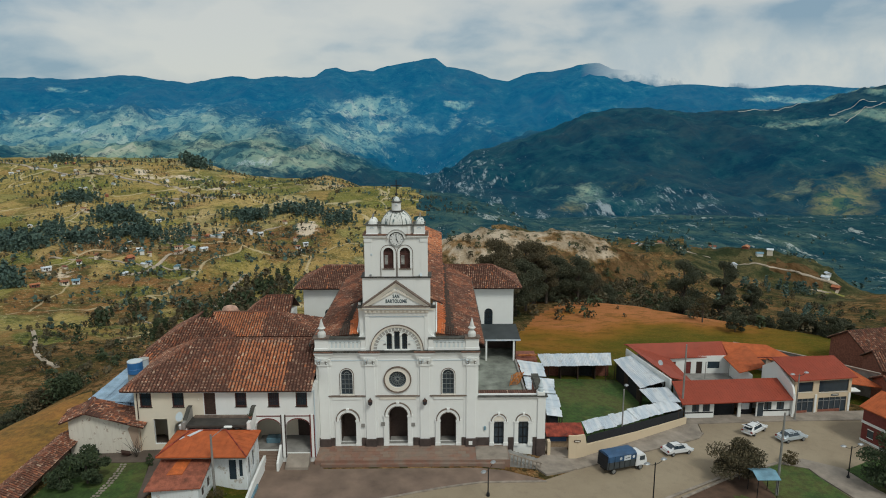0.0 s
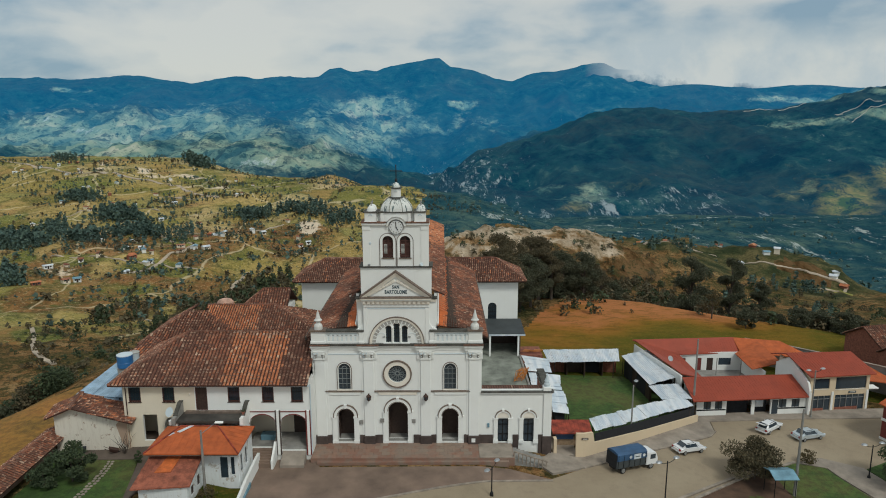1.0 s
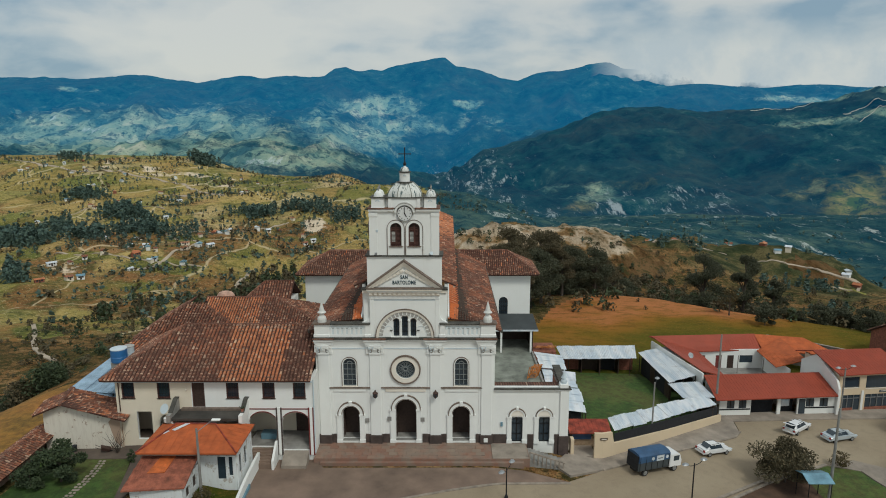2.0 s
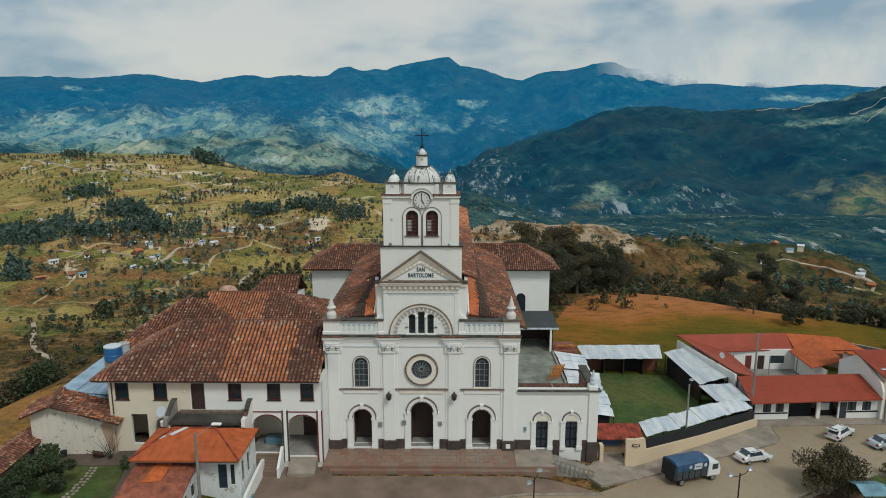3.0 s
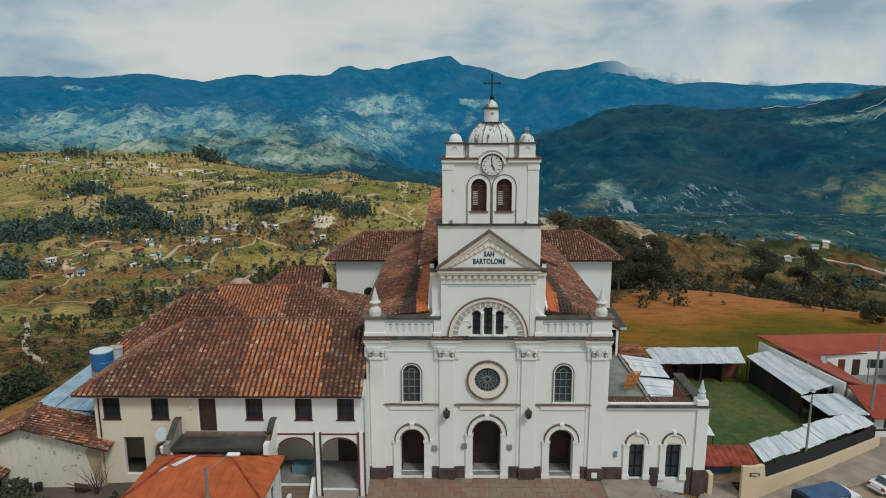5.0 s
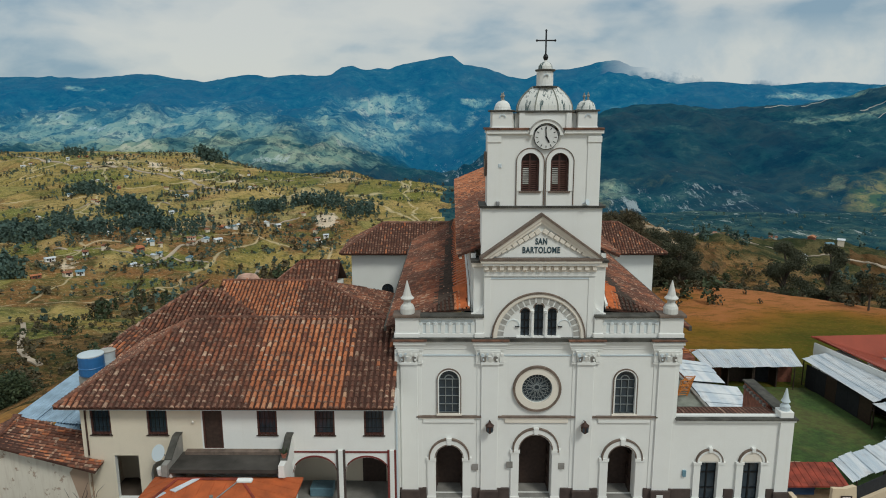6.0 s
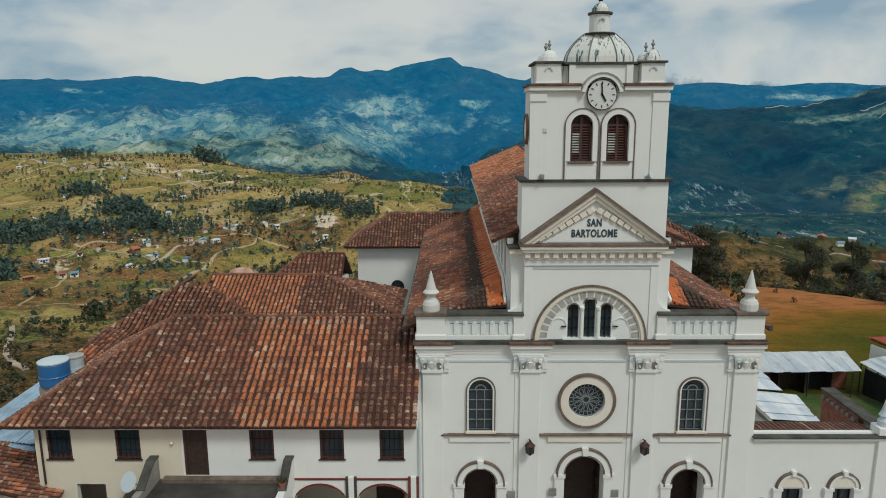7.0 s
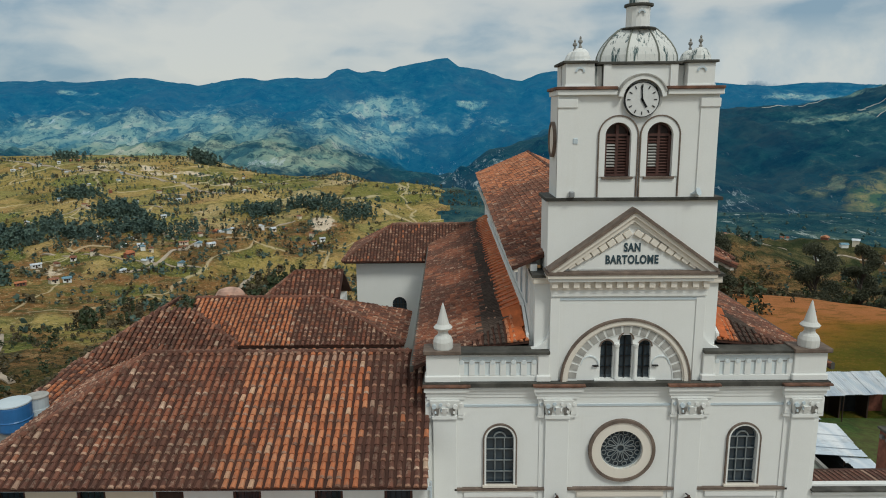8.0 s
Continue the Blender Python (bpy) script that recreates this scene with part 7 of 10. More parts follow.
def corrugated(name, corners, mat, label, category="shed roof", pitch=0.55, thick=0.03, supports=None):
    """A sheet-metal roof of lapped corrugated sheets on rafters; corners run round from the low edge."""
    shed = thing(name, label, category)
    a, b, c, d = (Vector(p) for p in corners)
    w = ((b - a).length + (c - d).length) / 2
    n = max(2, int(w / 1.05))
    rng = random.Random(int(abs(a.x * 7 + a.y * 3)))
    for k in range(n):
        bm = bmesh.new()
        t0, t1 = k / n, (k + 1.06) / n
        m = 8
        jog = rng.uniform(-0.02, 0.02)
        slip = rng.uniform(-0.12, 0.12)
        up = Vector((0, 0, 1))
        rows = []
        for i in range(m + 1):
            t = t0 + (t1 - t0) * i / m
            h = 0.035 * math.cos(i * math.pi) + jog + 0.02 * (k % 2)
            lo, hi = a.lerp(b, min(t, 1.02)), d.lerp(c, min(t, 1.02))
            e = (lo - hi).normalized() * slip
            rows.append([bm.verts.new(p + up * (h + o)) for p in (lo + e, hi + e) for o in (0, -thick)])
        for p, q in zip(rows, rows[1:]):
            for i, j in ((0, 2), (2, 3), (3, 1), (1, 0)):
                bm.faces.new((p[i], p[j], q[j], q[i]))
        part("sheet", bm, mat, shed)
    for t in (0.08, 0.5, 0.92):
        for lo, hi in ((a.lerp(b, t), d.lerp(c, t)),):
            part("rafter", tube(bmesh.new(), lo - Vector((0, 0, 0.12)), hi - Vector((0, 0, 0.12)), 0.05, n=6), M_DARKWOOD, shed)
            for p in (lo, hi):
                g = lvl(p.x) - 0.1
                if p.z - g > 0.4:
                    part("post", tube(bmesh.new(), (p.x, p.y, g), (p.x, p.y, p.z - 0.1), 0.07, n=6), M_DARKWOOD, shed)
    return settle(shed) if a.x > 0 else shed


corrugated("stall_roof", [(23.0, 27.3, 1.2), (35.2, 29.2, 0.6), (36.3, 34.4, 1.1), (22.6, 32.1, 1.8)], M_ZINC, "lapped white zinc sheets over stalls at the yard's end")
stalls = thing("market_stalls", "dark brick and board stalls under the zinc roof", "stalls")
for k in range(4):
    x0 = 23.2 + k * 3.1
    y0 = 30.6 + k * 0.48
    part("back_panel", one_box(x0, x0 + 3.0, y0, y0 + 0.2, -2.4, 0.8), (M_BRICKISH, M_DARKWOOD, M_BLACK_AND_SHADE, M_BRICKISH)[k], stalls)
    part("divider", one_box(x0, x0 + 0.15, y0 - 2.2, y0, -2.4, 0.4), M_DARKWOOD, stalls)
settle(stalls)
corrugated("stall_roof", [(37.1, 18.9, 0.5), (41.8, 20.2, 1.2), (41.5, 32.5, 1.7), (36.0, 31.2, 1.0)], M_ZINC, "lapped white zinc sheets along the school wall")
corrugated("stall_roof", [(37.3, 13.6, 0.3), (41.5, 13.3, 0.5), (41.3, 18.9, 0.7), (36.8, 18.6, 0.45)], M_ZINC, "blue-white zinc sheets at the yard's corner")
corrugated("stall_roof", [(24.8, 1.7, 1.0), (33.4, 7.0, 0.4), (32.4, 9.2, 1.0), (24.6, 4.4, 1.5)], M_ZINC, "slipped zinc sheets behind the boundary wall")
corrugated("stall_roof", [(33.2, 6.9, 0.45), (41.4, 12.0, -0.1), (40.6, 13.9, 0.5), (32.2, 9.3, 1.1)], M_ZINC, "lapped zinc sheets behind the boundary wall")
# dark panels added to stand for the deep shade under the stall roofs
boards = thing("stall_boards", "dark panels added for the shade under the stalls along the school", "boards")
for (xa, ya), (xb, yb) in (((41.6, 13.6), (41.3, 20.4)), ((41.3, 20.8), (39.6, 32.4)), ((37.6, 19.6), (36.6, 30.8))):
    ln, ang = math.hypot(xb - xa, yb - ya), math.degrees(math.atan2(yb - ya, xb - xa))
    for k in range(6):
        part("board", turn_bm(one_box(ln * k / 6 + 0.02, ln * (k + 1) / 6 - 0.02, -0.06, 0.06, -2.7, 0.35), pose(xa, ya, 0, 0, 0, ang)), M_BLACK_AND_SHADE if k % 3 else M_DARKWOOD, boards)
settle(boards)
corrugated("lean_to_roof", [(22.4, 20.2, 1.95), (22.6, 26.1, 2.1), (18.5, 27.5, 2.25), (18.65, 20.6, 2.1)], M_ZINC, "white zinc sheets beside the raised court")
corrugated("lean_to_roof", [(22.8, 14.5, 1.4), (23.5, 20.0, 1.6), (18.65, 20.9, 1.85), (18.65, 14.7, 1.6)], M_ZINC, "broad white zinc lean-to beside the raised court")
corrugated("lean_to_roof", [(22.5, 6.8, 1.0), (23.2, 14.5, 1.2), (20.9, 14.8, 1.35), (20.3, 6.9, 1.25)], M_ZINC, "narrow zinc lean-to beside the raised court")
stack = thing("shed_wall", "dark boarded side of the lean-to beside the yard", "shed")
part("boards", one_box(20.7, 22.0, 7.4, 26.0, -2.4, 0.85), M_BLACK_AND_SHADE, stack)
settle(stack)

# ---- school ----
school = thing("school", "low white school round a court with red sheet roofs", "school")
Z_S = -2.65


def sheet_roof(parent, poly, mat=None, rib=0.9, name="roof", label=""):
    """A painted sheet roof slope with standing ribs."""
    a, u, v, n = slope_frame(poly)
    k = len(poly)
    bm = bmesh.new()
    put_mesh(bm, [Vector(p) for p in poly] + [Vector(p) - Vector((0, 0, 0.14)) for p in poly], [tuple(range(k)), tuple(range(2 * k - 1, k - 1, -1))] + [(i, (i + 1) % k, k + (i + 1) % k, k + i) for i in range(k)])
    roof = part(name, bm, mat or M_REDSHEET, parent, label)
    flat = [((Vector(p) - a).dot(u), (Vector(p) - a).dot(v)) for p in poly]
    lo, hi = min(f[0] for f in flat), max(f[0] for f in flat)
    x = lo + 0.1
    while x < hi:
        s = span_at(flat, x)
        if s and s[1] - s[0] > 0.3:
            p, q = a + u * x + v * s[0], a + u * x + v * s[1]
            part("rib", tube(bmesh.new(), p + n * 0.01, q + n * 0.01, 0.02, n=5), mat or M_REDSHEET, roof)
        x += rib * 0.5
    return roof


def build_school():
    # street block
    wins = [(44.2, 0.55), (45.9, 0.55), (55.6, 0.6), (57.6, 0.6)]
    holes = [arched(cx, h, Z_S + 1.15, Z_S + 2.45, flat=True) for cx, h in wins] + [arched(49.0, 1.9, Z_S, Z_S + 2.5, flat=True), arched(52.6, 1.2, Z_S, Z_S + 2.5, flat=True)]
    m = Matrix.Translation((0, 13.9, 0)) @ Matrix(((1, 0, 0, 0), (0.06, 1, 0, -0.06 * 43), (0, 0, 1, 0), (0, 0, 0, 1)))
    part("street_wall", turn_bm(pierced(bmesh.new(), 42.6, 59.2, Z_S - 0.4, Z_S + 3.0, 0, 0.25, holes), m), M_WHITE, school)
    part("dado", turn_bm(one_box(42.6, 47.0, -0.03, 0, Z_S - 0.4, Z_S + 0.95), m), M_WHITE, school)
    part("blue_band", turn_bm(one_box(42.6, 47.0, -0.035, 0.0, Z_S + 0.95, Z_S + 1.15), m), M_IRON, school, "dark painted band")
    part("blue_band", turn_bm(one_box(54.8, 59.2, -0.035, 0.0, Z_S + 0.95, Z_S + 1.15), m), M_IRON, school, "dark painted band")
    for cx, h in wins:
        part("pane", turn_bm(one_box(cx - h, cx + h, 0.12, 0.14, Z_S + 1.15, Z_S + 2.45), m), M_GLASS, school)
        part("window_bars", turn_bm(one_box(cx - 0.04, cx + 0.04, 0.06, 0.12, Z_S + 1.15, Z_S + 2.45), m), M_IRON, school)
    # a black sheet behind each entrance stands for the shade of the recess
    for x0, x1 in ((47.15, 50.85), (51.45, 53.75)):
        part("entrance", turn_bm(one_box(x0, x1, 1.2, 1.3, Z_S - 0.2, Z_S + 2.6), m), M_BLACK_AND_SHADE, school, "recessed entrance closed by a black sheet for shade")
    part("notice", turn_bm(one_box(52.0, 53.2, 1.05, 1.12, Z_S + 0.9, Z_S + 1.9), m), M_ZINC, school, "pale notice board")
    part("shutter_box", turn_bm(one_box(54.0, 54.9, -0.06, 0.0, Z_S + 0.2, Z_S + 2.4), m), M_GLASS, school)
    sheet_roof(school, [(41.6, 12.6, 0.35), (59.2, 14.2, 0.35), (59.0, 19.2, 2.0), (41.7, 17.9, 2.05)], label="red painted sheet roof")
    part("street_back", one_box(42.6, 58.8, 19.0, 19.25, Z_S - 0.4, 1.3), M_WHITE, school)
    # left wing along the yard, back wing, court
    part("left_wall", turn_bm(one_box(0, 15.8, -0.12, 0.12, Z_S - 0.4, 2.0), pose(41.9, 18.6, 0, 0, 0, 100)), M_WHITE, school, "white wall along the yard")
    sheet_roof(school, [(46.4, 21.4, 0.55), (46.6, 33.0, 0.55), (39.2, 34.6, 2.7), (42.0, 19.2, 2.2)], label="red painted sheet roof")
    part("left_court_wall", one_box(45.6, 45.85, 21, 33, Z_S, 0.5), M_WHITE, school)
    doors_b = [(47.6, 0.5), (50.4, 0.5), (52.4, 0.55)]
    part("back_wall", pierced(bmesh.new(), 45.8, 58.0, Z_S, 0.7, 33.6, 33.85, [arched(cx, h, Z_S, Z_S + 2.3, flat=True) for cx, h in doors_b] + [arched(55.0, 1.1, Z_S + 1.0, Z_S + 2.3, flat=True)]), M_WHITE, school)
    for cx, h in doors_b:
        part("court_door", one_box(cx - h, cx + h, 33.7, 33.76, Z_S, Z_S + 2.3), M_RED if cx < 51 else M_DARKWOOD, school)
    part("pane", one_box(53.9, 56.1, 33.7, 33.72, Z_S + 1.0, Z_S + 2.3), M_GLASS, school)
    sheet_roof(school, [(44.0, 32.7, 0.55), (58.0, 34.0, 0.6), (57.4, 36.6, 2.55), (38.8, 34.6, 2.75)], label="red painted sheet roof")
    part("court_floor", one_box(45.8, 59, 19.2, 33.6, Z_S - 0.3, Z_S + 0.05), M_CONCRETE, school)
    # right wing with its orange end
    part("right_wall", one_box(57.5, 57.75, 24.5, 33, Z_S, 0.5), M_WHITE, school)
    sheet_roof(school, [(56.6, 33.4, 0.6), (56.0, 25.6, 0.5), (60.5, 25.2, 1.8), (61.2, 35.2, 2.2)], M_ORANGESHEET, label="orange sheet roof")
    sheet_roof(school, [(57.6, 33.6, 0.7), (69.4, 30.6, 0.5), (65.2, 35.4, 2.2), (57.4, 36.6, 2.5)], M_ORANGESHEET, label="long orange sheet roof")
    part("low_wall", one_box(58.5, 70, 22.4, 22.7, Z_S, 0.4), M_WARMWHITE, school)
    part("gable_parapet", prism_x(bmesh.new(), [(14.4, Z_S), (24.5, Z_S), (24.5, 2.2), (20.5, 4.4), (15.0, 2.2), (14.4, 1.2)], 59.25, 59.55), M_WHITE, school, "white stepped gable parapet")
    for x, y in ((52.5, 31.0), (56.2, 30.0)):
        part("tarp_post", tube(bmesh.new(), (x, y, Z_S), (x, y, 0.5), 0.08), M_CONCRETE, school)
    part("dish", turn_bm(lathe(bmesh.new(), [(0.05, 0), (0.3, 0.08), (0.45, 0.2)], n=14), pose(41.3, 22.5, 3.4, 60, 0, 20)), M_STEEL, school)


build_school()
settle(school)

shop = thing("shop_building", "cream two-storey shop with glazed front and red hipped roof", "building")


def build_shop():
    m = Matrix.Translation((0, 15.6, 0)) @ Matrix(((1, 0, 0, 0), (0.13, 1, 0, -0.13 * 60), (0, 0, 1, 0), (0, 0, 0, 1)))
    z = -2.7
    holes = [arched(62.0, 1.45, z, z + 2.5, flat=True), arched(66.6, 2.4, z, z + 2.5, flat=True), arched(61.8, 1.3, z + 3.6, z + 5.2, flat=True), arched(66.6, 2.5, z + 3.4, z + 5.3, flat=True)]
    part("front_wall", turn_bm(pierced(bmesh.new(), 60.0, 69.6, z - 0.4, z + 5.9, 0, 0.25, holes), m), M_OCHREWALL, shop, "cream painted wall")
    part("side_wall", one_box(69.3, 69.6, 17.2, 25, z - 0.4, z + 5.9), M_WARMWHITE, shop)
    part("left_side", one_box(60.0, 60.25, 16, 25, z - 0.4, z + 5.9), M_WARMWHITE, shop)
    for x in (60.15, 63.7, 69.4):
        part("pier", turn_bm(one_box(x - 0.17, x + 0.17, -0.1, 0, z - 0.3, z + 3.1), m), M_WHITE, shop)
    for cx, h in ((62.0, 1.45), (66.6, 2.4)):
        win = part("shop_window", turn_bm(one_box(cx - h, cx + h, 0.15, 0.17, z, z + 2.5), m), M_GLASS, shop, "dark glazed shopfront")
        n = 3 if h < 2 else 5
        for k in range(n + 1):
            x = cx - h + 2 * h * k / n
            part("mullion", turn_bm(one_box(x - 0.05, x + 0.05, 0.06, 0.15, z, z + 2.5), m), M_STEEL, win)
        part("transom", turn_bm(one_box(cx - h, cx + h, 0.065, 0.145, z + 1.9, z + 2.0), m), M_STEEL, win)
        part("stall_riser", turn_bm(one_box(cx - h, cx + h - 1.0, 0.02, 0.06, z, z + 0.55), m), M_BRICKISH, win)
    for cx, h, a, b in ((61.8, 1.3, 3.6, 5.2), (66.6, 2.5, 3.4, 5.3)):
        part("upper_window", turn_bm(one_box(cx - h, cx + h, 0.15, 0.17, z + a, z + b), m), M_GLASS, shop, "dark upper window")
        part("sill", turn_bm(one_box(cx - h, cx + h, -0.06, 0.1, z + a - 0.1, z + a), m), M_CREAM, shop)
    board = part("shop_sign", turn_bm(one_box(66.3, 67.5, -0.08, 0, z + 2.75, z + 3.05), m), M_LETTER, shop, "small dark sign with a line of writing")
    part("bar", turn_bm(one_box(66.45, 67.35, -0.09, -0.08, z + 2.86, z + 2.95), m), M_CREAM, board)
    sheet_roof(shop, [(59.6, 14.9, 3.1), (70.2, 16.4, 3.1), (69.2, 21.6, 4.9), (58.6, 20.6, 4.9)], label="dull red sheet roof")
    sheet_roof(shop, [(70.0, 26.5, 3.1), (59.0, 26.0, 3.1), (58.6, 20.6, 4.9), (69.2, 21.6, 4.9)])
    sheet_roof(shop, [(70.4, 19.4, 1.0), (77.0, 20.2, -0.2), (74.6, 26.2, 1.2), (69.6, 28.5, 2.2)], M_ORANGESHEET, label="orange side roof")
    part("balcony_slab", one_box(69.6, 71.2, 17, 18.4, 0.4, 0.6), M_WHITE, shop)


build_shop()
settle(shop)


def plain_house(name, x, y, w, d, h, roof_h, turn, wall_mat, shade, label, seed, windows=0, tile=True, z=None):
    """A small gabled house with walls, windows and a tile roof."""
    z = lvl(x) if z is None else z
    ob = thing(name, label, "house", at=pose(x, y, z, 0, 0, turn))
    part("wall", one_box(-w / 2, w / 2, -d / 2, d / 2, -1.0, h), wall_mat, ob)
    for s in (-1, 1):
        part("gable", prism_x(bmesh.new(), [(-d / 2, h), (d / 2, h), (0, h + roof_h * 0.93)], s * w / 2 - 0.12 if s > 0 else -w / 2, s * w / 2 if s > 0 else -w / 2 + 0.12), wall_mat, ob)
    slopes = [[(-w / 2 - 0.4, s * (d / 2 + 0.5), h - 0.1), (w / 2 + 0.4, s * (d / 2 + 0.5), h - 0.1), (w / 2 + 0.4, 0, h + roof_h), (-w / 2 - 0.4, 0, h + roof_h)] for s in (-1, 1)]
    if tile:
        tile_roof(ob, slopes, seed, shade)
    else:
        for p in slopes:
            sheet_roof(ob, p, M_ORANGESHEET)
    for k in range(windows):
        cx = -w / 2 + w * (k + 0.5) / windows
        win = part("window", one_box(cx - 0.45, cx + 0.45, -d / 2 - 0.03, -d / 2 + 0.1, 0.9, 2.1), M_GLASS, ob)
        part("window_frame", box(box(bmesh.new(), cx - 0.5, cx + 0.5, -d / 2 - 0.06, -d / 2 - 0.02, 2.05, 2.15), cx - 0.5, cx + 0.5, -d / 2 - 0.06, -d / 2 - 0.02, 0.85, 0.95), M_WHITE, win)
    return ob


rear_wall = thing("boundary_wall", "long grey wall with pale coping behind the school roofs", "wall")
for (xa, ya), (xb, yb) in (((61.0, 39.5), (66.0, 35.6)), ((66.0, 35.6), (71.5, 30.0)), ((71.5, 30.0), (77.8, 22.4))):
    ln, ang = math.hypot(xb - xa, yb - ya), math.degrees(math.atan2(yb - ya, xb - xa))
    part("wall_length", turn_bm(one_box(0, ln, -0.12, 0.12, -3.4, 1.3), pose(xa, ya, 0, 0, 0, ang)), M_CONCRETE, rear_wall)
    part("coping", turn_bm(one_box(-0.05, ln + 0.05, -0.2, 0.2, 1.3, 1.46, bevel=0.03), pose(xa, ya, 0, 0, 0, ang)), M_PAVE, rear_wall, "pale coping")
settle(rear_wall)
sooty = lambda p, r: 1 if r.random() < 0.6 else 0
plain_house("adobe_house", 86, 29, 9, 7, 3.2, 2.2, -8, M_BRICKISH, sooty, "brown adobe house with a dark clay tile roof", 81, 2)
plain_house("adobe_house", 88, 40, 11, 8, 3.4, 2.6, 12, M_BRICKISH, sooty, "old house with weathered clay tile roof", 82, 2)
plain_house("adobe_house", 80.5, 19.5, 7, 6.5, 2.9, 1.8, -5, M_BRICKISH, sooty, "brown adobe house by the street corner", 83, 2)
corner = plain_house("corner_house", 70.4, 4.4, 8.5, 7.0, 5.2, 1.7, -72, M_RED, None, "dark red corner house with white frames and orange roof", 84, 3, tile=False)
for zz in (0.0, 2.75):
    part("white_band", one_box(-4.3, 4.3, -3.62, -3.5, zz, zz + 0.35), M_WHITE, corner)

# ---- street furniture, vehicles ----
def street_lamp(x, y, h, heads, turn, label, tall=False):
    lamp = thing("street_lamp", label, "street lamp", group="street lamps", at=pose(x, y, lvl(x), 0, 0, turn))
    part("pole", tube(bmesh.new(), (0, 0, -0.3), (0, 0, h), 0.12 if tall else 0.08, 0.09 if tall else 0.06, 8), M_CONCRETE if tall else M_IRON, lamp)
    part("base", lathe(bmesh.new(), [(0.22, 0), (0.2, 0.3), (0.1, 0.5)], n=8), M_CONCRETE if tall else M_IRON, lamp)
    for s in heads:
        arm = part("arm", bmesh.new(), M_IRON, lamp)
        bm = bmesh.new()
        prev = Vector((0, 0, h - 0.25))
        for k in range(1, 7):
            a = radians(90 * k / 6)
            cur = Vector((s * 1.1 * math.sin(a), 0, h - 0.25 + 0.45 * (1 - math.cos(a))))
            tube(bm, prev, cur, 0.035, n=6)
            prev = cur
        bm.to_mesh(arm.data)
        bm.free()
        part("lamp_head", lathe(bmesh.new(), [(0.04, 0.12), (0.2, 0.04), (0.3, -0.06), (0.2, -0.14), (0.05, -0.18)], s * 1.25, 0, h + 0.2, 10, sx=1.4), M_STEEL, arm, "pale lamp head")
    return lamp


street_lamp(30.2, -10.4, 5.5, (-1, 1), 25, "black double-armed street lamp by the road")
street_lamp(10.9, -11.0, 3.5, (-1, 1), 60, "black double-armed lamp before the church")
street_lamp(57.6, -3.2, 4.5, (-1, 1), 10, "black double-armed park lamp")
street_lamp(30.7, 5.0, 7.9, (1,), 60, "grey street lamp behind the pavement", True)
street_lamp(59.6, 13.6, 7.4, (-1, 1), 15, "tall grey street lamp before the shops", True)


def utility_pole(x, y, h, label, z=None, arms=True, lamp=False):
    pole = thing("utility_pole", label, "utility pole", group="utility poles", at=pose(x, y, lvl(x) if z is None else z))
    part("shaft", tube(bmesh.new(), (0, 0, -0.5), (0, 0, h), 0.19, 0.11, 8), M_CONCRETE, pole)
    if arms:
        for z0 in (h - 0.5, h - 1.3):
            part("crossarm", one_box(-0.7, 0.7, -0.06, 0.06, z0 - 0.05, z0 + 0.05), M_CONCRETE, pole)
            for k in (-0.6, 0, 0.6):
                part("insulator", lathe(bmesh.new(), [(0.05, 0), (0.07, 0.06), (0.03, 0.14)], k, 0, z0 + 0.05, 6), M_CREAM, pole)
    if lamp:
        arm = part("lamp_arm", tube(bmesh.new(), (0, 0, h - 0.4), (1.5, 0.4, h + 0.7), 0.04, n=6), M_STEEL, pole)
        part("lamp_head", one_box(1.4, 2.3, 0.25, 0.6, h + 0.62, h + 0.82, bevel=0.06), M_WHITE, arm, "white street light head")
    return pole


utility_pole(42.4, 14.0, 11.9, "grey concrete utility pole by the school", arms=False)
utility_pole(46.4, -7.2, 10.9, "grey concrete utility pole in the park", arms=False)

M_CARWHITE = Nodes("white car paint", 0.25).done((0.72, 0.73, 0.74))
M_CARSILVER = Nodes("silver blue car paint", 0.3, 0.3).done((0.52, 0.58, 0.62))
M_TYRE = plain("black rubber", (0.02, 0.02, 0.02), 0.9)
M_LAMPRED = plain("red lamp lens", (0.30, 0.02, 0.02), 0.3)
M_TARP = plain("blue truck tarpaulin", (0.035, 0.095, 0.20), 0.6, vary=0.3, scale=1)


def wheel(parent, x, y, r, w=0.2):
    tyre = part("wheel", turn_bm(lathe(bmesh.new(), [(r * 0.7, -w / 2), (r, -w / 2 + 0.03), (r, w / 2 - 0.03), (r * 0.7, w / 2)], n=18), pose(x, y, r, 90, 0, 0)), M_TYRE, parent, "black tyre")
    part("rim", turn_bm(lathe(bmesh.new(), [(r * 0.62, -w / 2 - 0.01), (r * 0.66, w / 2 + 0.01)], n=12), pose(x, y, r, 90, 0, 0)), M_STEEL, tyre, "silver rim")


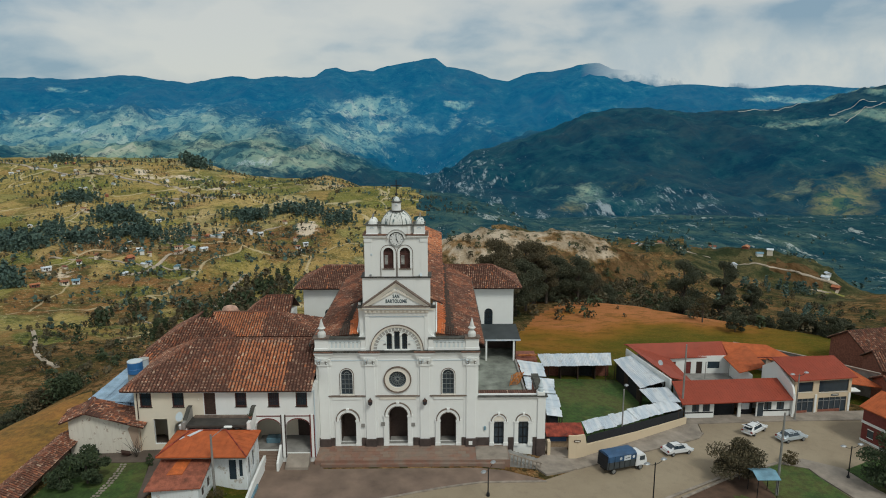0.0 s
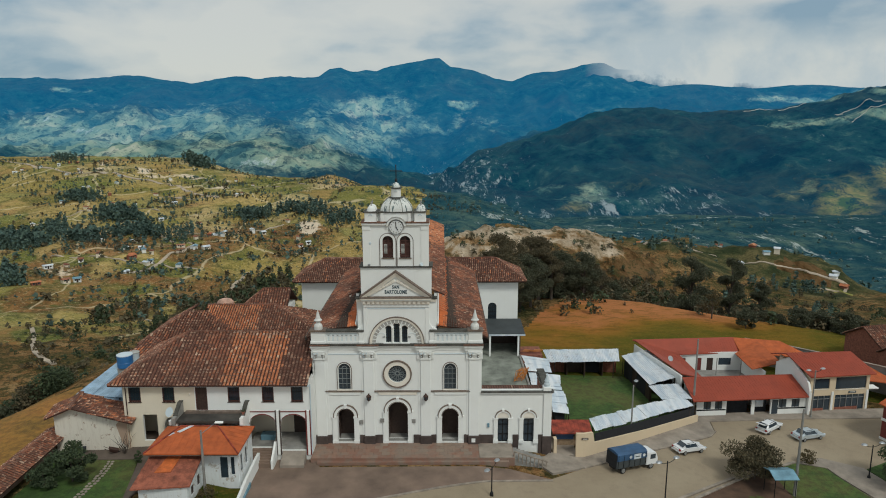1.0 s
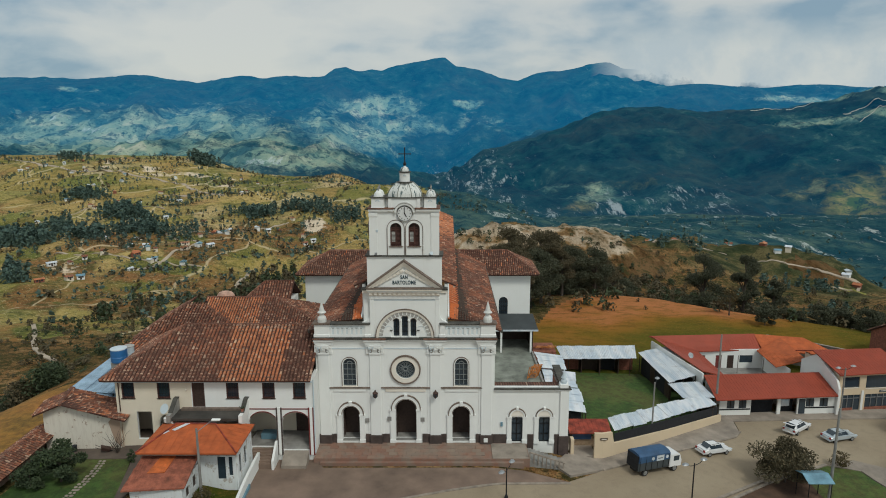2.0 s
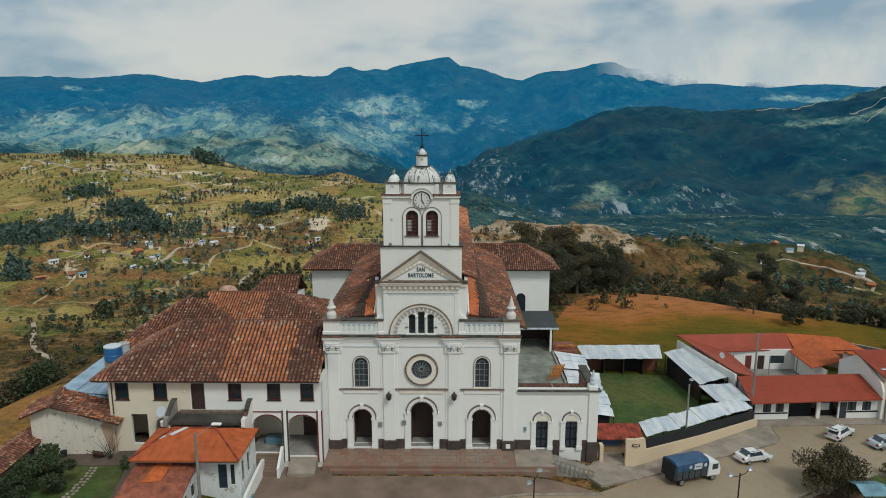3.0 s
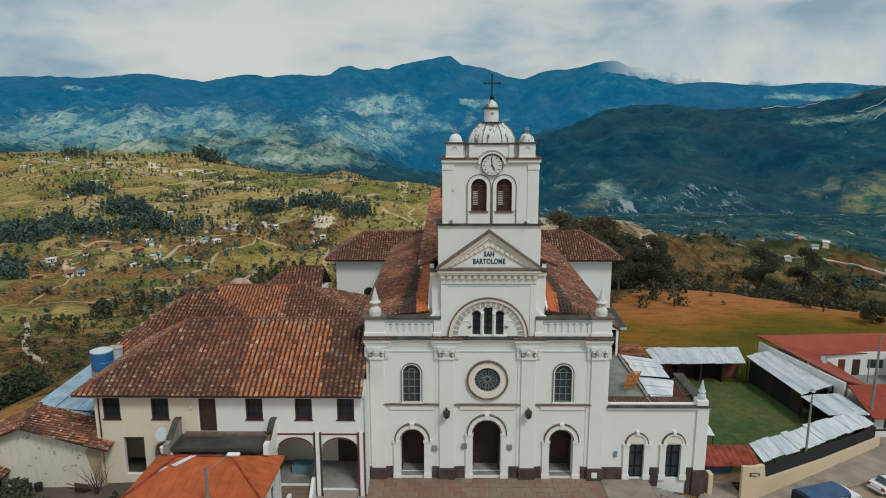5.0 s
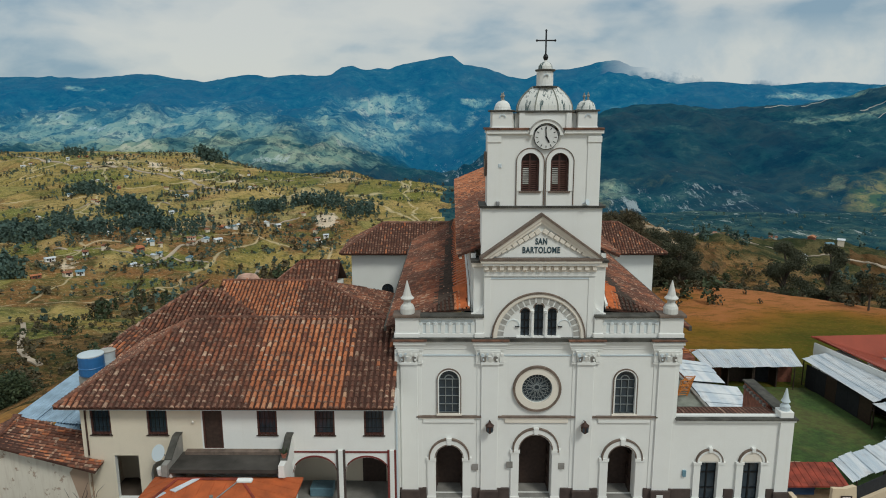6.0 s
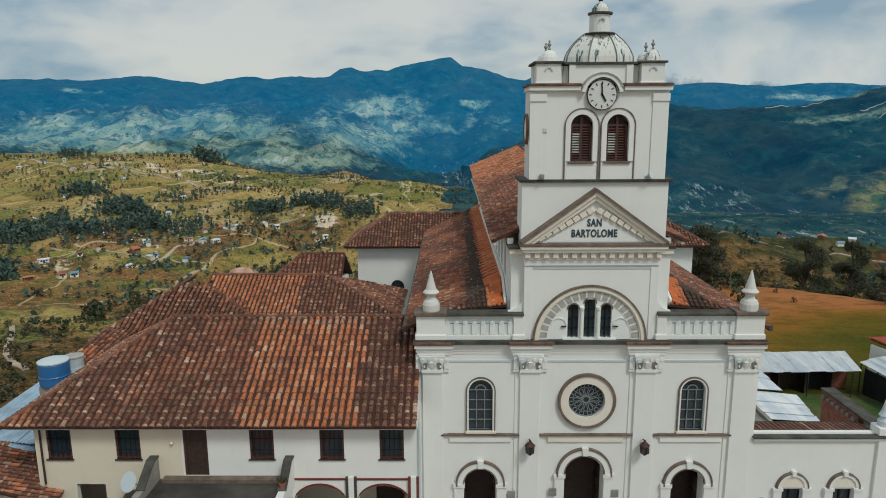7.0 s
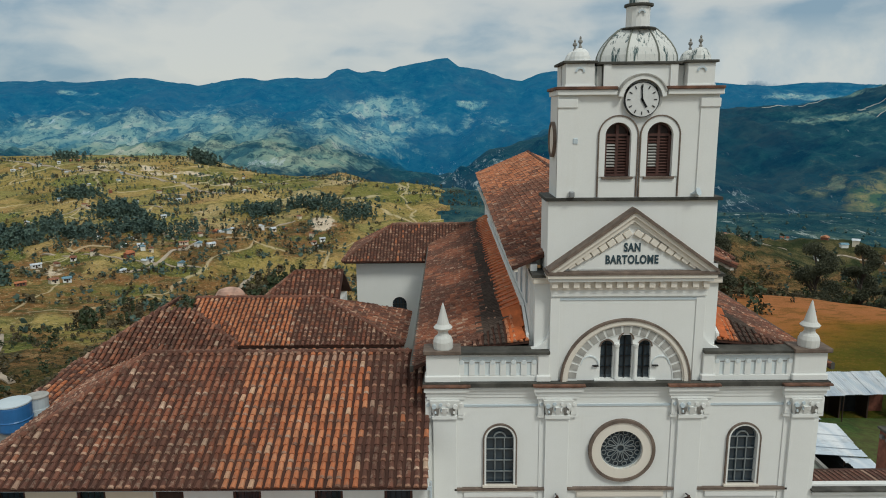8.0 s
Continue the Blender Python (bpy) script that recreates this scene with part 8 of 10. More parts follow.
def car(paint, m, label, hatch_open=False, hatch=False):
    """A small saloon or hatchback, nose along +x."""
    ob = thing("car", label, "car", group="parked cars", at=m)
    back = -2.15
    prof = [(back, 0.32), (2.15, 0.30), (2.2, 0.55), (2.05, 0.74), (1.15, 0.92), (-1.5 if not hatch else -2.0, 0.96), (back - 0.02, 0.86 if not hatch else 0.9)]
    bm = prism(bmesh.new(), prof, -0.86, 0.86)
    bmesh.ops.bevel(bm, geom=list(bm.edges), offset=0.13, segments=3, affect="EDGES")
    part("body", bm, paint, ob)
    top = [(1.05, 0.90), (0.25, 1.40), (-0.95 if not hatch else -1.5, 1.43), (-1.65 if not hatch else -2.05, 0.94)]
    bm = bmesh.new()
    put_mesh(bm, [(x, s * (0.78 if z < 1 else 0.60), z) for x, z in top for s in (-1, 1)], [(0, 1, 3, 2), (2, 3, 5, 4), (4, 5, 7, 6), (0, 2, 4, 6), (1, 7, 5, 3), (0, 6, 7, 1)])
    bmesh.ops.bevel(bm, geom=list(bm.edges), offset=0.09, segments=3, affect="EDGES")
    cabin = part("cabin", bm, paint, ob)
    # glazing laid just proud of the cabin
    rb, rt = top[3], top[2]
    part("windscreen", prism(bmesh.new(), [(1.0, 0.95), (0.32, 1.37), (0.34, 1.39), (1.03, 0.955)], -0.58, 0.58), M_GLASS, cabin)
    part("rear_window", prism(bmesh.new(), [(rb[0] + 0.1, 1.0), (rt[0] - 0.08, 1.37), (rt[0] - 0.12, 1.40), (rb[0] + 0.05, 1.0)], -0.56, 0.56), M_GLASS, cabin)
    for s in (-1, 1):
        for xa, xb in ((-0.40, 0.46), (-1.28 if not hatch else -1.5, -0.46)):
            bm = bmesh.new()
            lo, hi = 0.96, 1.35
            yo = lambda z: s * (0.78 - 0.18 * (z - 0.9) / 0.5 + 0.012)
            put_mesh(bm, [(xa, yo(lo), lo), (xb + (0.28 if xb > 0 else 0.1), yo(lo), lo), (xb - (0.1 if xb > 0 else 0), yo(hi), hi), (xa + (0.12 if xa < -1 else 0), yo(hi), hi)] + [(xa, yo(lo) - s * 0.02, lo), (xb, yo(lo) - s * 0.02, lo), (xb, yo(hi) - s * 0.02, hi), (xa, yo(hi) - s * 0.02, hi)], [(0, 1, 2, 3), (7, 6, 5, 4), (0, 4, 5, 1), (1, 5, 6, 2), (2, 6, 7, 3), (3, 7, 4, 0)])
            part("side_window", bm, M_GLASS, cabin)
        part("headlight", one_box(1.98, 2.19, s * 0.66 - 0.16, s * 0.66 + 0.16, 0.58, 0.72, bevel=0.03), M_ZINC, ob)
        part("tail_light", one_box(back - 0.05, back + 0.1, s * 0.68 - 0.13, s * 0.68 + 0.13, 0.62, 0.84, bevel=0.02), M_LAMPRED, ob, "red tail light")
        part("mirror", one_box(0.55, 0.7, s * 0.95 - 0.1, s * 0.95 + 0.1, 0.92, 1.04, bevel=0.03), paint, ob)
        for x in (-1.32, 1.32):
            wheel(ob, x, s * 0.78, 0.31)
    part("bumper", one_box(back - 0.09, back + 0.04, -0.8, 0.8, 0.34, 0.52, bevel=0.04), paint, ob)
    part("plate", one_box(back - 0.075, back - 0.06, -0.24, 0.24, 0.66, 0.78), M_CREAM, ob)
    part("roof_rail", box(box(bmesh.new(), -0.9, 0.2, -0.52, -0.48, 1.41, 1.45), -0.9, 0.2, 0.48, 0.52, 1.41, 1.45), M_IRON, cabin)
    if hatch_open:
        lid = part("tailgate", turn_bm(one_box(-1.15, 0, -0.62, 0.62, -0.04, 0.04, bevel=0.03), pose(rt[0], 0, 1.44, 0, 12, 0)), paint, ob, "raised white tailgate")
        part("tailgate_glass", turn_bm(one_box(-0.7, -0.1, -0.5, 0.5, 0.04, 0.055), pose(rt[0], 0, 1.44, 0, 12, 0)), M_GLASS, lid)
    return ob


car(M_CARWHITE, pose(37.8, 3.0, lvl(37.8), 0, 4, 21), "white saloon car parked by the kerb")
car(M_CARWHITE, pose(51.6, 9.7, lvl(51.6), 0, 0, 36), "white hatchback with its tailgate raised", True, True)
car(M_CARSILVER, pose(55.8, 7.3, lvl(55.8), 0, 0, 16), "silver-blue saloon car standing on the street")


def truck():
    ob = thing("truck", "small white lorry with dark blue tarpaulin box", "truck", at=pose(28.8, -2.2, lvl(28.8), 0, 3.4, 23))
    part("chassis", one_box(-3.1, 3.0, -0.45, 0.45, 0.5, 0.75), M_IRON, ob)
    bed = part("box_body", one_box(-3.15, 1.25, -1.05, 1.05, 0.78, 1.75, bevel=0.02), M_DARKROOF, ob, "dark steel box sides")
    for k in range(6):
        for s in (-1, 1):
            part("stake", one_box(-3.0 + k * 0.82, -2.92 + k * 0.82, s * 1.05 - 0.03, s * 1.05 + 0.03, 0.8, 2.5), M_IRON, bed)
    part("tarpaulin", prism_x(bmesh.new(), [(-1.08, 1.75), (1.08, 1.75), (1.08, 2.5), (0.8, 2.72), (0, 2.82), (-0.8, 2.72), (-1.08, 2.5)], -3.1, 1.25), M_TARP, ob, "dark blue tarpaulin cover")
    panel = part("white_panel", one_box(-0.7, 0.35, -1.1, -1.085, 1.75, 2.4), M_ZINC, ob)
    part("bar", one_box(-0.5, 0.15, -1.108, -1.1, 2.0, 2.1), M_LETTER, panel)
    for x in (-1.2, 0.8):
        part("round_mark", turn_bm(lathe(bmesh.new(), [(0.2, 0), (0.2, 0.015)], n=16), pose(x, -1.085, 2.1, 90, 0, 0)), M_ZINC, ob)
    # black sheet over the open rear paints the shade inside the box
    part("rear_opening", one_box(-3.18, -3.12, -0.95, 0.95, 0.85, 2.5), M_BLACK_AND_SHADE, ob)
    bm = prism(bmesh.new(), [(1.4, 0.55), (3.15, 0.55), (3.2, 1.2), (2.85, 2.05), (2.5, 2.15), (1.4, 2.15)], -0.95, 0.95)
    bmesh.ops.bevel(bm, geom=list(bm.edges), offset=0.06, segments=2, affect="EDGES")
    cab = part("cab", bm, M_CARWHITE, ob, "white lorry cab")
    part("windscreen", prism(bmesh.new(), [(3.19, 1.25), (2.9, 1.95), (2.93, 1.96), (3.22, 1.25)], -0.8, 0.8), M_GLASS, cab)
    for s in (-1, 1):
        part("side_window", one_box(1.95, 2.75, s * 0.955 - 0.01, s * 0.955 + 0.01, 1.3, 1.9), M_GLASS, cab)
        part("headlight", one_box(3.12, 3.22, s * 0.7 - 0.14, s * 0.7 + 0.14, 0.8, 0.98), M_ZINC, cab)
        for x in (-2.0, 2.2):
            wheel(ob, x, s * 0.82, 0.40, 0.26)
    return ob


truck()

# ---- corner of the park ----
draped("lawn", [(34.5, -8.4), (42.0, -3.6), (50.3, 0.2), (53.6, -1.0), (53.9, -3.0), (55.5, -9), (60, -30), (36, -30)], M_LAWN, 0.16, "green park lawn behind a low kerb", "lawn")
draped("path", [(50.5, 0.4), (54.3, 1.6), (58.4, -1.0), (59.6, -6), (63, -14), (59, -14), (55.6, -8), (54.1, -3.0), (53.8, -1.0)], M_PAVE, 0.17, "pale concrete park path", "path")
draped("kerb", [(34.2, -8.6), (41.9, -3.4), (50.3, 0.6), (50.4, 0.2), (42.0, -3.7), (34.4, -8.9)], M_KERB, 0.3, "pale park kerb", "kerb")
draped("kerb", [(31.5, -9.2), (40.9, -3.2), (41.1, -3.5), (31.7, -9.5)], M_KERB, 0.2, "low park kerb with worn stones", "kerb")
draped("lawn", [(58.6, -1.2), (64, 1.5), (75, -2), (75, -14), (63.2, -14), (59.8, -6)], M_LAWN, 0.16, "green park lawn beside the path", "lawn")
M_SOIL = plain("dark bare soil", (0.12, 0.068, 0.042), 0.95, vary=0.45, scale=0.6)
draped("soil_bed", [(34.6, -8.5), (41.9, -3.8), (46.2, -1.9), (46.0, -9.5), (43.0, -14), (38, -13)], M_SOIL, 0.19, "dark bare soil under the park tree", "soil")
shelter = thing("park_shelter", "small blue sheet canopy on posts under the tree", "shelter")
part("canopy", prism_x(bmesh.new(), [(-8.6, 0.05), (-7.2, 0.5), (-5.8, 0.05), (-5.8, -0.02), (-7.2, 0.4), (-8.6, -0.02)], 43.2, 46.0), M_TEAL, shelter)
for x in (43.4, 45.8):
    for y in (-8.4, -6.0):
        part("post", tube(bmesh.new(), (x, y, -2.7), (x, y, 0.05), 0.05), M_IRON, shelter)

# ---- garden side: steps, kiosk, adobe house, tank ----
def slab(pts, t=0.12):
    bm = bmesh.new()
    k = len(pts)
    put_mesh(bm, [Vector(p) for p in pts] + [Vector(p) - Vector((0, 0, t)) for p in pts], [tuple(range(k)), tuple(range(2 * k - 1, k - 1, -1))] + [(i, (i + 1) % k, k + (i + 1) % k, k + i) for i in range(k)])
    return bm


def pierced_y(x0, x1, y0, y1, z0, z1, holes):
    """A wall that runs along y."""
    bm = pierced(bmesh.new(), y0, y1, z0, z1, x0, x1, holes)
    return turn_bm(bm, Matrix(((0, 1, 0, 0), (1, 0, 0, 0), (0, 0, 1, 0), (0, 0, 0, 1))))


# balcony deck over the entry, with sloping parapets
deck = thing("entry_deck", "dark concrete deck between sloping parapets before the house", "terrace", at=pose(0.2, 0, 0.7))
part("slab", one_box(-25.6, -18.0, -5.6, HY - 0.01, 5.0, 5.28), plain("dark damp concrete", (0.075, 0.068, 0.06), 0.85, vary=0.5, scale=0.6), deck, "dark damp concrete slab")
part("slab_edge", one_box(-25.2, -18.2, HY - 0.5, HY - 0.012, 5.28, 5.5), M_BROWNTRIM, deck)
for x0, x1, m, dx in ((-25.9, -25.5, M_CONCRETE, 1.5), (-18.05, -17.65, M_WHITE, 0.5)):
    bm = prism_x(bmesh.new(), [(-5.9, 4.9), (HY - 0.01, 4.9), (HY - 0.01, 6.7), (HY - 0.6, 6.7), (-5.2, 5.75), (-5.9, 5.75)], x0, x1)
    part("parapet", bm, m, deck)
    cap = prism_x(bmesh.new(), [(HY - 0.02, 6.7), (HY - 0.6, 6.7), (-5.2, 5.75), (-5.2, 5.83), (HY - 0.6, 6.78), (HY - 0.02, 6.78)], x0 - 0.05, x1 + 0.05)
    part("parapet_cap", cap, M_LEDGE, deck)
for x in (-25.6, -18.0):
    part("wall_below", one_box(x - 0.2, x + 0.2, -5.5, HY - 0.01, -0.6, 5.0), M_WHITE, deck)
part("door_lamp", lathe(bmesh.new(), [(0.04, 0), (0.1, 0.1), (0.04, 0.2)], -24.6, HY - 0.15, 7.5, 8), M_CREAM, deck)

steps = thing("porch_steps", "red-brown steps between low walls up to the arcade", "stairs", at=pose(0.2, -1.5, 0.6))
for k in range(6):
    part("step", one_box(-17.5, -14.9, -3.6 + k * 0.33, HY + 1.495, -0.9 + k * 0.2, -0.3 + k * 0.2, bevel=0.015), M_PLAZA, steps)
part("cheek_wall", prism_x(bmesh.new(), [(-3.9, -1.1), (HY + 1.35, -1.1), (HY + 1.35, 1.6), (-1.95, 1.6), (-3.9, 0.2)], -14.88, -14.62), M_WHITE, steps)
solid("ramp", prism_x(bmesh.new(), [(-5.1, -0.5), (HY - 0.16, -0.5), (HY - 0.16, 1.0), (-5.1, 0.1)], -13.7, -10.9), M_PAVE, "pale concrete ramp to the arcade", "ramp")
solid("blue_table", one_box(-16.9, -15.2, -1.2, 0.0, 1.3, 2.0, bevel=0.04), M_TEAL, "blue draped table in the arcade", "table")

kiosk = thing("kiosk", "white-walled kiosk with an orange hipped roof by the square", "building")


def build_kiosk():
    x0, x1, y0, y1 = -26.65, -16.45, -11.4, -4.8
    e, r = 5.0, 5.95
    ym, xl, xr = -6.8, x0 + 2.4, x1 - 3.6
    for name, pts in (("front_slope", [(x0, y0, e), (x1, y0, e), (xr, ym, r), (xl, ym, r)]), ("back_slope", [(x1, y1, e), (x0, y1, e), (xl, ym, r), (xr, ym, r)]), ("end_slope", [(x0, y1, e), (x0, y0, e), (xl, ym, r)]), ("end_slope", [(x1, y0, e), (x1, y1, e), (xr, ym, r)])):
        sheet_roof(kiosk, pts, M_ORANGESHEET, rib=1.6, name=name, label="orange roof slope")
    for a, b in (((x0, y0, e), (xl, ym, r)), ((x1, y0, e), (xr, ym, r)), ((xl, ym, r), (xr, ym, r))):
        part("hip_cap", tube(bmesh.new(), Vector(a) + Vector((0, 0, 0.05)), Vector(b) + Vector((0, 0, 0.05)), 0.09, n=6), M_RUSTSHEET, kiosk)
    part("mended_strip", slab([(xl - 0.1, ym - 1.0, r - 0.14), (xl + 0.3, ym - 1.15, r - 0.17), (xl + 1.5, ym - 0.05, r + 0.12), (xl + 1.15, ym + 0.02, r + 0.12)], 0.05), M_ZINC, kiosk, "white patch on the roof")
    part("mended_strip", slab([(xl - 1.0, ym - 1.6, r - 0.3), (xl - 0.75, ym - 1.7, r - 0.32), (xl - 0.25, ym - 1.2, r - 0.2), (xl - 0.45, ym - 1.1, r - 0.2)], 0.05), M_ZINC, kiosk, "white patch on the roof")
    part("fascia", one_box(x0 + 0.1, x1 - 0.1, y0 + 0.06, y0 + 0.12, e - 0.28, e - 0.1), M_BROWNTRIM, kiosk)
    z0 = -0.8
    part("front_wall", pierced(bmesh.new(), -25.8, -17.0, z0, e - 0.14, -10.1, -9.9, [arched(-18.5, 0.42, 1.4, 3.9, flat=True), arched(-17.55, 0.2, 1.8, 3.9, flat=True)]), M_STAINED, kiosk)
    part("right_wall", pierced_y(-17.1, -16.9, -9.9, -4.8, z0, e - 0.14, [arched(-8.9, 0.42, 1.6, 3.7, flat=True), arched(-7.2, 0.42, 1.6, 3.7, flat=True)]), M_STAINED, kiosk)
    part("left_wall", one_box(-25.8, -25.6, -9.9, -4.8, z0, e - 0.14), M_WARMWHITE, kiosk)
    part("back_wall", one_box(-25.8, -17.0, -4.8, -4.6, z0, e - 0.14), M_WARMWHITE, kiosk)
    part("kiosk_pane", one_box(-18.92, -18.08, -10.0, -9.97, 1.4, 3.9), M_GLASS, kiosk, "dark tall window")
    part("kiosk_pane", one_box(-17.75, -17.35, -10.0, -9.97, 1.8, 3.9), M_GLASS, kiosk, "dark narrow window")
    for yc in (-8.9, -7.2):
        part("side_pane", one_box(-17.02, -16.99, yc - 0.42, yc + 0.42, 1.6, 3.7), M_GLASS, kiosk)
    # lower lean-to towards the garden
    lean = plain("faded red lean-to sheet", (0.36, 0.115, 0.066), 0.8, vary=0.55, scale=1.4)
    sheet_roof(kiosk, [(-26.5, -15.3, 3.15), (-20.6, -14.7, 3.15), (-20.7, -10.05, 4.3), (-26.4, -10.05, 4.3)], lean, rib=0.5, name="lean_to_roof", label="faded red ribbed lean-to roof")
    part("mended_sheet", slab([(-24.9, -13.0, 3.74), (-23.2, -12.9, 3.76), (-22.9, -10.2, 4.36), (-24.3, -10.2, 4.36)], 0.05), M_EDGETILE, kiosk, "bright orange mended stretch")
    part("lean_wall", pierced_y(-21.1, -20.9, -14.3, -10.1, z0, 3.2, [arched(-13.2, 0.4, 1.4, 2.4, flat=True), arched(-11.4, 0.4, 1.4, 2.6, flat=True)]), M_STAINED, kiosk)
    part("lean_front", one_box(-26.0, -20.9, -14.6, -14.4, z0 - 0.4, 3.0), M_STAINED, kiosk)
    part("lean_left", one_box(-26.0, -25.8, -14.4, -10.1, z0, 3.2), M_WARMWHITE, kiosk)
    for yc in (-13.2, -11.4):
        part("lean_window", one_box(-21.02, -20.98, yc - 0.4, yc + 0.4, 1.4, 2.5), M_DARKWOOD, kiosk)


build_kiosk()
solid("garden_wall", prism_x(bmesh.new(), [(-14.5, -0.9), (-4.3, -0.9), (-4.3, 1.3), (-6.0, 1.3), (-10.0, 1.0), (-14.5, 0.3)], -16.5, -16.2), M_WHITE, "white sloping wall between kiosk and square", "wall")
solid("garden_wall_foot", prism_x(bmesh.new(), [(-14.5, -0.9), (-9.0, -0.9), (-9.0, 0.2), (-14.5, -0.3)], -16.16, -16.0), M_TEAL, "faded blue foot of the sloping white wall", "wall")
draped("planting_bed", [(-20.8, -18), (-16.6, -18), (-16.6, -10.2), (-20.8, -10.2)], M_DRY, 0.5, "dry flower bed below the kiosk", "bed", drop=1.0)
utility_pole(-20.05, -12.0, 8.6, "grey concrete lamp pole with a white street light", z=-0.6, arms=False, lamp=True)
solid("satellite_dish", turn_bm(lathe(bmesh.new(), [(0.05, 0), (0.35, 0.07), (0.55, 0.2), (0.57, 0.21)], n=18), pose(-26.3, -4.5, 6.6, 62, 0, -25)), M_BLUEGREY, "pale blue satellite dish on the deck wall", "satellite dish")
solid("dish_bracket", tube(bmesh.new(), (-26.3, -4.45, 6.6), (-25.5, -4.4, 6.0), 0.05), M_STEEL, "steel dish bracket fixed to the deck wall", "bracket")
solid("white_bucket", lathe(bmesh.new(), [(0.25, 0), (0.3, 0.5)], -26.0, -5.2, 5.4, 12), M_WHITE, "white bucket hung by the deck wall", "bucket")
for x, y, z in [(-17.65, -5.0, 6.53), (-28.0, -3.2, 1.6), (-27.6, -3.6, 1.6)]:
    pot = thing("flower_pot", "small clay pot with a green plant by the deck", "flower pot", group="flower pots", at=pose(x, y, z))
    part("pot", lathe(bmesh.new(), [(0.14, 0), (0.2, 0.3), (0.22, 0.32)], n=10), M_BRICKISH, pot)
    bm = bmesh.new()
    rng = random.Random(int(x * 10))
    for k in range(18):
        a = rng.uniform(0, 6.28)
        tube(bm, (0, 0, 0.3), (0.35 * math.cos(a), 0.35 * math.sin(a), 0.5 + rng.random() * 0.4), 0.03, 0.008, 4)
    part("plant", bm, M_LEAF, pot)

# adobe house, its gable towards the square
adobe = thing("adobe_house", "crumbling white adobe house with a sagging tile roof", "house")
M_ADOBE = lime_wash("bare adobe", (0.42, 0.30, 0.22), (0.2, 0.14, 0.1), 0.7)


def build_adobe():
    prof = [(-40.6, 0.2), (-32.1, 0.4), (-32.0, 5.05), (-34.8, 5.75), (-38.1, 6.75), (-40.6, 5.7)]
    part("gable_wall", prism(bmesh.new(), prof, -3.6, -3.2), M_FLAKE, adobe, "flaking whitewashed gable wall")
    part("side_wall", one_box(-32.4, -32.0, -3.2, -0.6, 0.4, 5.05), M_ADOBE, adobe, "bare adobe side wall")
    part("broken_corner", prism(bmesh.new(), [(-33.0, 3.4), (-32.7, 2.2), (-31.98, 1.6), (-31.98, 5.0), (-32.8, 5.2), (-33.3, 4.6)], -3.63, -3.6), M_ADOBE, adobe, "patch of bare adobe where the plaster fell")
    part("side_window", one_box(-32.0, -31.94, -2.4, -1.7, 2.6, 4.0), M_DARKWOOD, adobe)
    part("back_wall", one_box(-40.6, -32.4, -1.0, -0.6, 0.4, 5.3), M_WARMWHITE, adobe)
    tile_roof(adobe, [[(-31.0, -4.5, 5.15), (-31.3, -0.4, 5.3), (-39.1, 0.1, 7.15), (-38.1, -4.3, 7.0)], [(-42.3, -0.1, 5.6), (-41.3, -4.4, 5.65), (-38.1, -4.3, 7.0), (-39.1, 0.1, 7.15)]], 95, lambda p, r: 2 if r.random() < 0.10 else (1 if r.random() < 0.5 else 0), col=0.36, label="sagging clay tile roof")
    ridge_caps(adobe, [((-38.1, -4.4, 7.05), (-39.1, 0.1, 7.2))])


build_adobe()
corrugated("side_roof", [(-41.2, 2.6, 5.8), (-34.2, 0.6, 6.2), (-34.2, 9.0, 7.2), (-39.3, 11.0, 7.3)], M_PALEBLUE, "long faded blue sheet roof beside the house", "shed roof")
corrugated("side_roof", [(-37.0, -0.2, 5.6), (-32.8, -0.4, 5.5), (-32.8, 1.4, 5.95), (-37.0, 1.6, 6.0)], M_PALEBLUE, "small faded blue sheet roof against the house wall", "shed roof")
tank = thing("water_tank", "blue plastic water tank with a pale lid", "water tank", at=pose(-35.35, 4.2, 8.88))
part("barrel", lathe(bmesh.new(), [(0.9, 0), (0.96, 0.1), (0.96, 0.6), (1.0, 0.66), (0.96, 0.72), (0.96, 1.5), (0.9, 1.62)], n=24), M_TANK, tank)
part("lid", lathe(bmesh.new(), [(0.98, 0), (0.98, 0.08), (0.5, 0.24), (0.2, 0.26)], z=1.6, n=24), M_BLUEGREY, tank, "pale domed lid")
tstand = thing("tank_stand", "grey block stand for the water tank", "stand")
part("block", one_box(-36.1, -34.3, 3.5, 6.1, 0.5, 8.88), M_CONCRETE, tstand)
spare = thing("water_tank", "pale grey water tank with an open rim", "water tank", at=pose(-34.75, 5.55, 8.88))
part("barrel", lathe(bmesh.new(), [(0.56, 0), (0.60, 0.08), (0.62, 0.7), (0.60, 0.76), (0.64, 1.4), (0.60, 1.46)], n=20), M_BLUEGREY, spare)
part("rim", lathe(bmesh.new(), [(0.60, 0), (0.68, 0.0), (0.68, 0.07), (0.60, 0.07)], z=1.44, n=20), M_PALESTONE, spare)
part("pipe", tube(bmesh.new(), (-0.9, -1.2, -0.3), (-0.9, -1.2, 1.3), 0.04), M_STEEL, spare)

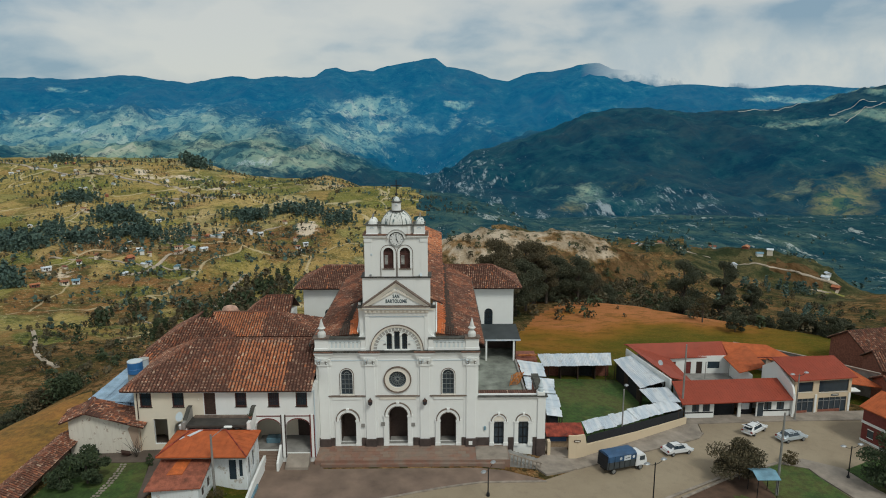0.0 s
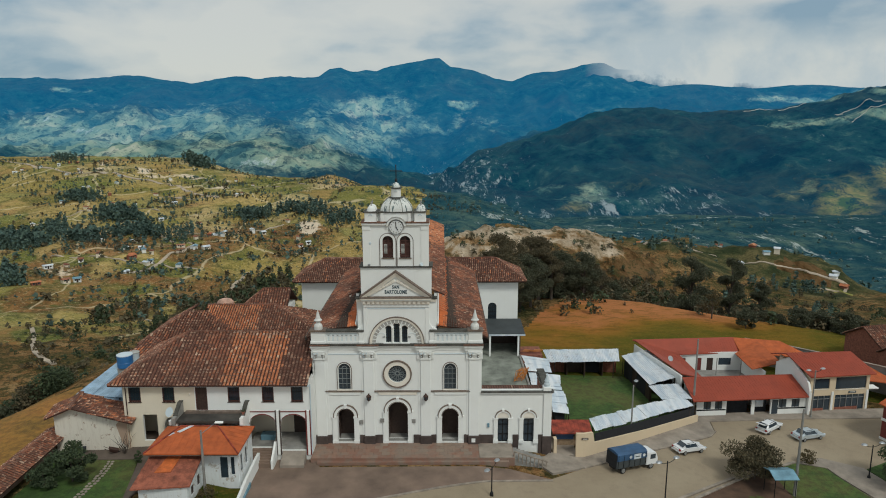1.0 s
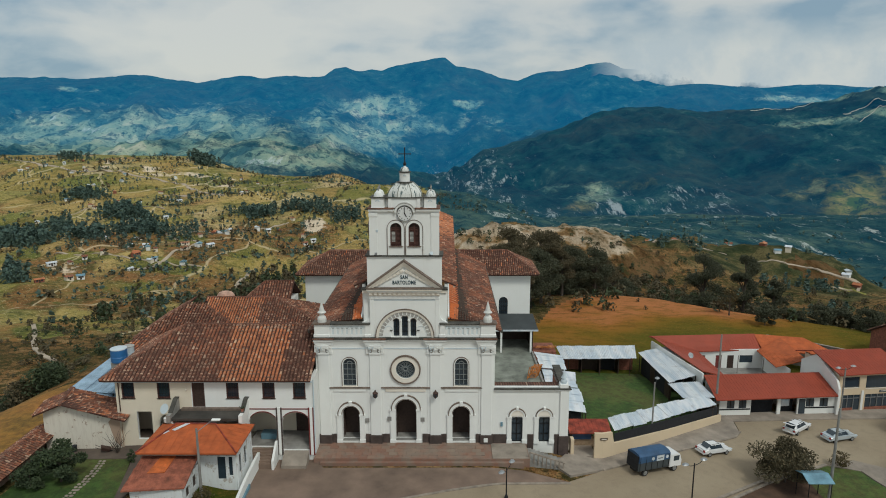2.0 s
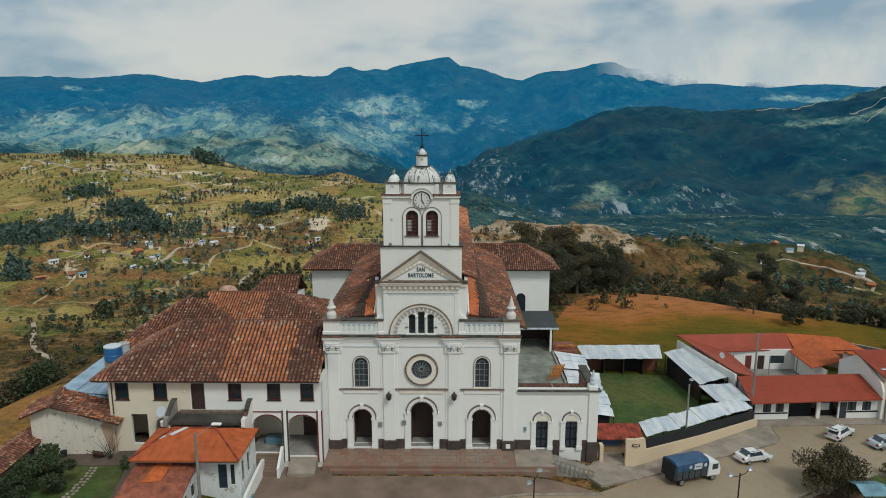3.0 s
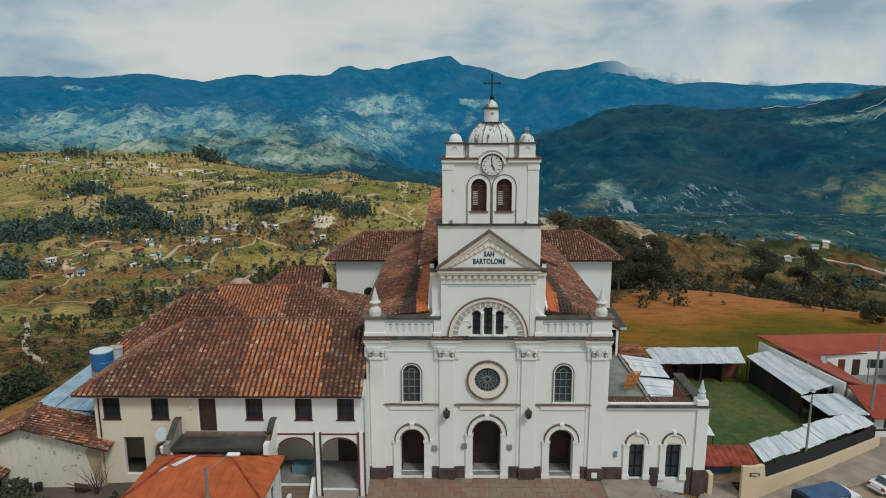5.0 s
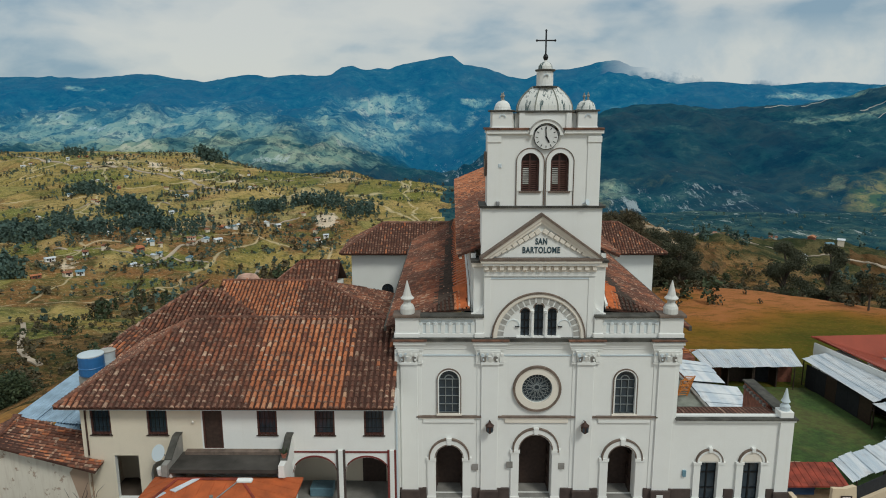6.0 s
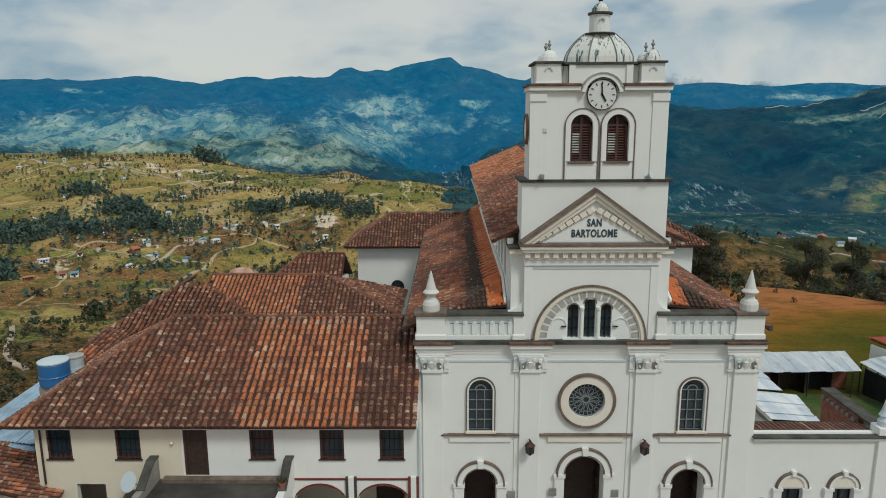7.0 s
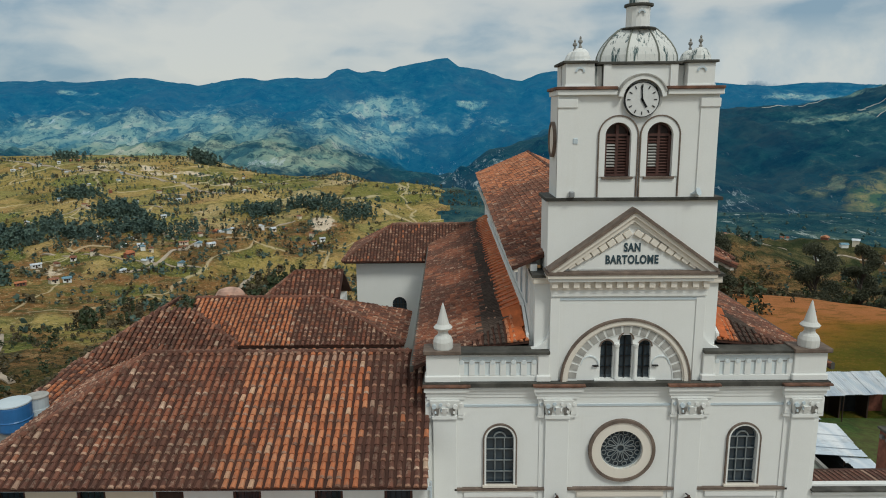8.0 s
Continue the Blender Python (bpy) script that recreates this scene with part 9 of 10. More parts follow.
# garden wall with its tile coping
coped = thing("coped_wall", "adobe garden wall with a weathered tile coping", "wall")
part("wall", one_box(-41.4, -41.0, -20, -1.2, 0.2, 3.0), lime_wash("garden adobe", (0.25, 0.18, 0.14), (0.12, 0.09, 0.07), 0.6), coped)
tile_roof(coped, [[(-39.4, -20, 2.85), (-39.8, -1.2, 2.85), (-41.4, -1.2, 3.6), (-41.2, -20, 3.6)], [(-42.9, -1.2, 2.85), (-42.9, -20, 2.85), (-41.2, -20, 3.6), (-41.4, -1.2, 3.6)]], 96, lambda p, r: 1 if r.random() < 0.5 else 0, col=0.36)
draped("lawn", [(-39.5, -5.9), (-29.8, -6.2), (-27.2, -16), (-27, -22), (-40, -22)], M_LAWN, 0.05, "green garden lawn", "lawn")
draped("yard", [(-41, -3.4), (-31.9, -3.4), (-31.9, 2.0), (-26.0, HY), (-26.4, -10), (-27.4, -16), (-29.7, -6.1), (-39.6, -5.8)], plain("packed brown earth", (0.13, 0.10, 0.08), 0.95, vary=0.4, scale=0.4), 0.06, "packed earth yard before the adobe house", "yard")
rng_path = random.Random(3)
path_stones = tagged(thing("garden_path", "line of pale stepping stones across the garden lawn", "path"), kind="structure")
for k in range(24):
    t = k / 23
    x, y = -32.8 + 0.5 * t + 0.2 * math.sin(t * 7), -6.6 - 12 * t
    for s in (-0.22, 0.22):
        bm = lathe(bmesh.new(), [(0.17, 0), (0.19, 0.05), (0.14, 0.1)], 0, 0, 0, 7, sx=rng_path.uniform(0.8, 1.3))
        ob = part("stone", bm, M_PAVE, path_stones)
        ob.matrix_basis = pose(x + s + rng_path.uniform(-0.08, 0.08), y, lvl(x) + 0.05, 0, 0, rng_path.uniform(0, 180))
barrow = thing("wheelbarrow", "rusty wheelbarrow tipped beside the adobe wall", "wheelbarrow", at=pose(-33.6, -4.6, lvl(-33.6) + 0.1, 0, 25, 30))
bm = bmesh.new()
put_mesh(bm, [(x * w, y * w, z) for z, w in ((0.25, 0.7), (0.6, 1.0)) for x in (-0.55, 0.55) for y in (-0.4, 0.4)], BOX)
part("tray", bm, M_RUST, barrow)
part("wheel", turn_bm(lathe(bmesh.new(), [(0.1, -0.05), (0.22, -0.04), (0.22, 0.04), (0.1, 0.05)], n=12), pose(0.75, 0, 0.2, 90, 0, 0)), M_TYRE, barrow)
for s in (-1, 1):
    part("handle", tube(bmesh.new(), (0.7, s * 0.15, 0.2), (-1.1, s * 0.35, 0.5), 0.03, n=6), M_DARKWOOD, barrow)
for k, (x, y) in enumerate([(-38.6, -4.1), (-38.0, -4.2), (-37.2, -4.1)]):
    solid("plastic_bin", lathe(bmesh.new(), [(0.25, 0), (0.32, 0.6), (0.34, 0.65), (0.1, 0.75)], x, y, lvl(x) + 0.05, 12), (M_BLUEGREY, M_BLACK_AND_SHADE, M_BLACK_AND_SHADE)[k], "grey plastic bin by the adobe wall" if k == 0 else "black plastic bin by the adobe wall", "bin", group="bins")
plain_house("street_house", -30.5, -24.0, 7, 5, 1.6, 0.9, 0, M_WARMWHITE, lambda p, r: 2 if r.random() < 0.7 else 0, "small house with a pinkish tile roof below the garden", 97, z=0.4)

# ---- trees, shrubs, farms ----
def clumps(name, spots, mat, label, category, seed):
    """Trees and bushes too many to count: each a ragged mass of leaf blades. Spots: x, y, z, width, height, blades."""
    rng = np.random.RandomState(seed)
    verts, count = [], 0
    for x, y, z, w, h, n in spots:
        u = rng.rand(n) ** 0.8
        rad = w * 0.55 * np.sqrt(np.clip(1 - (1.7 * u - 0.75) ** 2, 0.08, 1)) * np.sqrt(rng.rand(n))
        t = rng.rand(n) * 2 * np.pi
        p = np.stack([x + rad * np.cos(t), y + rad * np.sin(t), z + h * (0.08 + 0.92 * u)], -1)
        a = rng.normal(size=(n, 3)) * np.array([1, 1, 0.8])
        a /= np.linalg.norm(a, axis=1)[:, None]
        b = np.cross(a, rng.normal(size=(n, 3)))
        b /= np.linalg.norm(b, axis=1)[:, None]
        sz = (h + w) * 0.5 * 1.05 / np.sqrt(n) * rng.uniform(0.7, 1.4, (n, 1))
        verts.append(np.stack([p - a * sz, p + b * sz * 0.7, p + a * sz, p - b * sz * 0.7], 1).reshape(-1, 3))
        count += n
    me = pydata(name, np.concatenate(verts), np.arange(count * 4).reshape(-1, 4), mat)
    return tagged(new(name, me), label, category, kind="stuff")


def by_bearing(s, d):
    """A point of the land by its bearing and its distance ahead."""
    x, y = 5 + s / BEARING * d, d - 80
    return x, y


def scatter_woods():
    rng = np.random.RandomState(9)
    spots, olive, near = [], [], []
    # groves of dark pines and eucalypts: bearing, distance, half width, half depth, trees
    for s, d, ws, wd, n, h in ((-760, 560, 60, 26, 110, 10), (-690, 610, 26, 12, 34, 10), (-640, 760, 30, 14, 50, 12), (-570, 650, 45, 16, 80, 12), (-540, 560, 80, 9, 100, 10),
                               (-745, 535, 50, 14, 110, 11), (-640, 530, 30, 8, 40, 11), (-655, 1080, 22, 16, 30, 12), (-425, 1050, 20, 20, 50, 16), (-340, 660, 36, 14, 60, 11), (-250, 660, 50, 18, 50, 11), (-180, 640, 40, 20, 50, 10), (-780, 400, 26, 20, 40, 10),
                               (-470, 760, 60, 40, 34, 6), (-400, 270, 22, 50, 110, 6), (-350, 330, 26, 60, 120, 7), (-300, 380, 30, 60, 90, 7), (-450, 300, 20, 30, 40, 6), (-520, 250, 30, 20, 24, 6), (-620, 300, 16, 12, 12, 8), (-560, 330, 40, 20, 30, 6), (-640, 150, 50, 14, 8, 4), (-730, 125, 40, 10, 14, 4), (-700, 900, 60, 60, 30, 6),
                               (420, 400, 50, 20, 16, 6), (640, 330, 70, 20, 24, 6), (700, 240, 40, 15, 16, 5), (560, 190, 40, 8, 16, 4)):
        for _ in range(n):
            x, y = by_bearing(s + rng.normal() * ws * 0.55, d + rng.normal() * wd * 0.6)
            hh = h * rng.uniform(0.6, 1.25)
            low = d < 400 and s < 0
            (olive if low and rng.rand() < 0.5 else near if low else spots).append((x, y, float(land(x, y)) - 0.6, hh * rng.uniform(0.28, 0.46), hh, 110 if d < 300 else 56))
    # single trees and hedges over the fields
    for _ in range(4800):
        d = 260 + 900 * rng.rand() ** 0.8
        s = rng.uniform(-860, 60) if rng.rand() < 0.8 else rng.uniform(60, 850)
        x, y = by_bearing(s, d)
        if value_noise(np.array(x / 70.0), np.array(y / 70.0), 6) < 0.46:
            continue
        hh = 1.2 + 4.2 * rng.rand() ** 2.4
        (spots if s > 0 or rng.rand() < 0.45 else olive).append((x, y, float(land(x, y)) - 0.4, hh * rng.uniform(0.5, 0.9), hh, 12))
    # hedges along the field edges
    for _ in range(330):
        d = 330 + 800 * rng.rand()
        s = rng.uniform(-840, 20)
        a = rng.normal() * 0.5 + (math.pi / 2 if rng.rand() < 0.25 else 0)
        n, gap = rng.randint(6, 26), rng.uniform(2.5, 6)
        x0, y0 = by_bearing(s, d)
        for k in range(n):
            x, y = x0 + math.cos(a) * gap * k + rng.normal() * 1.0, y0 + math.sin(a) * gap * k + rng.normal() * 1.0
            hh = 1.0 + 3.4 * rng.rand() ** 2
            (spots if rng.rand() < 0.6 else olive).append((x, y, float(land(x, y)) - 0.3, hh * rng.uniform(0.5, 0.9), hh, 11))
    # dark thicket under the orange slope
    for _ in range(230):
        x, y = by_bearing(rng.uniform(-860, -680), rng.uniform(100, 136))
        hh = rng.uniform(1.8, 4.2)
        (near if rng.rand() < 0.75 else olive).append((x, y, float(land(x, y)) - 0.3, hh * rng.uniform(0.7, 1.1), hh, 520))
    # bushes on the slope beside the spur
    for _ in range(900):
        x, y = by_bearing(rng.uniform(-760, -330), rng.uniform(125, 300))
        if x > -46:
            continue
        hh = 0.5 + 2.2 * rng.rand() ** 2
        (near if rng.rand() < 0.4 else olive).append((x, y, float(land(x, y)) - 0.2, hh * rng.uniform(0.8, 1.4), hh, 30))
    # scrub on the near slopes
    for _ in range(2200):
        x, y = rng.uniform(-150, 190), rng.uniform(60, 260)
        if (14 < x < 75 and y < 68) or (abs(x) < 48 and y < 52):
            continue
        if rng.rand() < (0.55 if x < 10 else 0.35):
            continue
        hh = rng.uniform(0.8, 3.2) if x > 10 else rng.uniform(0.5, 1.7)
        (near if rng.rand() < (0.45 if x > 0 else 0.16) else olive).append((x, y, float(land(x, y)) - 0.3, hh * rng.uniform(0.7, 1.3), hh, 54))
    for _ in range(900):
        x, y = rng.uniform(8, 120), rng.uniform(95, 235)
        hh = rng.uniform(1.5, 5.5) * (1.0 if rng.rand() < 0.6 else 0.6)
        (near if rng.rand() < 0.3 else olive).append((x, y, float(land(x, y)) - 0.4, hh * rng.uniform(0.6, 1.0), hh, 110))
    clumps("far_woods", spots, M_FARWOOD, "dark groves, hedges and single trees over the slopes", "woods", 1)
    clumps("thickets", near, M_LEAF, "dark green bushes on the near slopes", "bushes", 4)
    clumps("scrub", olive, M_BROWNLEAF, "brown scrub on the slopes behind the church", "scrub", 2)


scatter_woods()


def leaf_mass(seed, n, size, lobes):
    """A crown: many small leaf blades in ragged lobes. Lobes: centre and radii."""
    rng = np.random.RandomState(seed)
    verts, faces = [], []
    for _ in range(n):
        c, r = lobes[rng.randint(len(lobes))]
        p = rng.normal(size=3)
        p = p / np.linalg.norm(p) * (rng.rand() ** 0.4) * np.array(r) + np.array(c)
        a, b = rng.normal(size=3), rng.normal(size=3)
        a = a / np.linalg.norm(a)
        b = b - a * a.dot(b)
        b = b / np.linalg.norm(b)
        sz = size * rng.uniform(0.6, 1.4)
        k = len(verts)
        nrm = np.cross(a, b) * sz * 0.25
        verts += [p - a * sz, p + b * sz * 0.5 + nrm, p + a * sz, p - b * sz * 0.5 + nrm]
        faces += [(k, k + 1, k + 2, k + 3)]
    return verts, faces


def tree(name, x, y, z, h, spread, label, category, seed, mat, trunk_h=0.35, n=2600, size=0.16, group="", lobes_n=11):
    rng = random.Random(seed)
    ob = thing(name, label, category, group=group, at=pose(x, y, z))
    bm = bmesh.new()
    top = Vector((rng.uniform(-0.2, 0.2), rng.uniform(-0.2, 0.2), h * 0.72))
    tube(bm, (0, 0, -0.6), (0, 0, h * trunk_h), h * 0.030, h * 0.022, 8)
    tube(bm, (0, 0, h * trunk_h), top, h * 0.022, h * 0.008, 7)
    lobes = []
    for k in range(lobes_n):
        a = 2 * math.pi * k / lobes_n * 2.4 + rng.uniform(-0.4, 0.4)
        u = (k + 0.5) / lobes_n
        z0 = h * (trunk_h + (1 - trunk_h) * u * 0.9)
        rr = spread * (0.30 + 0.60 * math.sin(math.pi * (0.2 + 0.75 * u))) * rng.uniform(0.5, 1.0)
        c = Vector((rr * math.cos(a) * 0.75, rr * math.sin(a) * 0.75, z0))
        start = Vector((0, 0, max(h * trunk_h * 0.8, z0 - h * 0.2)))
        tube(bm, start, c, h * 0.010, h * 0.003, 5)
        q = spread * rng.uniform(0.24, 0.44)
        lobes.append((tuple(c), (q, q, q * rng.uniform(0.5, 0.8))))
    part("trunk", bm, M_BARK, ob, "grey branching trunk")
    v, f = leaf_mass(seed, n, size, lobes)
    crown = new("crown", pydata("crown", v, f, mat))
    crown.parent = ob
    tagged(crown, "ragged leafy crown")
    return ob


tree("tree", 43.4, -3.6, lvl(44), 4.7, 4.3, "broad brown-green tree in the park corner", "tree", 5, M_BROWNLEAF, 0.25, 8000, 0.15, lobes_n=16)
tree("shrub", 51.9, 0.2, lvl(52), 1.9, 1.5, "round reddish shrub by the park path", "shrub", 6, M_OLIVE, 0.1, 900, 0.1)
tree("tree", 60.9, -5.6, lvl(61), 7.0, 4.0, "dense dark clipped tree in the park", "tree", 7, M_LEAF, 0.08, 6000, 0.17, lobes_n=18)
tree("tree", -35.0, -10.6, lvl(-35), 4.4, 2.9, "dark green garden tree over the lawn", "tree", 8, M_LEAF, 0.15, 4200, 0.16)
tree("shrub", -37.6, -11.5, lvl(-37.6), 2.6, 2.2, "dark green garden shrub by the wall", "shrub", 9, M_LEAF, 0.1, 2200, 0.14)
tree("shrub", -29.4, -7.0, lvl(-29.4), 1.6, 0.6, "small dark shrub by the yard", "shrub", 10, M_LEAF, 0.1, 500, 0.1)
tree("shrub", -19.4, -13.4, lvl(-19.4) + 0.5, 1.8, 1.6, "dry shrub in the flower bed", "shrub", 12, M_OLIVE, 0.1, 700, 0.1)

wood_a = tree("tree", 31, 92, float(land(31, 92)), 17, 5.6, "tall brown-green tree on the slope behind the church", "tree", 21, M_BROWNLEAF, 0.3, 12000, 0.21, group="trees behind the church", lobes_n=24)
wood_b = tree("tree", 44, 98, float(land(44, 98)), 13, 5.6, "tall dark green tree on the slope behind the church", "tree", 22, M_WOODLEAF, 0.22, 12000, 0.20, group="trees behind the church", lobes_n=22)
wood_c = tree("tree", 24, 84, float(land(24, 84)), 16, 4.2, "thin brown-leaved tree on the slope behind the church", "tree", 23, M_BROWNLEAF, 0.4, 6000, 0.18, group="trees behind the church", lobes_n=18)
rng_w = random.Random(77)
for k, (x, y) in enumerate([(36, 104), (27, 78), (50, 112), (22, 96), (41, 104), (33, 116), (20, 84), (28, 108), (47, 122), (18, 104), (38, 96), (26, 88), (34, 90), (24, 74), (55, 124), (30, 100), (44, 116), (52, 132), (21, 70), (60, 128)]):
    src = (wood_a, wood_b, wood_c)[k % 3]
    ob = copy_thing(src, pose(x, y, float(land(x, y)) - 0.3, 0, 0, rng_w.uniform(0, 360)))
    sc = rng_w.uniform(0.7, 1.1)
    ob.scale = (sc, sc, sc)
tree("tree", 92, 146, float(land(92, 146)), 25.0, 8.2, "round dark tree beyond the dry field", "tree", 24, M_WOODLEAF, 0.12, 12000, 0.30, lobes_n=24)
tree("tree", 109, 153, float(land(109, 153)), 24.0, 7.0, "round dark tree beyond the dry field", "tree", 25, M_WOODLEAF, 0.12, 10000, 0.30, lobes_n=22)
tree("tree", 122, 158, float(land(122, 158)), 14.0, 5.0, "pointed dark tree beyond the dry field", "tree", 26, M_WOODLEAF, 0.12, 8000, 0.30, lobes_n=20)
bush = tree("shrub", 70, 58, float(land(70, 58)), 4.2, 3.0, "green bush at the edge of the dry field", "shrub", 31, M_WOODLEAF, 0.1, 3600, 0.17, group="bushes by the field")
for k, (x, y) in enumerate([(84, 62), (90, 56), (96, 52), (80, 70), (100, 48), (104, 52), (93, 60), (86, 66), (92, 64), (98, 58), (106, 48), (36, 94), (40, 98), (72, 84), (78, 78), (84, 72), (66, 92), (90, 66), (96, 62), (104, 60), (110, 56), (98, 70), (88, 78), (-66, 22), (-70, 30), (-62, 18)]):
    ob = copy_thing(bush, pose(x, y, float(land(x, y)) - 0.2, 0, 0, rng_w.uniform(0, 360)))
    sc = rng_w.uniform(0.7, 1.3)
    ob.scale = (sc, sc, sc)
tree("tree", 66, 66, float(land(66, 66)), 6.5, 2.8, "thin young tree on the dry field", "tree", 33, M_OLIVE, 0.4, 700, 0.2)

# bare branches by the adobe house
dead = thing("bare_bush", "leafless grey bush by the adobe wall", "shrub", at=pose(-32.0, -4.6, lvl(-32)))
rng_d = random.Random(4)
for k in range(14):
    a = rng_d.uniform(0, 6.28)
    bm = bmesh.new()
    p = Vector((0, 0, 0))
    d = Vector((math.cos(a) * 0.5, math.sin(a) * 0.5, 1.0))
    for j in range(4):
        q = p + (d + Vector([rng_d.uniform(-0.4, 0.4) for _ in range(3)])) * 0.55
        tube(bm, p, q, 0.05 - j * 0.011, 0.04 - j * 0.011, 5)
        p = q
    part("branch", bm, M_BARK, dead)


# ---- farms and tracks in the distance ----
def farmhouse(x, y, turn, w, d, h, wall_mat, roof_mat, label):
    z = float(land(x, y))
    ob = thing("farmhouse", label, "house", group="farmhouses", at=pose(x, y, z, 0, 0, turn))
    part("wall", one_box(-w / 2, w / 2, -d / 2, d / 2, -2, h), wall_mat, ob)
    bm = prism_x(bmesh.new(), [(-d / 2 - 0.4, h), (d / 2 + 0.4, h), (0, h + d * 0.28)], -w / 2 - 0.4, w / 2 + 0.4)
    part("roof", bm, roof_mat, ob)
    for k in (-0.25, 0.25):
        part("window", one_box(w * k - 0.5, w * k + 0.5, -d / 2 - 0.05, -d / 2 + 0.1, 1.0, 2.0), M_GLASS, ob)
    part("door", one_box(-0.5, 0.5, -d / 2 - 0.05, -d / 2 + 0.1, 0, 2.0), M_DARKWOOD, ob)


rng_f = random.Random(31)
looks = [(M_WARMWHITE, M_ZINC, "small cream farmhouse with a zinc roof"), (M_WHITE, M_ZINC, "small white farmhouse with a zinc roof"), (M_WARMWHITE, M_TILE, "small cream farmhouse with a clay tile roof"), (M_WHITE, M_TILE, "small white farmhouse with a clay tile roof"), (M_BRICKISH, M_TILENEW, "small brick farmhouse with an orange tile roof"), (M_WHITE, M_TEAL, "small white farmhouse with a blue roof")]
centres = [(-560, 475, 90, 20, 6), (-510, 480, 70, 20, 5), (-430, 500, 40, 14, 5), (-420, 560, 60, 22, 4), (-640, 440, 90, 26, 3), (-480, 620, 160, 50, 5), (-700, 400, 60, 20, 3), (-640, 560, 90, 25, 3), (-560, 880, 120, 60, 5), (-700, 980, 90, 60, 8), (-400, 900, 90, 50, 3), (-640, 720, 120, 60, 7), (-470, 760, 120, 50, 6), (-330, 600, 60, 30, 5), (-250, 560, 60, 30, 4), (-730, 620, 50, 40, 4),
           (-160, 300, 30, 10, 4), (380, 470, 36, 14, 6), (470, 440, 40, 16, 4), (570, 400, 50, 20, 4), (700, 380, 50, 20, 3)]
for s, d, ws, wd, n in centres:
    for _ in range(n):
        x, y = by_bearing(s + rng_f.uniform(-1, 1) * ws, d + rng_f.uniform(-1, 1) * wd)
        wm, rm, lab = rng_f.choice(looks)
        farmhouse(x, y, rng_f.uniform(0, 180), rng_f.uniform(3.2, 6.0) * (0.75 if s > 0 else 1), rng_f.uniform(2.6, 3.8), rng_f.uniform(1.7, 2.3) * (0.75 if s > 0 else 1), wm, rm, lab)


def track(pts, width, label, mat):
    """An earth road that follows the land along bearings and distances."""
    line = []
    for (s0, d0), (s1, d1) in zip(pts, pts[1:]):
        n = max(2, int(abs(d1 - d0) / 6 + abs(s1 - s0) / 8))
        line += [by_bearing(s0 + (s1 - s0) * k / n, d0 + (d1 - d0) * k / n) for k in range(n)]
    line.append(by_bearing(*pts[-1]))
    bm = bmesh.new()
    prev = None
    for k, (x, y) in enumerate(line):
        xa, ya = line[max(0, k - 1)]
        xb, yb = line[min(len(line) - 1, k + 1)]
        dv = Vector((xb - xa, yb - ya)).normalized() * width / 2
        px, py = -dv.y + 0.0, dv.x
        cur = [bm.verts.new((x + t * px, y + t * py, float(land(x + t * px, y + t * py)) + 0.3)) for t in (-1, 1)]
        if prev:
            bm.faces.new((prev[0], prev[1], cur[1], cur[0]))
        prev = cur
    out = bmesh.ops.extrude_face_region(bm, geom=list(bm.faces))
    for v in out["geom"]:
        if isinstance(v, bmesh.types.BMVert):
            v.co.z -= 0.7
    return solid("track", bm, mat, label, "road", kind="structure")


M_EARTH = plain("pale earth track", (0.46, 0.38, 0.29), 0.95, vary=0.3, scale=0.1)
track([(-566, 910), (-502, 897), (-470, 860), (-444, 822), (-395, 751)], 5, "pale earth road over the farmed hill", M_EARTH)
track([(-765, 1072), (-708, 969), (-650, 936), (-600, 930), (-566, 910)], 5, "pale earth road over the farmed hill", M_EARTH)
track([(-500, 800), (-420, 760), (-400, 770)], 4, "pale earth road over the farmed hill", M_EARTH)
track([(-560, 430), (-480, 480), (-440, 520), (-500, 560)], 2.2, "pale earth lane between the farms", M_EARTH)
track([(-748, 262), (-745, 245), (-749, 229), (-745, 208), (-732, 198), (-712, 193)], 1.6, "pale winding lane on the slope", M_EARTH)
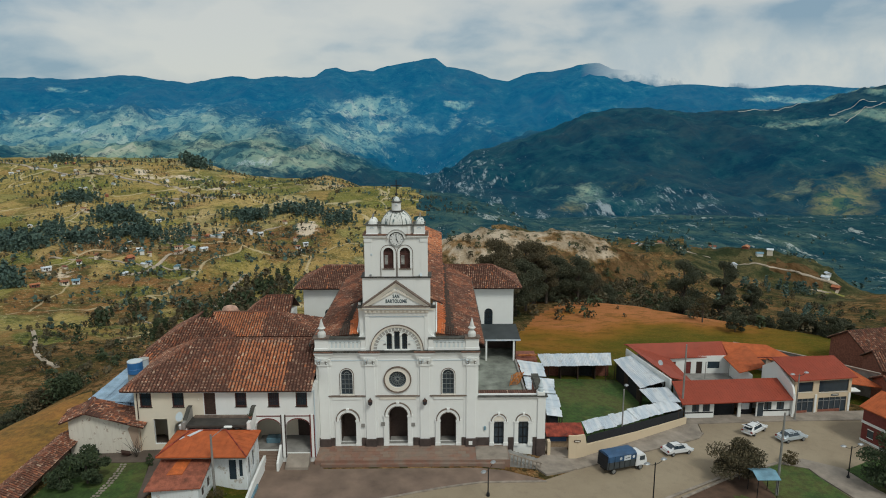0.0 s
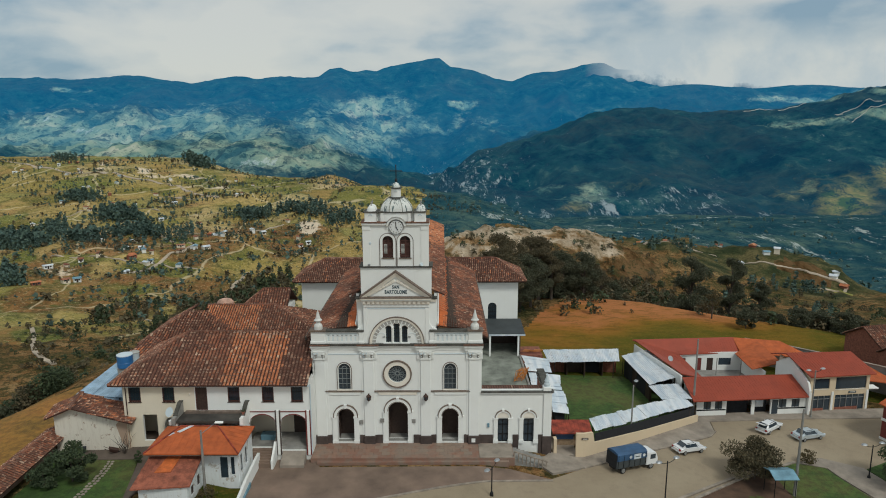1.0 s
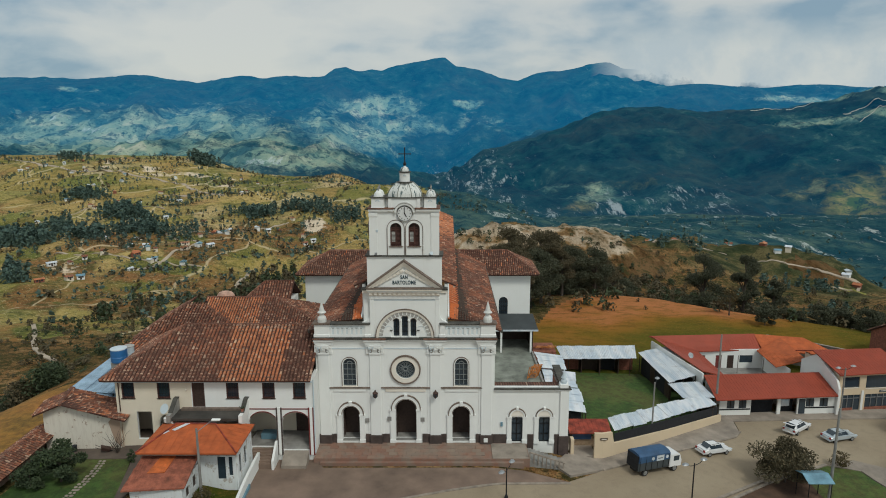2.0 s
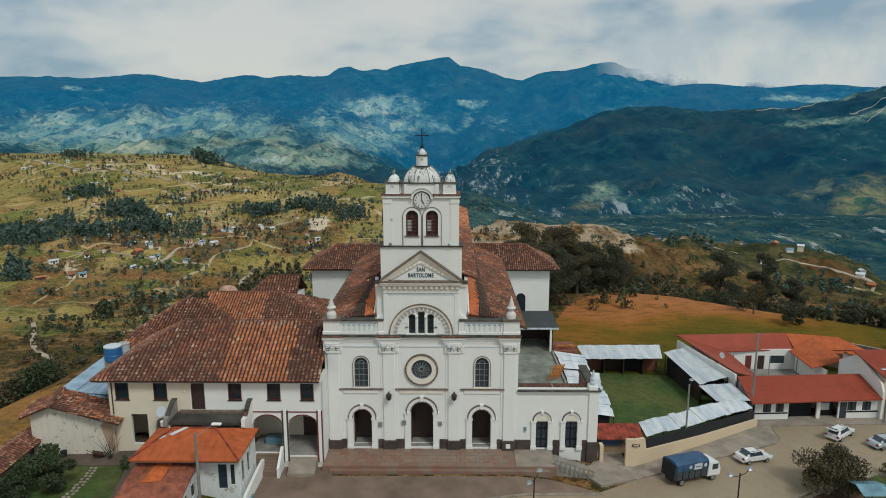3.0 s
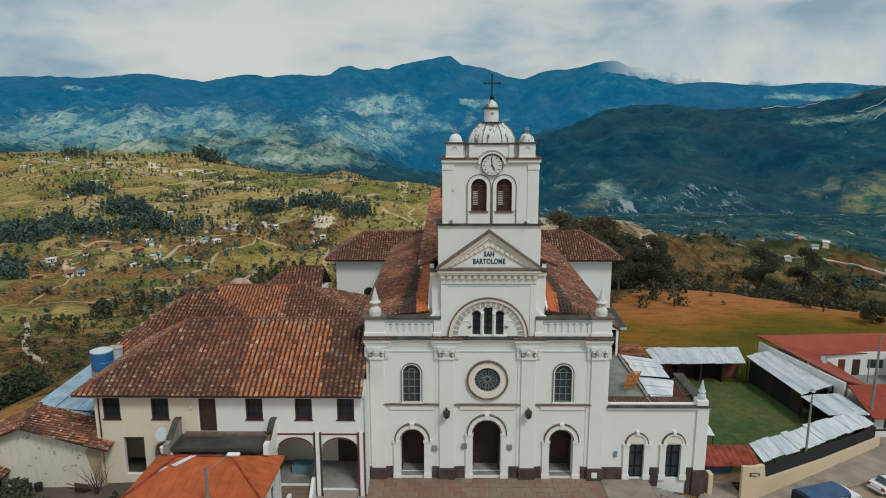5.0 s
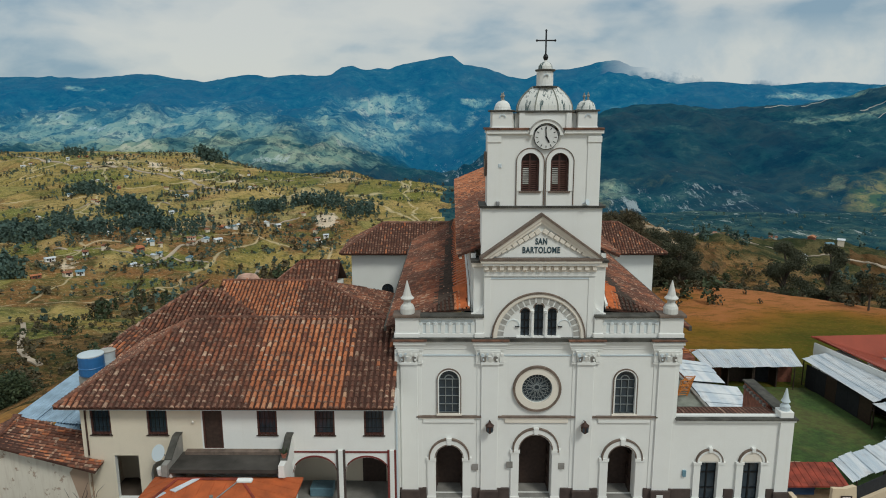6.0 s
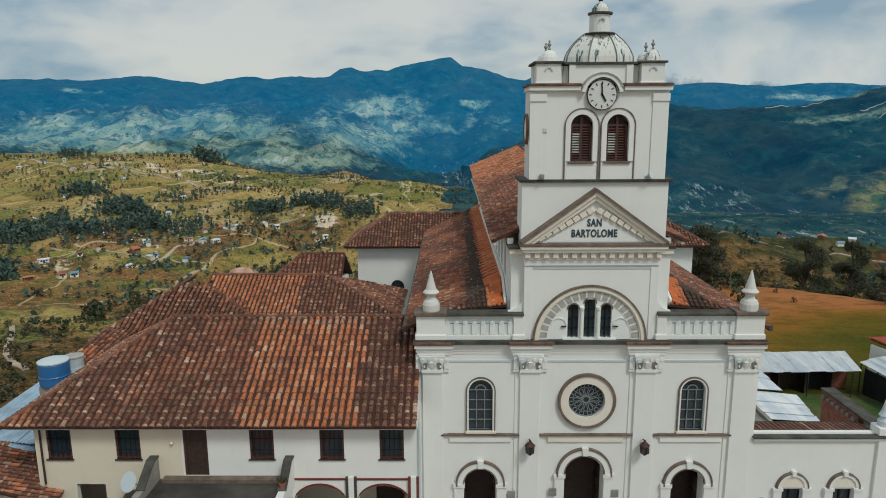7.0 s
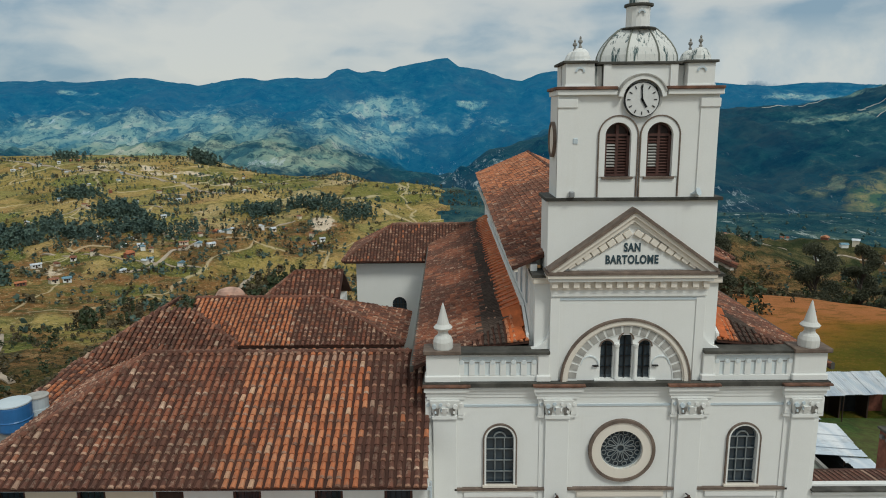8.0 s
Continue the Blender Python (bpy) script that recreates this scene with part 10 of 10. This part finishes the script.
track([(-760, 640), (-690, 655), (-640, 690), (-560, 700), (-500, 690)], 1.4, "pale lane between hedges", M_EARTH)
track([(-700, 480), (-630, 470), (-560, 455), (-500, 462), (-440, 440)], 1.2, "pale lane between the farms", M_EARTH)
track([(-460, 560), (-400, 600), (-330, 590), (-280, 620)], 1.3, "pale lane past the brown field", M_EARTH)
track([(-330, 880), (-260, 900), (-200, 860), (-150, 900), (-110, 960)], 1.8, "pale track over the far fields", M_EARTH)
track([(-560, 300), (-520, 290), (-470, 300), (-430, 285)], 1.0, "pale lane on the slope", M_EARTH)
track([(-347, 451), (-359, 429), (-375, 412), (-392, 387), (-407, 338)], 2.2, "pale footpath along the spur", M_EARTH)
track([(366, 405), (410, 420), (454, 407), (496, 402), (575, 388), (670, 375), (741, 371), (737, 358), (690, 350)], 1.5, "pale winding road across the valley bench", M_EARTH)

# ---- single tiles of the roof beside the church ----
def single_tiles():
    e, rd = 8.95, 12.9
    poly = [(-33.9, HY - 0.85, e), (-10.5, HY - 0.85, e), (-10.5, 4.0, rd), (-27.0, 4.0, rd)]
    roof = next(c for c in house.children if c.name.startswith("roof"))
    rng = random.Random(41)
    (a, u, v, n), spots = tile_spots(poly, 0.42, 0.48, rng)
    shape, sf = tile_shape(0.42 * 0.345, 0.48 * 1.12)
    meshes = []
    for m in (M_TILE, M_TILEDARK, M_TILENEW):
        for tip in (0, 1):
            me = pydata("tile", shape, sf, m, M_TIP)
            me.polygons.foreach_set("material_index", np.array([tip] * LIP + [0] * (len(sf) - LIP), np.int32))
            meshes.append(me)
    for x, y, j, k in spots:
        p = a + u * x + v * y
        if not near_tile(p):
            continue
        pick = house_shade(p, rng)
        ob = new("tile", meshes[2 * pick + (rng.random() < (0.22 if pick == 2 else 0.46))])
        d = (v + u * rng.uniform(-0.05, 0.05)).normalized()
        side = d.cross(n)
        q = p + n * 0.02
        ob.matrix_basis = Matrix(((side.x, d.x, n.x, q.x), (side.y, d.y, n.y, q.y), (side.z, d.z, n.z, q.z), (0, 0, 0, 1)))
        ob.parent = roof


single_tiles()
